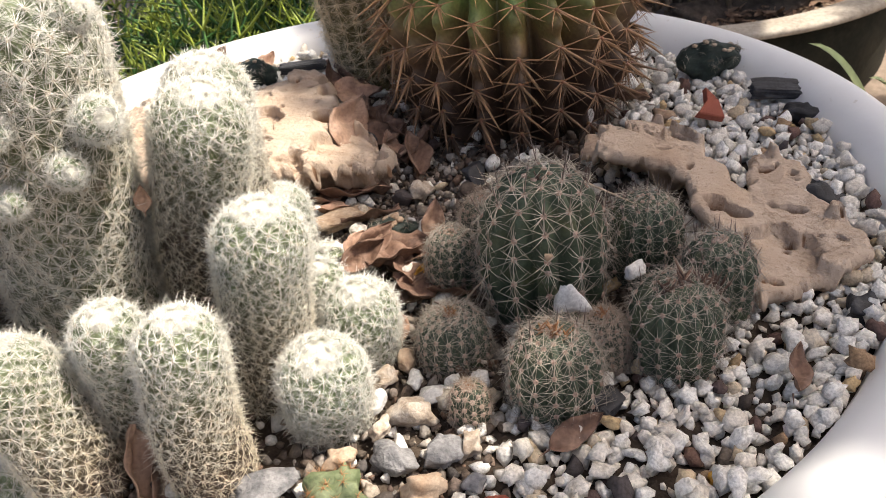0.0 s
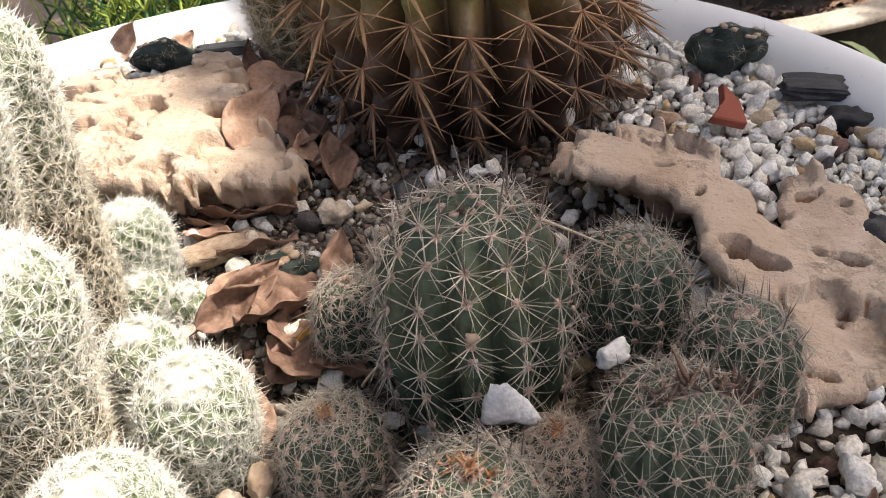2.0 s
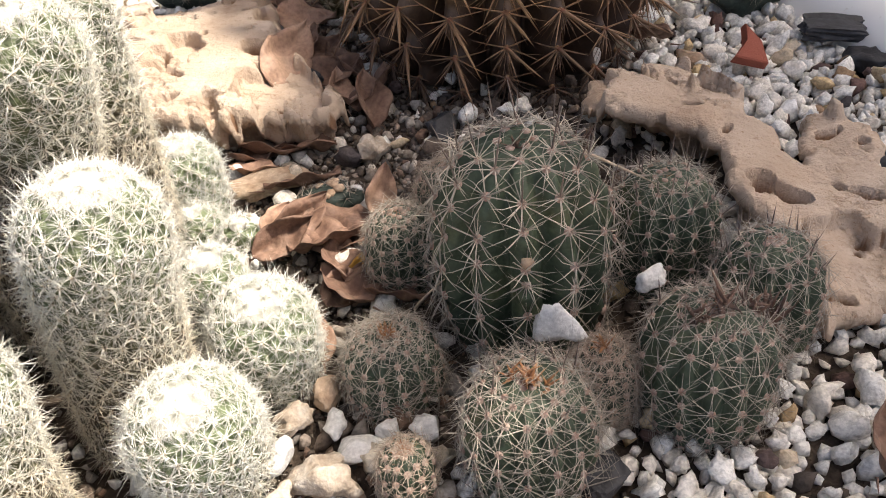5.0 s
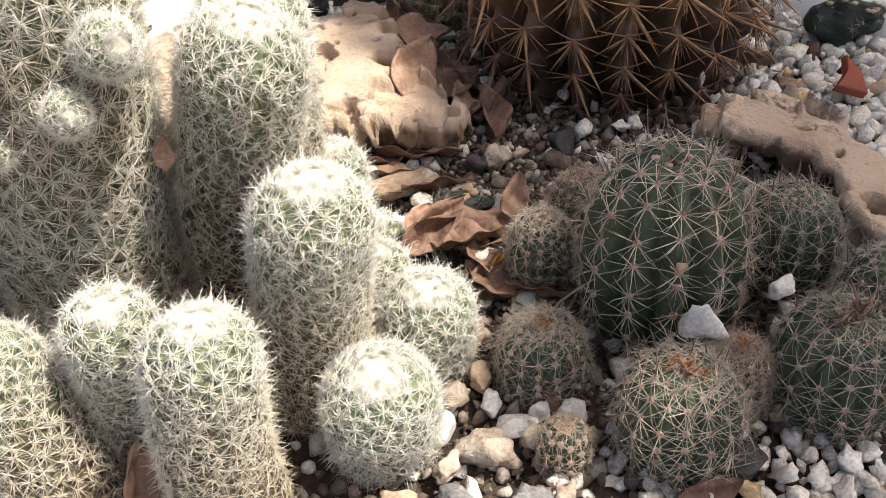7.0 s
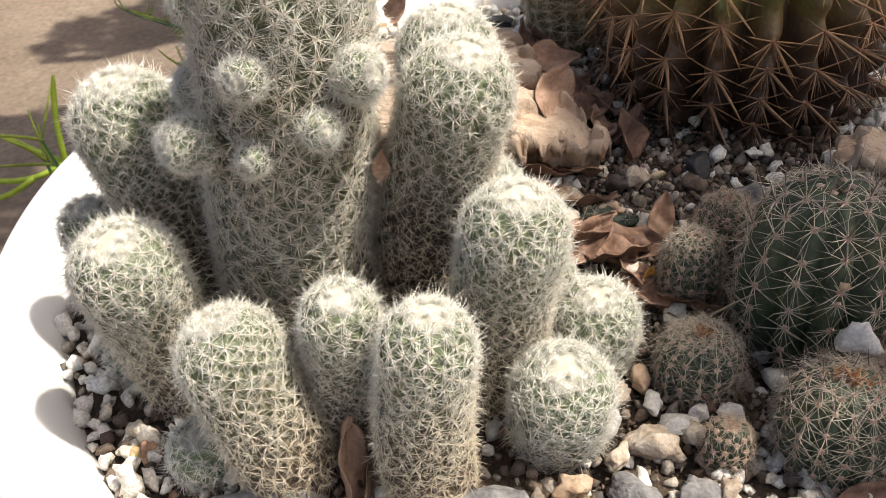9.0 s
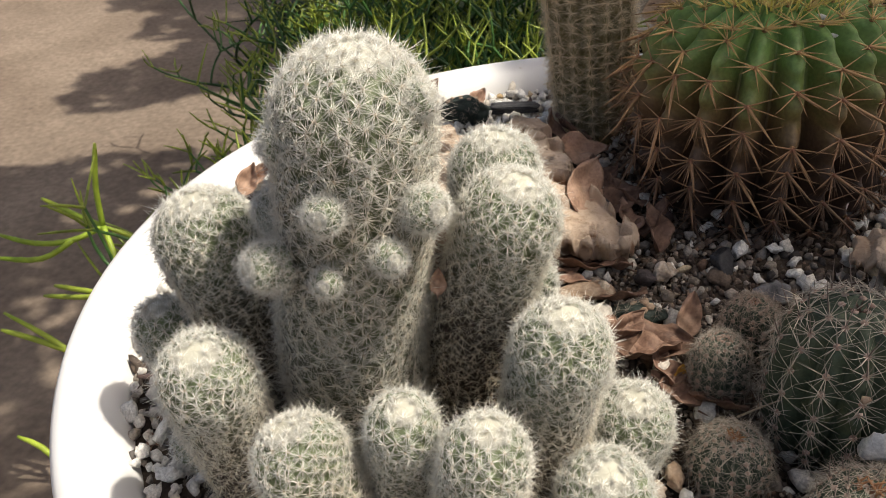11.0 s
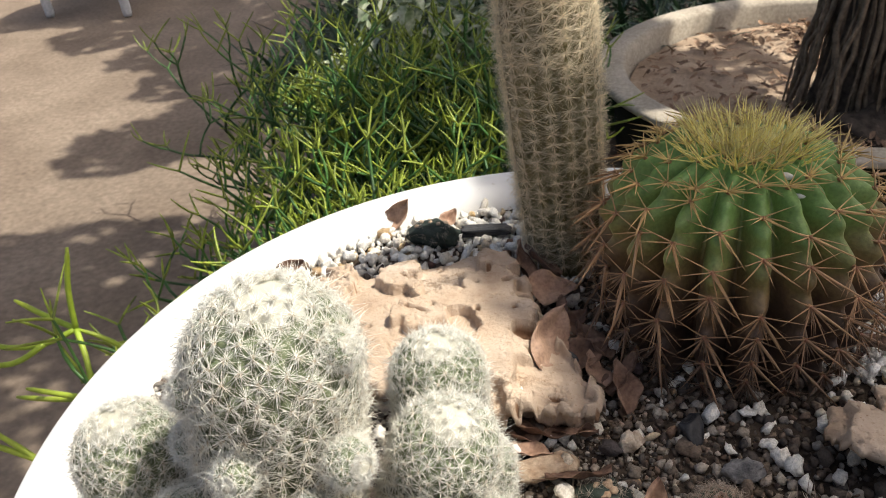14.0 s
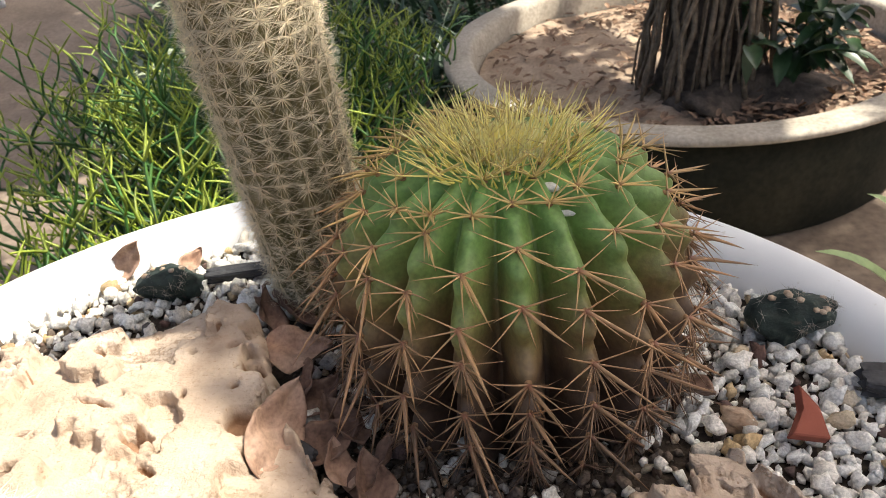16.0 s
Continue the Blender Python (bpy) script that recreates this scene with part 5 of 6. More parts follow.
# ---- dry leaves ----
def leaf_mesh(length, width, curl, fold, seed, wave=0.22, nu=22, nv=10):
    """A withered leaf blade with a stalk: pointed, folded on its midrib and curled."""
    rng = np.random.default_rng(seed)
    u, w = np.meshgrid(np.linspace(0, 1, nu), np.linspace(-1, 1, nv + 1), indexing="ij")
    half = 0.5 * width * np.sin(np.pi * u ** 0.8) ** 0.75 * (1 - 0.2 * u) * (1 + 0.04 * np.sin(u * 13 + seed) * np.sign(w) + 0.02 * np.sin(u * 31 + 2 * seed))
    x = length * u
    y = half * w
    ph = rng.uniform(0, 6, 3)
    z = fold * np.abs(w) * half + curl * length * (u - 0.5) ** 2 + wave * width * np.sin(u * 7 + ph[0] + w) * 0.35 * np.abs(w) + 0.05 * width * np.sin(w * 5 + u * 9 + ph[1]) + 0.035 * width * np.sin(w * 3 - u * 17 + ph[2])
    ang = curl * (u - 0.5) * 2.0
    top = np.stack([x * np.cos(ang * 0.2), y, z], 2).reshape(-1, 3)
    thick = 0.00025
    low = top - [0, 0, thick]
    i, j = np.meshgrid(np.arange(nu - 1), np.arange(nv), indexing="ij")
    n = nv + 1
    q = np.stack([i * n + j, (i + 1) * n + j, (i + 1) * n + j + 1, i * n + j + 1], 2).reshape(-1, 4)
    k = len(top)
    edge = []
    for h in range(nu - 1):
        edge += [[h * n, k + h * n, k + (h + 1) * n, (h + 1) * n], [h * n + nv, (h + 1) * n + nv, k + (h + 1) * n + nv, k + h * n + nv]]
    sv, sf, _ = spines(np.array([[0.0, 0, 0.0]]), np.array([[-1.0, 0, 0.15]]), np.array([length * 0.22]), np.array([0.0009]), 3, 5)
    return joined((top, [q], {}), (low, [q[:, ::-1] , ], {}), (sv, sf, {})), np.array(edge), k


def dry_leaf(label, place, length, width, turn, pitch=0, roll=0, curl=0.5, fold=0.5, mat=None, seed=1):
    (v, f, _), edge, k = leaf_mesh(length, width, curl, fold, seed)
    v = v - [length * 0.5, 0, 0]
    m = np.array((Matrix.Rotation(radians(turn), 3, "Z") @ Matrix.Rotation(radians(pitch), 3, "Y") @ Matrix.Rotation(radians(roll), 3, "X")))
    v = v @ m.T + np.array(place)
    return solo("dry_leaf", v, f + [edge], mat or M_DRY, label, "leaf", "fallen dry leaves", place=place)


for k, (label, place, length, width, turn, pitch, roll, curl, fold, mat) in enumerate([
    ("curled pale brown dry leaf lying on the limestone", (-0.0165, 0.0470, 0.4610), 0.048, 0.027, 76, -14, 42, 0.35, 0.25, M_DRYPALE),
    ("brown dry leaf beside the limestone slab", (0.0030, 0.0490, 0.4480), 0.032, 0.021, 30, -10, 25, 0.7, 0.7, M_DRY),
    ("dark brown folded dry leaf in front of the barrel cactus", (0.0209, 0.0243, 0.4470), 0.032, 0.019, 100, -30, 30, 0.4, 0.9, M_DRY),
    ("grey-brown dry leaf under the barrel spines", (-0.0176, 0.1050, 0.4540), 0.034, 0.026, 15, 8, 20, 0.5, 0.25, M_DRYPALE),
    ("upright brown dry leaf beside the column cactus", (-0.0400, 0.1385, 0.4515), 0.032, 0.016, 110, -35, 40, 0.6, 0.8, M_DRY),
    ("brown dry leaf beside the column cactus", (-0.0270, 0.1390, 0.4500), 0.034, 0.016, 140, -20, 30, 0.6, 0.8, M_DRY),
    ("reddish brown dry leaf on the soil", (0.0008, -0.0383, 0.4460), 0.032, 0.016, 8, -4, -40, 0.3, 0.2, M_DRY),
    ("crumpled red-brown dry leaf among the cacti", (0.0158, -0.0771, 0.4450), 0.030, 0.026, 10, -8, -20, 0.4, 0.5, M_DRY),
    ("curled dark dry leaf by the pincushion cacti", (0.0000, -0.0750, 0.4480), 0.026, 0.014, 25, -20, 45, 0.8, 0.9, M_DRY),
    ("brown dry leaf under the limestone edge", (-0.0125, -0.0059, 0.4420), 0.040, 0.024, 10, 5, -25, 0.4, 0.3, M_DRY),
    ("orange-brown dry leaf beneath the hedgehog cactus", (0.0417, -0.1066, 0.4440), 0.026, 0.014, -25, -8, -30, 0.4, 0.5, M_DRY),
    ("small orange leaf scrap by the pincushion cactus", (0.0175, -0.1207, 0.4419), 0.018, 0.010, 100, -30, 20, 0.3, 0.3, M_DRYPALE),
    ("small curled dry leaf standing at the rim", (-0.2183, 0.1173, 0.4460), 0.020, 0.012, 60, -60, 20, 0.6, 0.8, M_DRY),
    ("dry leaf scrap on the gravel at the rim", (-0.1996, 0.1356, 0.4480), 0.022, 0.011, 10, -15, 30, 0.8, 0.8, M_DRY),
    ("pointed brown dry leaf standing against the rim", (-0.1409, 0.2112, 0.4470), 0.036, 0.018, 15, -48, 60, 0.25, 0.3, M_DRYPALE),
    ("small withered leaf on the white gravel", (-0.1000, 0.2094, 0.4438), 0.020, 0.013, 60, -20, 30, 0.9, 0.9, M_DRYPALE),
    ("brown dry leaf standing on edge below the cacti", (-0.0791, -0.1929, 0.4437), 0.036, 0.018, 95, -62, 70, 0.5, 0.7, M_DRYPALE),
    ("brown dry leaf leaning below the cacti", (-0.0690, -0.1922, 0.4420), 0.030, 0.014, 80, -50, 60, 0.5, 0.7, M_DRY),
    ("red-brown dry leaf at the foot of a hedgehog cactus", (0.0862, -0.1906, 0.4419), 0.024, 0.011, 25, -15, 30, 0.2, 0.4, M_DRY),
    ("small upright dry leaf beside a tiny plant", (0.0345, -0.0539, 0.4500), 0.023, 0.013, 75, -50, 15, 0.3, 0.4, M_DRYPALE),
    ("orange leaf scrap at the rim", (-0.2056, -0.1406, 0.4325), 0.013, 0.008, 120, -30, 0, 0.5, 0.4, M_DRYPALE),
    ("orange leaf scrap on the gravel", (-0.1548, -0.1865, 0.4346), 0.015, 0.008, 120, -25, 0, 0.5, 0.4, M_DRYPALE),
    ("brown dry leaf scrap behind the pincushion clump", (-0.2371, 0.0758, 0.4470), 0.024, 0.016, 70, -50, 20, 0.7, 0.9, M_DRYPALE),
    ("orange-brown leaf scrap caught between two stems", (-0.0690, -0.1270, 0.5215), 0.011, 0.007, 80, -70, 10, 0.4, 0.4, M_DRYPALE),
    ("brown dry leaf in the white gravel", (0.1708, -0.1708, 0.4438), 0.022, 0.010, 70, -15, 30, 0.6, 0.8, M_DRY),
    ("reddish leaf scrap on the hedgehog cactus", (0.1060, -0.0885, 0.4737), 0.016, 0.008, 80, -60, 10, 0.4, 0.4, M_DRY),
    ("crumpled pinkish brown dry leaf in the leaf litter", (0.0204, -0.0854, 0.4430), 0.024, 0.018, 100, -5, 25, 0.7, 0.6, M_DRY),
    ("small folded brown dry leaf in the leaf litter", (-0.0046, -0.0634, 0.4450), 0.018, 0.014, 70, -20, 20, 0.6, 0.8, M_DRYPALE),
    ("dark brown leaf piece in the leaf litter", (0.0228, -0.0965, 0.4410), 0.022, 0.015, 60, -10, 30, 0.5, 0.6, M_DRY),
    ("brown dry leaf piece on the shaded soil", (-0.0228, -0.0222, 0.4420), 0.024, 0.016, -15, -5, -20, 0.5, 0.5, M_DRYPALE),
    ("grey-brown leaf piece below the barrel spines", (-0.0056, 0.0773, 0.4470), 0.028, 0.018, 50, -10, 20, 0.6, 0.5, M_DRY),
    ("grey-brown folded leaf below the barrel spines", (0.0076, 0.0363, 0.4460), 0.026, 0.016, 110, -15, 25, 0.6, 0.7, M_DRYPALE),
    ("dark brown leaf beside the barrel cactus", (-0.0106, 0.0847, 0.4490), 0.026, 0.016, 80, -15, -25, 0.6, 0.7, M_DRY),
    ("curled orange-brown dry leaf between limestone and rim", (-0.2299, 0.0833, 0.4470), 0.022, 0.014, 20, -35, 30, 0.8, 0.8, M_DRYPALE),
    ("pale ochre dry leaf lying at the limestone edge", (-0.2209, 0.0949, 0.4480), 0.024, 0.013, 35, -10, 25, 0.6, 0.6, M_DRYPALE),
    ("flat red-brown dry leaf on the soil of the litter", (0.0190, -0.0700, 0.4450), 0.036, 0.026, -12, -6, 12, 0.3, 0.25, M_DRY),
    ("dark red-brown folded leaf in the litter", (0.0030, -0.0640, 0.4470), 0.030, 0.016, 48, -16, 50, 0.4, 0.8, M_DRY),
    ("curled brown leaf under the limestone tip", (-0.0060, -0.0040, 0.4400), 0.034, 0.022, 165, 4, 20, 0.5, 0.4, M_DRY),
    ("rusty brown leaf under the limestone tip", (-0.0230, -0.0060, 0.4400), 0.030, 0.020, 20, 0, -15, 0.5, 0.4, M_DRY),
    ("purple-brown dry leaf against the barrel spines", (0.0260, 0.0330, 0.4460), 0.030, 0.018, 60, -20, -30, 0.6, 0.7, M_DRY),
    ("crumpled brown leaf between limestone and barrel cactus", (0.0060, 0.0590, 0.4470), 0.032, 0.020, 130, -14, 25, 0.7, 0.6, M_DRY),
    ("brown leaf piece on the soil beside the hedgehog cacti", (0.0240, -0.1000, 0.4430), 0.026, 0.018, 140, -6, 15, 0.5, 0.5, M_DRY),
    ("brown leaf scrap in the shaded gravel", (0.1541, 0.0635, 0.4481), 0.028, 0.016, 150, -5, 20, 0.6, 0.8, M_DRY),
]):
    dry_leaf(label, place, length, width, turn, pitch, roll, curl, fold, mat, 40 + k)
dry_leaf("yellow seed husk beside the hedgehog cactus", (0.0275, -0.0907, 0.4430), 0.013, 0.008, 80, -30, 20, 0.5, 0.5, M_YELLOW, 90)


# ---- shrunken plants ----
def shrunken(label, place, size, turn, seed):
    plant = thing("shrivelled_cactus", place, label, "cactus")
    v, f = rough_stone(seed, 4, 0.3, 4)
    t = radians(turn)
    m = np.array([[math.cos(t), math.sin(t), 0], [-math.sin(t), math.cos(t), 0], [0, 0, 1]])
    v = v * np.array(size) * 0.5
    body = part("body", v @ m + np.array(place) + [0, 0, size[2] * 0.35], [f], M_DEAD, plant)
    k = RNG.choice(len(v), 60)
    nrm = unit(v[k] / (np.array(size) ** 2))
    pos = v[k] @ m + np.array(place) + [0, 0, size[2] * 0.35]
    nrm = nrm @ m
    up = (nrm[:, 2] > -0.1)
    e1, e2 = frames(nrm[up])
    s = bristles(pos[up], nrm[up], e1, np.full(up.sum(), 0.5), 6, 0.3, 0.2, 0.005, 0.0003, 1)
    tagged(part("spine_coat", *s[:2], M_HEDGESP, body, "thin pale spines", s[2]), kind="stuff")
    top = v[v[:, 2] > 0.38 * size[2]]
    for k in RNG.choice(len(top), 8):
        fv, ff = felts(top[k:k + 1] @ m + np.array(place) + [0, 0, size[2] * 0.35], np.array([[0, 0, 1.0]]), RNG.uniform(0.0016, 0.0026))
        part("withered_bud", fv, ff, M_TAN, body, "withered tan bud")


shrunken("shrivelled dark green cactus lying by the rim", (0.2169, 0.1037, 0.4409), (0.038, 0.028, 0.026), -10, 61)
shrunken("shrivelled dark green cactus with withered buds", (-0.1075, 0.1866, 0.4365), (0.038, 0.025, 0.022), 10, 62)
shrunken("small dull green succulent among dry leaves", (0.0131, -0.0452, 0.4384), (0.026, 0.018, 0.014), 20, 63)


def mini_succulent():
    place = (-0.0013, -0.2087, 0.4370)
    plant = thing("small_succulent", place, "small knobbly green succulent with orange spines", "cactus")
    v, f = rough_stone(71, 3, 0.5, 3, 0.9)
    v = v * [0.011, 0.010, 0.009]
    body = part("body", v + np.array(place) + [0, 0, 0.004], [f], M_MINI, plant)
    k = RNG.choice(len(v), 70)
    nrm = unit(v[k])
    k = k[nrm[:, 2] > 0]
    nrm = unit(v[k])
    e1, e2 = frames(nrm)
    s = bristles(v[k] + np.array(place) + [0, 0, 0.004], nrm, e1, np.full(len(k), 0.2), 7, 0.6, 0.3, 0.0035, 0.0003, 1)
    tagged(part("spine_coat", *s[:2], M_RUST, body, "orange-brown spines", s[2]), kind="stuff")


M_MINI = surface("succulent_flesh", [(0.3, (0.10, 0.13, 0.06)), (0.7, (0.24, 0.27, 0.15))], 150, 700, 0.6, 0.0012)
mini_succulent()


def dry_stalk(label, a, b, r=0.0006):
    a, b = np.array(a), np.array(b)
    t = np.linspace(0, 1, 9)[:, None]
    p = a + (b - a) * t + np.array([0.0015, 0.001, -0.002]) * np.sin(np.pi * t)
    way = unit((b - a)[None])
    v, f, _ = spines(p[:1], way, np.linalg.norm(b - a)[None], np.array([2 * r]), 8, 6, np.array([[0.002, 0.001, -0.003]]))
    solo("dry_stalk", v, f, M_STRAW, label, "stalk", place=a)


M_STRAW = surface("straw", [(0.3, (0.42, 0.33, 0.24)), (0.7, (0.60, 0.50, 0.39))], 90, 600, 0.7, 0.0004)
dry_stalk("thin pale dry stalk leaning against the tall hedgehog cactus", (0.0485, -0.1148, 0.4460), (0.0624, -0.1288, 0.4760))
dry_stalk("thin pale dry stalk lying across two hedgehog cacti", (0.1023, -0.1069, 0.4960), (0.1301, -0.0959, 0.4740))
dry_stalk("short dry grass stalk among the fallen leaves", (-0.0018, -0.0359, 0.4410), (-0.0033, -0.0607, 0.4460), 0.0005)


# ---- behind the planter ----
FX, FY, FR, FZ = 0.552, 1.495, 0.525, 0.113
pot2 = thing("concrete_planter", (FX, FY, GROUND), "wide round concrete planter with a pale weathered rim", "planter")
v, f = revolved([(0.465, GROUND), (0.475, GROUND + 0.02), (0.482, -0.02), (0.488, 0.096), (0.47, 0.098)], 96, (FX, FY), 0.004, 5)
part("wall", v, f, M_WALLSHADE, pot2, "dark mossy pot wall")
v, f = revolved([(0.478, 0.094), (0.516, 0.095), (0.523, 0.098), (FR, 0.102), (FR, 0.107), (0.522, 0.111), (0.514, FZ), (0.472, FZ), (0.464, 0.110), (0.459, 0.101), (0.452, 0.030)], 128, (FX, FY), 0.004, 5)
part("rim", v, f, M_CONC, pot2, "thick pale concrete rim")


def far_soil():
    rr, aa = np.linspace(0, 0.448, 40), np.linspace(0, 2 * np.pi, 120, endpoint=False)
    v = np.array([(FX + r * math.cos(a), FY + r * math.sin(a), 0.054 + 0.012 * noise.noise(Vector((r * math.cos(a) * 6, r * math.sin(a) * 6, 0))) + 0.005 * noise.noise(Vector((r * math.cos(a) * 25, r * math.sin(a) * 25, 4)))) for r in rr for a in aa])
    i, j = np.meshgrid(np.arange(39), np.arange(120), indexing="ij")
    k = (j + 1) % 120
    solo("dry_planter_soil", v, [np.stack([i * 120 + j, i * 120 + k, (i + 1) * 120 + k, (i + 1) * 120 + j], 2).reshape(-1, 4)], M_FARSOIL, "dry pale brown soil in the concrete planter", "soil", kind="stuff", place=(FX, FY, 0.05))


far_soil()


def tubes(p0, p1, r0, r1, sides=5):
    """Open tapered tubes from p0 to p1."""
    p0, p1 = np.asarray(p0, float), np.asarray(p1, float)
    d = unit(p1 - p0)
    e1, e2 = frames(d)
    a = np.arange(sides) * 2 * np.pi / sides
    ring = e1[:, None] * np.cos(a)[None, :, None] + e2[:, None] * np.sin(a)[None, :, None]
    v = np.concatenate([p0[:, None] + ring * np.asarray(r0)[:, None, None], p1[:, None] + ring * np.asarray(r1)[:, None, None]], 1).reshape(-1, 3)
    k = (np.arange(len(p0)) * 2 * sides)[:, None]
    f = np.concatenate([k + [[h, (h + 1) % sides, sides + (h + 1) % sides, sides + h]] for h in range(sides)])
    return v, [f]


def hose(points, radii, sides=7):
    """One continuous round stem through the points."""
    p = np.array([tuple(q) for q in points])
    d = unit(np.gradient(p, axis=0))
    ref = np.array([0.3, 0.9, 0.1])
    e1 = unit(np.cross(d, ref))
    e2 = np.cross(d, e1)
    a = np.arange(sides) * 2 * np.pi / sides
    v = p[:, None] + np.asarray(radii)[:, None, None] * (e1[:, None] * np.cos(a)[None, :, None] + e2[:, None] * np.sin(a)[None, :, None])
    i, j = np.meshgrid(np.arange(len(p) - 1), np.arange(sides), indexing="ij")
    k = (j + 1) % sides
    f = np.stack([i * sides + j, i * sides + k, (i + 1) * sides + k, (i + 1) * sides + j], 2).reshape(-1, 4)
    return v.reshape(-1, 3), [f, np.arange(sides)[None, ::-1] + (len(p) - 1) * sides * 0, np.arange(sides)[None] + (len(p) - 1) * sides]


def far_tree():
    base = Vector((0.555, 1.345, 0.050))
    plant = thing("bonsai_tree", base, "thick grey-brown trunk with hanging roots in the concrete planter", "tree")
    rng = random.Random(5)
    n, rows = 40, 30
    v = []
    for i in range(rows):
        s = i / (rows - 1)
        z = base.z - 0.02 + 0.75 * s
        r = 0.062 + 0.045 * math.exp(-s * 9) + 0.02 * s
        for j in range(n):
            a = 2 * math.pi * j / n
            k = 1 + 0.18 * noise.noise(Vector((math.cos(a) * 2.2, math.sin(a) * 2.2, s * 2.0))) + 0.10 * abs(math.sin(a * 4.5 + 2 * noise.noise(Vector((0, a, s * 3)))))
            v.append((base.x + 0.05 * s + r * k * math.cos(a), base.y + 0.03 * s + r * k * math.sin(a), z))
    i, j = np.meshgrid(np.arange(rows - 1), np.arange(n), indexing="ij")
    k = (j + 1) % n
    part("trunk", np.array(v), [np.stack([i * n + j, i * n + k, (i + 1) * n + k, (i + 1) * n + j], 2).reshape(-1, 4)], M_BARK, plant)
    for _ in range(44):
        a = rng.uniform(math.pi * 0.75, math.pi * 2.05)
        p = [Vector((base.x + 0.03 + 0.078 * math.cos(a), base.y + 0.02 + 0.078 * math.sin(a), base.z + rng.uniform(0.35, 0.6)))]
        out = rng.uniform(1.0, 1.75)
        end = Vector((base.x + 0.085 * out * math.cos(a + rng.uniform(-0.2, 0.2)), base.y + 0.085 * out * math.sin(a), base.z - 0.005))
        for h in range(1, 9):
            q = p[0].lerp(end, h / 8)
            p.append(q + Vector((rng.uniform(-1, 1), rng.uniform(-1, 1), 0)) * 0.010 * (1 if h < 8 else 0.3))
        r = rng.uniform(0.002, 0.0065)
        tv, tf = hose(p, np.full(9, r), 6)
        part("root", tv, tf, M_BARK2, plant, "pale hanging root")
    mound, mf = rough_stone(83, 4, 0.5, 3)
    part("root_mound", mound * [0.17, 0.12, 0.05] + np.array([base.x + 0.05, base.y - 0.09, base.z + 0.004]), [mf], M_BARK, plant, "dark lumpy root mound")


M_BARK2 = surface("pale_root", [(0.3, (0.10, 0.075, 0.052)), (0.7, (0.27, 0.205, 0.145))], 60, 300, 0.9, 0.002)
far_tree()


def blades(n, roots, ways, length, width, bend, seg=6, crease=0.25):
    """Long leaf blades: verts, faces."""
    e1 = unit(np.cross(ways, np.tile([[0, 0, 1.0]], (n, 1))) + 1e-6)
    rows = []
    for h in range(seg + 1):
        s = h / seg
        c = roots + ways * (length * s)[:, None] + bend * (s * s)
        w = (width * math.sin(math.pi * min(1, 0.12 + 0.88 * s)) ** 0.7)[:, None] if h < seg else 0 * width[:, None]
        lift = np.array([0, 0, 1.0]) * (w * crease)
        rows.append(np.stack([c - e1 * w / 2 + lift, c, c + e1 * w / 2 + lift], 1))
    v = np.concatenate(rows, 1)
    per = 3 * (seg + 1)
    k = (np.arange(n) * per)[:, None]
    f = []
    for h in range(seg):
        for c in range(2):
            a = h * 3 + c
            f.append(k + [[a, a + 1, a + 4, a + 3]])
    return v.reshape(-1, 3), [np.concatenate(f)]


def leaf_spray(n, centre, radius, size, aspect=0.42, droop=0.2, squash=0.7):
    roots = np.array(centre) + RNG.normal(0, 1, (n, 3)) * np.array([radius, radius, radius * squash]) * 0.55
    ways = unit(RNG.normal(0, 1, (n, 3)) + [0, 0, -droop])
    ln = size * RNG.uniform(0.7, 1.3, n)
    return blades(n, roots, ways, ln, ln * aspect, np.stack([0 * ln, 0 * ln, -0.25 * ln], 1), 4)


def sprig():
    base = Vector((0.745, 1.30, 0.07))
    plant = thing("leafy_shoot", base, "dark green leafy shoot beside the trunk", "plant")
    rng = random.Random(8)
    p0, p1, roots, ways = [], [], [], []
    for k in range(7):
        p = base.copy()
        d = Vector((rng.uniform(-0.5, 0.5), rng.uniform(-0.7, 0.1), 1)).normalized()
        for h in range(9):
            q = p + d * 0.026
            p0.append(p.copy())
            p1.append(q.copy())
            d = (d + Vector((rng.uniform(-0.3, 0.3), rng.uniform(-0.3, 0.2), -0.05))).normalized()
            if h > 1:
                for _ in range(2):
                    roots.append(q)
                    ways.append(Vector((rng.uniform(-1, 1), rng.uniform(-1, 1), rng.uniform(-0.4, 0.4))).normalized())
            p = q
    tv, tf = tubes(p0, p1, np.full(len(p0), 0.002), np.full(len(p0), 0.002))
    tagged(part("stalk_tuft", tv, tf, M_WEED, plant), kind="stuff")
    n = len(roots)
    ln = RNG.uniform(0.045, 0.08, n)
    lv, lf = blades(n, np.array(roots), np.array(ways), ln, ln * 0.42, np.stack([0 * ln, 0 * ln, -0.3 * ln], 1), 5)
    tagged(part("foliage", lv, lf, M_DARKLEAF, plant, "glossy dark green leaves"), kind="stuff")


sprig()


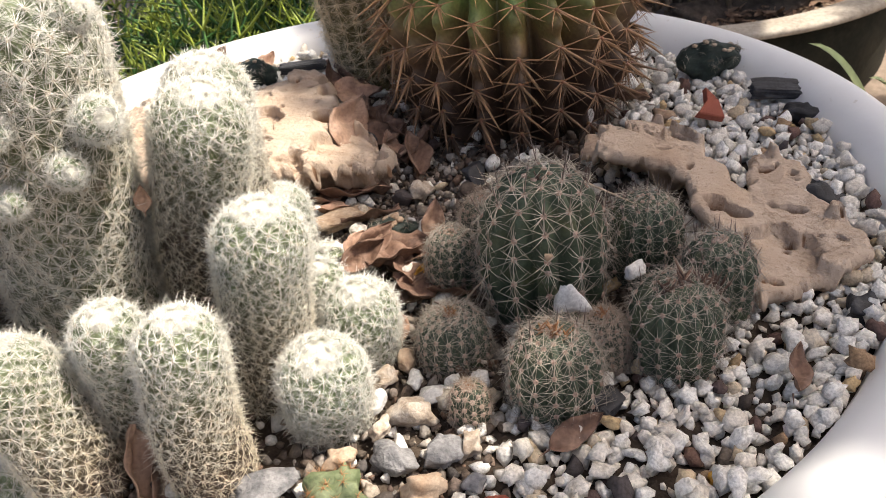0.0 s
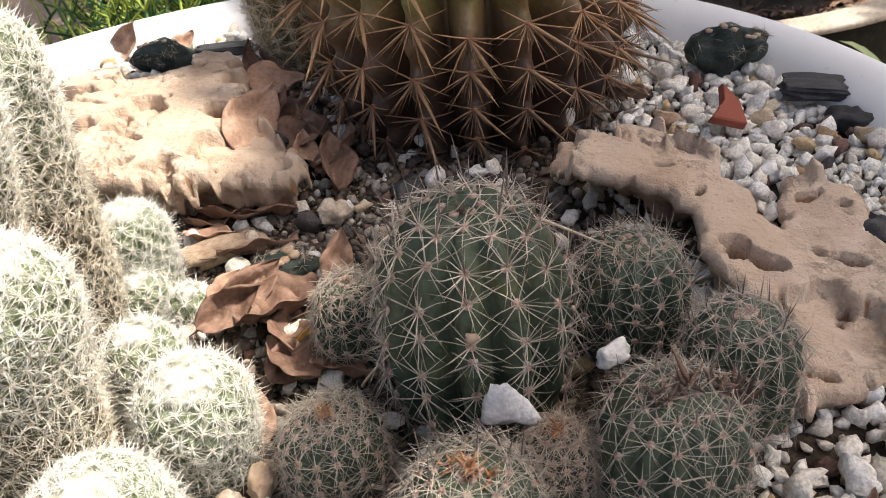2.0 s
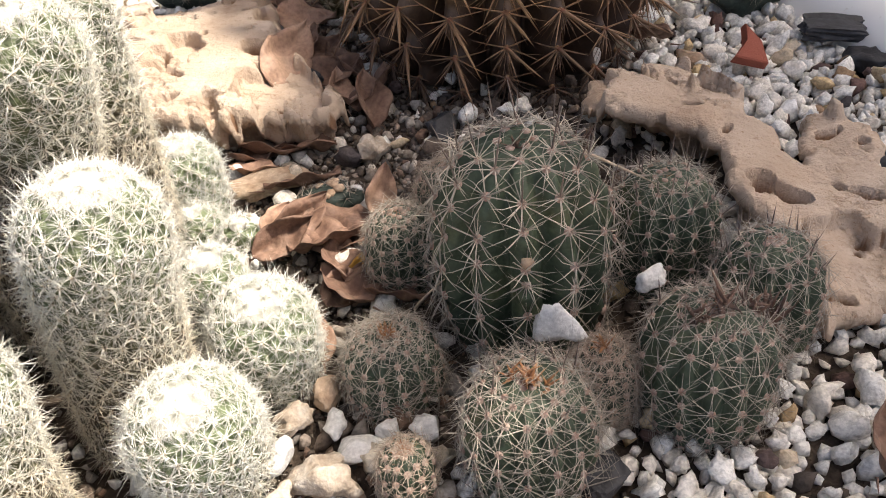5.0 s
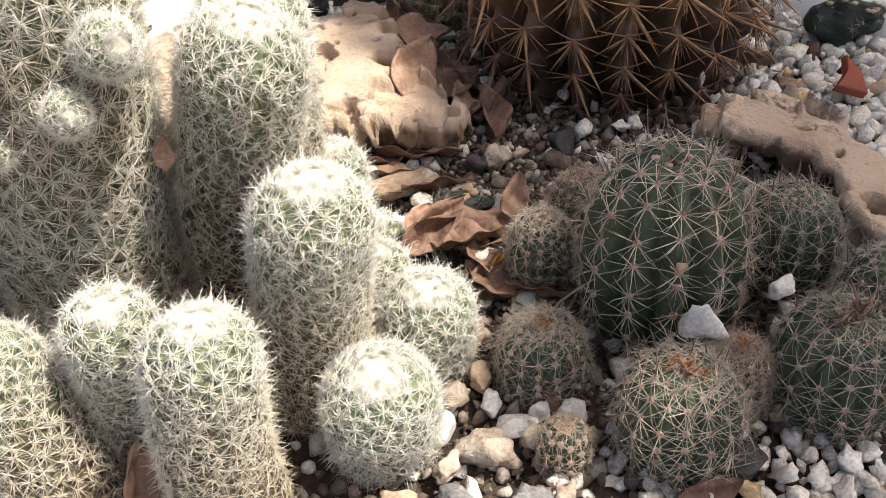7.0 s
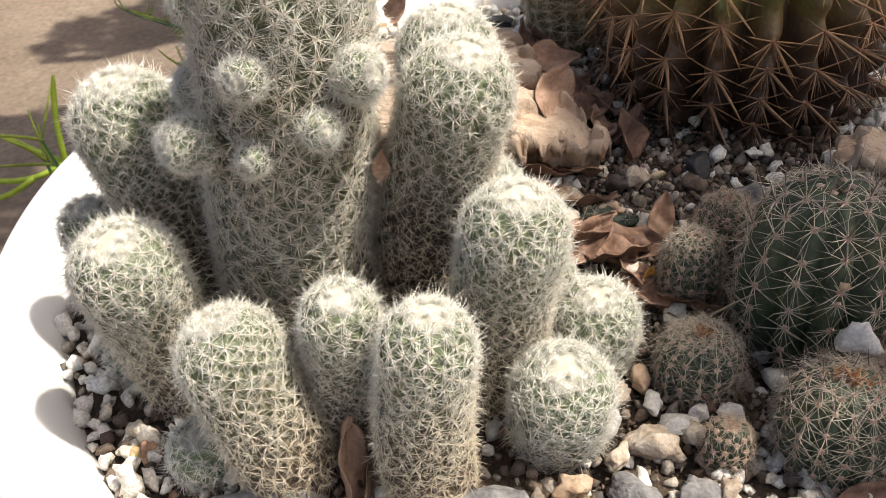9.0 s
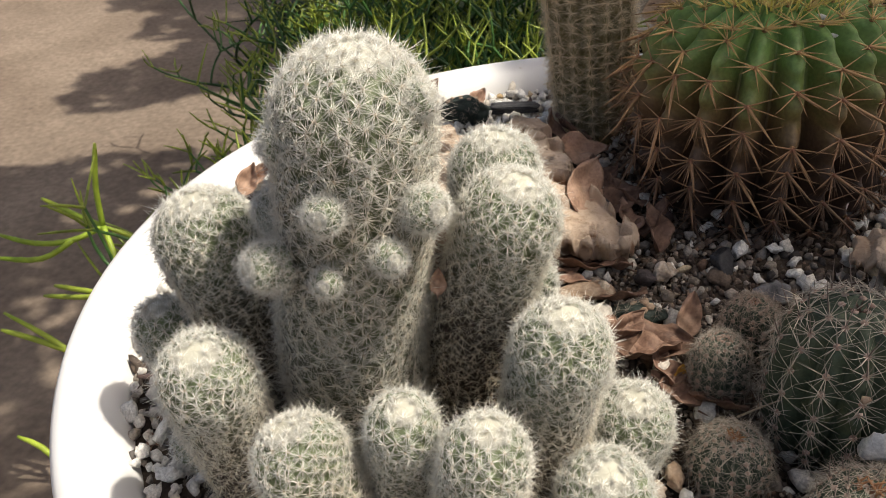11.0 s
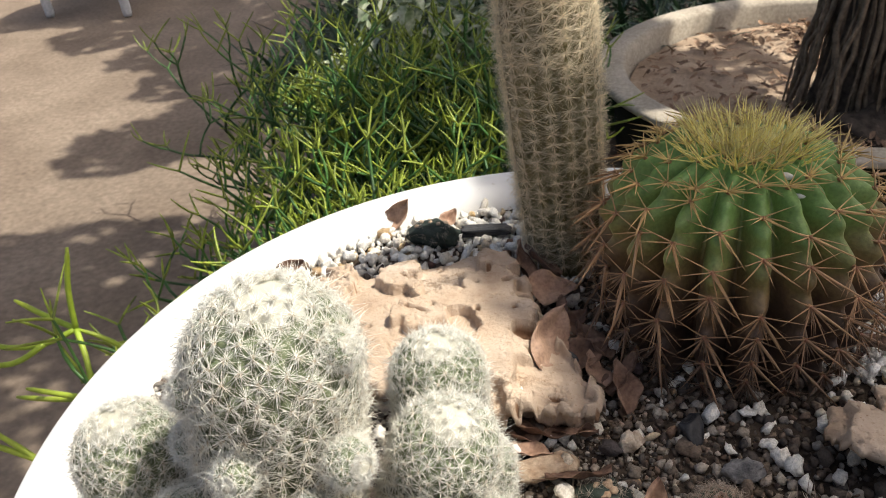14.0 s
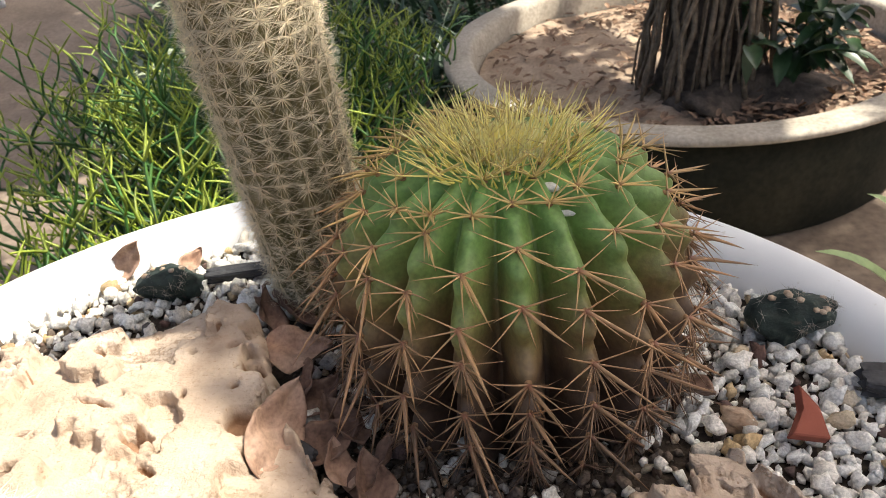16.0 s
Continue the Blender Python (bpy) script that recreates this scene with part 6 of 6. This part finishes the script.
def litter():
    n = 3600
    a, r = RNG.uniform(0, 6.28, n), 0.42 * np.sqrt(RNG.uniform(0.02, 1, n))
    keep = RNG.random(n) < np.where((r * np.cos(a) > -0.05), 1.0, 0.22)
    a, r = a[keep], r[keep]
    n = len(a)
    roots = np.stack([FX + r * np.cos(a), FY + r * np.sin(a), 0.062 + RNG.uniform(0, 0.012, n)], 1)
    ways = unit(np.stack([RNG.normal(size=n), RNG.normal(size=n), RNG.normal(0, 0.2, n)], 1))
    ln = RNG.uniform(0.008, 0.034, n)
    lv, lf = blades(n, roots, ways, ln, ln * RNG.uniform(0.25, 0.6, n), np.stack([0 * ln, 0 * ln, 0.2 * ln * RNG.normal(size=n)], 1), 4)
    solo("leaf_litter", lv, lf, M_LITTER, "brown broken leaf litter on the planter soil", "leaf litter", kind="stuff", place=(FX, FY, 0.07))


litter()


# ---- weeds and other plants on the ground ----
def forked(rng, base, height, p0, p1, r0, r1, tips, levels=5):
    """A pencil-stemmed weed: stems of even thickness that fork again and again, each shoot bowed upwards to a pale tip."""
    def grow(p, d, ln, r, depth):
        bow = Vector((rng.uniform(-1, 1), rng.uniform(-1, 1), rng.uniform(-0.1, 0.9))) * 0.45
        parts = 3 if depth < levels else 4
        for h in range(parts):
            d = (d + bow * 0.55).normalized()
            q = p + d * ln / parts
            p0.append(p)
            p1.append(q)
            r0.append(r)
            r1.append(r * (0.95 if depth or h < parts - 1 else 0.45))
            tips.append((1 - (depth - h / parts) / levels) ** 2)
            p, r = q, r * 0.95
        if depth == 0:
            return
        turn = rng.uniform(0, 6.28)
        n = rng.choice((2, 2, 2, 3))
        for k in range(n):
            a = turn + 6.28 * k / n
            side = Vector((math.cos(a), math.sin(a), rng.uniform(-0.1, 0.4)))
            grow(p, (d * 0.75 + side * rng.uniform(0.5, 0.95)).normalized(), ln * rng.uniform(0.62, 0.9), r * 0.90, depth - 1 if rng.random() > 0.12 else max(0, depth - 2))
    d = Vector((rng.uniform(-0.45, 0.55), rng.uniform(-0.5, 0.5), 1)).normalized()
    grow(Vector(base), d, height * 0.30, 0.0062, levels)


def weed_patch(name, label, spots, material, seed, height, levels=5):
    rng = random.Random(seed)
    p0, p1, r0, r1, tips = [], [], [], [], []
    for x, y in spots:
        forked(rng, (x, y, GROUND - 0.005), height * rng.uniform(0.5, 1.2), p0, p1, r0, r1, tips, levels)
    tv, tf = tubes([tuple(p) for p in p0], [tuple(p) for p in p1], np.array(r0), np.array(r1), 4)
    return solo(name, tv, tf, material, label, "weeds", kind="stuff", place=(np.mean([s[0] for s in spots]), np.mean([s[1] for s in spots]), GROUND), attrs={"tip": np.repeat(tips, 8)})


def patch_spots(n, seed, box, keep):
    rng = random.Random(seed)
    out = []
    while len(out) < n:
        x, y = rng.uniform(box[0], box[1]), rng.uniform(box[2], box[3])
        if math.hypot(x, y) > 0.27 and math.hypot(x - FX, y - FY) > 0.50 and keep(x, y):
            out.append((x, y))
    return out


in_bed = lambda x, y: x < -0.12 and x > -0.50 + 0.07 * math.sin(y * 5) - 0.25 * (y - 0.8) and y > 0.12 - 0.55 * x - 0.55 and x < 0.30 - 0.1 * y
weed_patch("green_weeds", "tangle of forked bright green pencil-stemmed weeds", patch_spots(118, 3, (-1.2, 0.25, 0.15, 1.45), in_bed), M_WEED, 3, 0.47)
weed_patch("lime_weeds", "yellow-green forked young pencil-stemmed shoots", patch_spots(14, 4, (-0.9, 0.2, 0.35, 1.0), lambda x, y: in_bed(x - 0.08, y)), M_LIMEGREEN, 4, 0.40, 4)


def grass(name, label, n, seed, box, keep, length, width, material):
    spots = np.array(patch_spots(n, seed, box, keep))
    r = np.random.default_rng(seed)
    ways = unit(np.stack([r.normal(0, 0.45, n), r.normal(0, 0.45, n), np.ones(n)], 1))
    ln = length * r.uniform(0.5, 1.3, n)
    bend = np.stack([r.normal(0, 0.45, n), r.normal(0, 0.45, n), -r.uniform(0.1, 0.6, n)], 1) * ln[:, None]
    lv, lf = blades(n, np.column_stack([spots, np.full(n, GROUND - 0.005)]), ways, ln, width * r.uniform(0.6, 1.3, n), bend, 6)
    return solo(name, lv, lf, material, label, "grass", kind="stuff", place=(spots[:, 0].mean(), spots[:, 1].mean(), GROUND))


grass("bed_grass", "thin arching dark green grass-like leaves", 160, 6, (-1.05, 0.3, 0.15, 2.3), in_bed, 0.30, 0.0042, M_DARKLEAF)
grass("low_undergrowth", "dense dark low undergrowth in shade", 2600, 7, (-1.0, 0.9, 1.2, 3.6), lambda x, y: y > 1.48 + 0.4 * abs(x + 0.2) and x > -1.0, 0.26, 0.016, M_DARKLEAF)
grass("bed_undergrowth", "low dark green leaves between the weed stems", 1700, 8, (-0.6, 0.2, 0.2, 1.9), lambda x, y: in_bed(x + 0.06, y), 0.13, 0.010, M_DARKLEAF)
for x, y, z in [(-0.385, 1.30, 0.30), (-0.265, 1.33, 0.22), (-0.43, 1.34, 0.12), (-0.345, 1.30, 0.12), (-0.50, 1.36, 0.17), (-0.285, 1.42, 0.27), (-0.60, 1.50, 0.10), (-0.22, 1.50, 0.12)]:
    plant = thing("variegated_plant", (x, y, GROUND), "low plant with pale variegated cream-green leaves", "plant", "variegated plants")
    lv, lf = leaf_spray(110, (x, y, z), 0.075, 0.036, 0.5)
    tagged(part("foliage", lv, lf, M_PALELEAF, plant), kind="stuff")
    m = 7
    tv, tf = tubes(np.tile([[x, y, GROUND]], (m, 1)), np.array([x, y, z]) + RNG.normal(0, 0.03, (m, 3)), np.full(m, 0.0035), np.full(m, 0.002))
    tagged(part("stalk_tuft", tv, tf, M_WEED, plant), kind="stuff")


def pencil_shoot(stems, label):
    """A yellow-green shoot that forks near its top: each stem one part, given by a few points from its foot to its tip."""
    plant = thing("pencil_shoot", stems[0][0], label, "plant", "yellow-green pencil shoots")
    for points in stems:
        p = np.array(points, dtype=float)
        t = np.linspace(0, len(p) - 1, 4 * (len(p) - 1) + 1)
        k = np.minimum(t.astype(int), len(p) - 2)
        a, b, c, d = p[np.maximum(k - 1, 0)], p[k], p[k + 1], p[np.minimum(k + 2, len(p) - 1)]
        w = (t - k)[:, None]
        q = 0.5 * (2 * b + (c - a) * w + (2 * a - 5 * b + 4 * c - d) * w ** 2 + (3 * b - a - 3 * c + d) * w ** 3)
        tv, tf = hose(q, np.interp(t / t[-1], [0, 0.8, 1], [0.0034, 0.0030, 0.0016]))
        part("stem", tv, tf, M_LIMEGREEN, plant)


pencil_shoot([[(-0.44, 0.34, GROUND), (-0.45, 0.32, 0.10), (-0.490, 0.300, 0.225), (-0.532, 0.289, 0.264)], [(-0.532, 0.289, 0.264), (-0.528, 0.296, 0.310), (-0.518, 0.306, 0.356)],
              [(-0.532, 0.289, 0.264), (-0.570, 0.296, 0.276), (-0.605, 0.303, 0.290)], [(-0.532, 0.289, 0.264), (-0.562, 0.272, 0.256), (-0.600, 0.262, 0.258), (-0.640, 0.262, 0.268)],
              [(-0.562, 0.272, 0.256), (-0.59, 0.25, 0.246), (-0.635, 0.24, 0.253)], [(-0.532, 0.289, 0.264), (-0.515, 0.268, 0.247), (-0.500, 0.246, 0.205), (-0.48, 0.24, 0.05)]], "yellow-green forked pencil shoot beside the white planter")
pencil_shoot([[(-0.46, 0.28, GROUND), (-0.47, 0.27, 0.10), (-0.525, 0.262, 0.190)], [(-0.525, 0.262, 0.190), (-0.560, 0.260, 0.196), (-0.598, 0.260, 0.202)],
              [(-0.525, 0.262, 0.190), (-0.575, 0.268, 0.180), (-0.632, 0.275, 0.174)]], "low yellow-green pencil shoot with two tips")
pencil_shoot([[(-0.45, 0.17, GROUND), (-0.47, 0.18, 0.08), (-0.548, 0.188, 0.172), (-0.622, 0.205, 0.206)], [(-0.548, 0.188, 0.172), (-0.590, 0.190, 0.186), (-0.615, 0.185, 0.200)]], "yellow-green pencil shoot close to the white planter")
pencil_shoot([[(-0.44, 0.05, GROUND), (-0.46, 0.06, 0.05), (-0.520, 0.085, 0.128), (-0.560, 0.095, 0.142)]], "short yellow-green pencil shoot low beside the planter")


def strap_plant():
    base = (0.58, 0.33, GROUND)
    plant = thing("strap_leaved_plant", base, "pale green strap-leaved plant beside the white planter", "plant")
    ends = [(0.355, 0.370, 0.300), (0.429, 0.440, 0.310), (0.46, 0.36, 0.30), (0.62, 0.30, 0.36), (0.70, 0.44, 0.3), (0.46, 0.30, 0.30), (0.66, 0.2, 0.3), (0.50, 0.47, 0.36)]
    n = len(ends)
    ends = np.array(ends)
    roots = np.tile([base], (n, 1)) + RNG.normal(0, 0.012, (n, 3)) * [1, 1, 0]
    top = np.array([0, 0, 0.50])
    full = ends - roots
    ln = np.full(n, 1.0)
    ways = full + top * 0.8
    for h in range(n):
        k = slice(h, h + 1)
        v, f = blades(1, roots[k], ways[k], ln[k], np.full(1, 0.030), -np.array([top * 0.8]), 16)
        part("leaf", v, f, M_STRAP, plant)



strap_plant()


def chair():
    plant = thing("garden_chair", (-2.28, 3.2, GROUND), "white plastic garden chair on the earth path", "chair")
    for x, y in ((-2.09, 3.07), (-2.53, 3.13), (-2.04, 3.49), (-2.47, 3.55)):
        bm_v, bm_f = revolved([(0.0, GROUND), (0.017, GROUND + 0.002), (0.021, GROUND + 0.02), (0.027, 0.30), (0.0, 0.31)], 12, (x, y))
        part("leg", bm_v, bm_f, M_CHAIR, plant)
    v, f = revolved([(0.0, 0.30), (0.27, 0.30), (0.30, 0.31), (0.30, 0.33), (0.27, 0.34), (0.0, 0.335)], 24, (-2.285, 3.31))
    part("seat", v, f, M_CHAIR, plant)


chair()


# ---- an unseen tree, added with boughs set to shape the shade on the planters ----
def shade_tree():
    rng = np.random.default_rng(23)
    foot = Vector((2.10, 1.75, GROUND))
    plant = thing("shade_tree", foot, "leafy garden tree overhanging the planters", "tree")
    boughs = [  # where its shade falls (x, y), on what height, how wide, how high the bough hangs over that
        (0.262, -0.040, RIM, 0.190, 1.9), (0.282, -0.215, RIM, 0.175, 1.9), (0.104, -0.108, RIM, 0.054, 1.8), (0.088, -0.045, RIM, 0.055, 1.8), (0.128, -0.185, RIM, 0.045, 1.8), (0.075, 0.015, RIM, 0.055, 1.8), (0.028, 0.012, RIM, 0.036, 1.8), (0.008, 0.062, RIM, 0.034, 1.9), (0.350, -0.110, RIM, 0.200, 1.9), (0.020, 0.140, RIM, 0.070, 2.0), (0.012, -0.022, RIM, 0.018, 1.8), (-0.042, 0.112, RIM, 0.028, 1.9), (-0.018, 0.066, RIM, 0.020, 1.9), (0.035, 0.075, RIM, 0.060, 2.0), (0.225, 0.090, RIM, 0.168, 2.1), (0.105, 0.190, RIM, 0.105, 2.1), (0.092, 0.310, RIM, 0.145, 2.2), (0.420, 0.200, RIM, 0.260, 2.0), (0.520, -0.050, RIM, 0.300, 1.8), (0.420, -0.380, RIM, 0.250, 2.0),
        (0.70, 0.35, RIM, 0.35, 2.2), (0.92, 1.00, 0.1, 0.16, 2.6), (0.34, 1.06, 0.1, 0.16, 2.6), (0.52, 1.26, 0.1, 0.13, 2.7), (0.20, 1.36, 0.1, 0.15, 2.6), (0.12, 1.58, 0.1, 0.17, 2.6), (0.32, 1.50, 0.1, 0.09, 2.6),
        (-0.70, 2.6, GROUND, 0.5, 2.8), (-1.28, 1.62, GROUND, 0.20, 2.7), (-1.05, 1.75, GROUND, 0.24, 2.7), (-1.22, 2.25, GROUND, 0.30, 2.8), (-1.10, 0.75, GROUND, 0.42, 2.5), (-1.60, 0.72, GROUND, 0.42, 2.5), (-0.3, 2.3, GROUND, 0.4, 2.8),
        (0.2, 2.6, GROUND, 0.5, 2.8), (-1.90, 2.90, GROUND, 0.36, 2.9), (-2.40, 3.25, GROUND, 0.36, 2.9), (-1.50, 2.52, GROUND, 0.28, 2.8), (-0.95, 2.0, GROUND, 0.30, 2.8), (-2.1, 0.8, GROUND, 0.4, 2.6), (-1.05, 0.15, GROUND, 0.3, 2.4), (-0.42, 1.05, GROUND, 0.22, 2.5), (-0.12, 0.98, GROUND, 0.20, 2.5), (-0.30, 1.42, GROUND, 0.32, 2.6), (-0.75, 2.05, GROUND, 0.30, 2.7), (-1.45, 3.15, GROUND, 0.40, 2.9), (-2.0, 3.45, GROUND, 0.35, 2.9), (0.10, 2.70, GROUND, 0.45, 2.9), (0.05, 1.55, GROUND, 0.25, 2.6), (-0.62, 1.60, GROUND, 0.2, 2.7)]
    p0, p1, r0, r1 = [], [], [], []
    crown = foot + Vector((-0.5, -0.4, 2.0))
    p0 += [foot, foot + Vector((0.03, 0.1, 0.9))]
    p1 += [foot + Vector((0.03, 0.1, 0.9)), crown]
    r0 += [0.085, 0.07]
    r1 += [0.07, 0.055]
    for k, (u, w, z0, rad, h) in enumerate(boughs):
        s = SUN * (h / SUN.z)
        c = Vector((u + s.x, w + s.y, z0 + h))
        small = z0 == RIM and rad < 0.12
        n = int((900 if small else 520) * (rad / 0.25) ** 2) + (12 if small else 0)
        t1, t2 = (np.array(x) for x in (SUN.orthogonal().normalized(), SUN.cross(SUN.orthogonal()).normalized()))
        rr, aa = rad * np.sqrt(rng.uniform(0, 1, n)), rng.uniform(0, 6.28, n)
        rr = rr * (1 + 0.10 * np.sin(aa * 3 + k) + 0.07 * np.sin(aa * 7 + 2 * k))
        roots = np.array(c) + t1 * (rr * np.cos(aa))[:, None] + t2 * (rr * np.sin(aa))[:, None] * 0.95 + np.array(SUN) * rng.normal(0, 0.10, n)[:, None]
        ways = unit(rng.normal(0, 1, (n, 3)) + [0, 0, -0.2])
        ln = rng.uniform(0.035, 0.055, n) if small else rng.uniform(0.05, 0.085, n)
        roots = roots - ways * (ln * 0.5)[:, None]
        lv, lf = blades(n, roots, ways, ln, ln * 0.55, np.stack([0 * ln, 0 * ln, -0.2 * ln], 1), 2)
        tagged(part("foliage", lv, lf, M_DARKLEAF, plant), kind="stuff")
        mid = crown.lerp(c, 0.5) + Vector((0, 0, 0.12))
        p0 += [crown, mid]
        p1 += [mid, c]
        r0 += [0.03, 0.018]
        r1 += [0.018, 0.006]
    tv, tf = tubes([tuple(p) for p in p0], [tuple(p) for p in p1], np.array(r0), np.array(r1), 10)
    part("trunk_and_limbs", tv, tf, M_BARK, plant)


shade_tree()
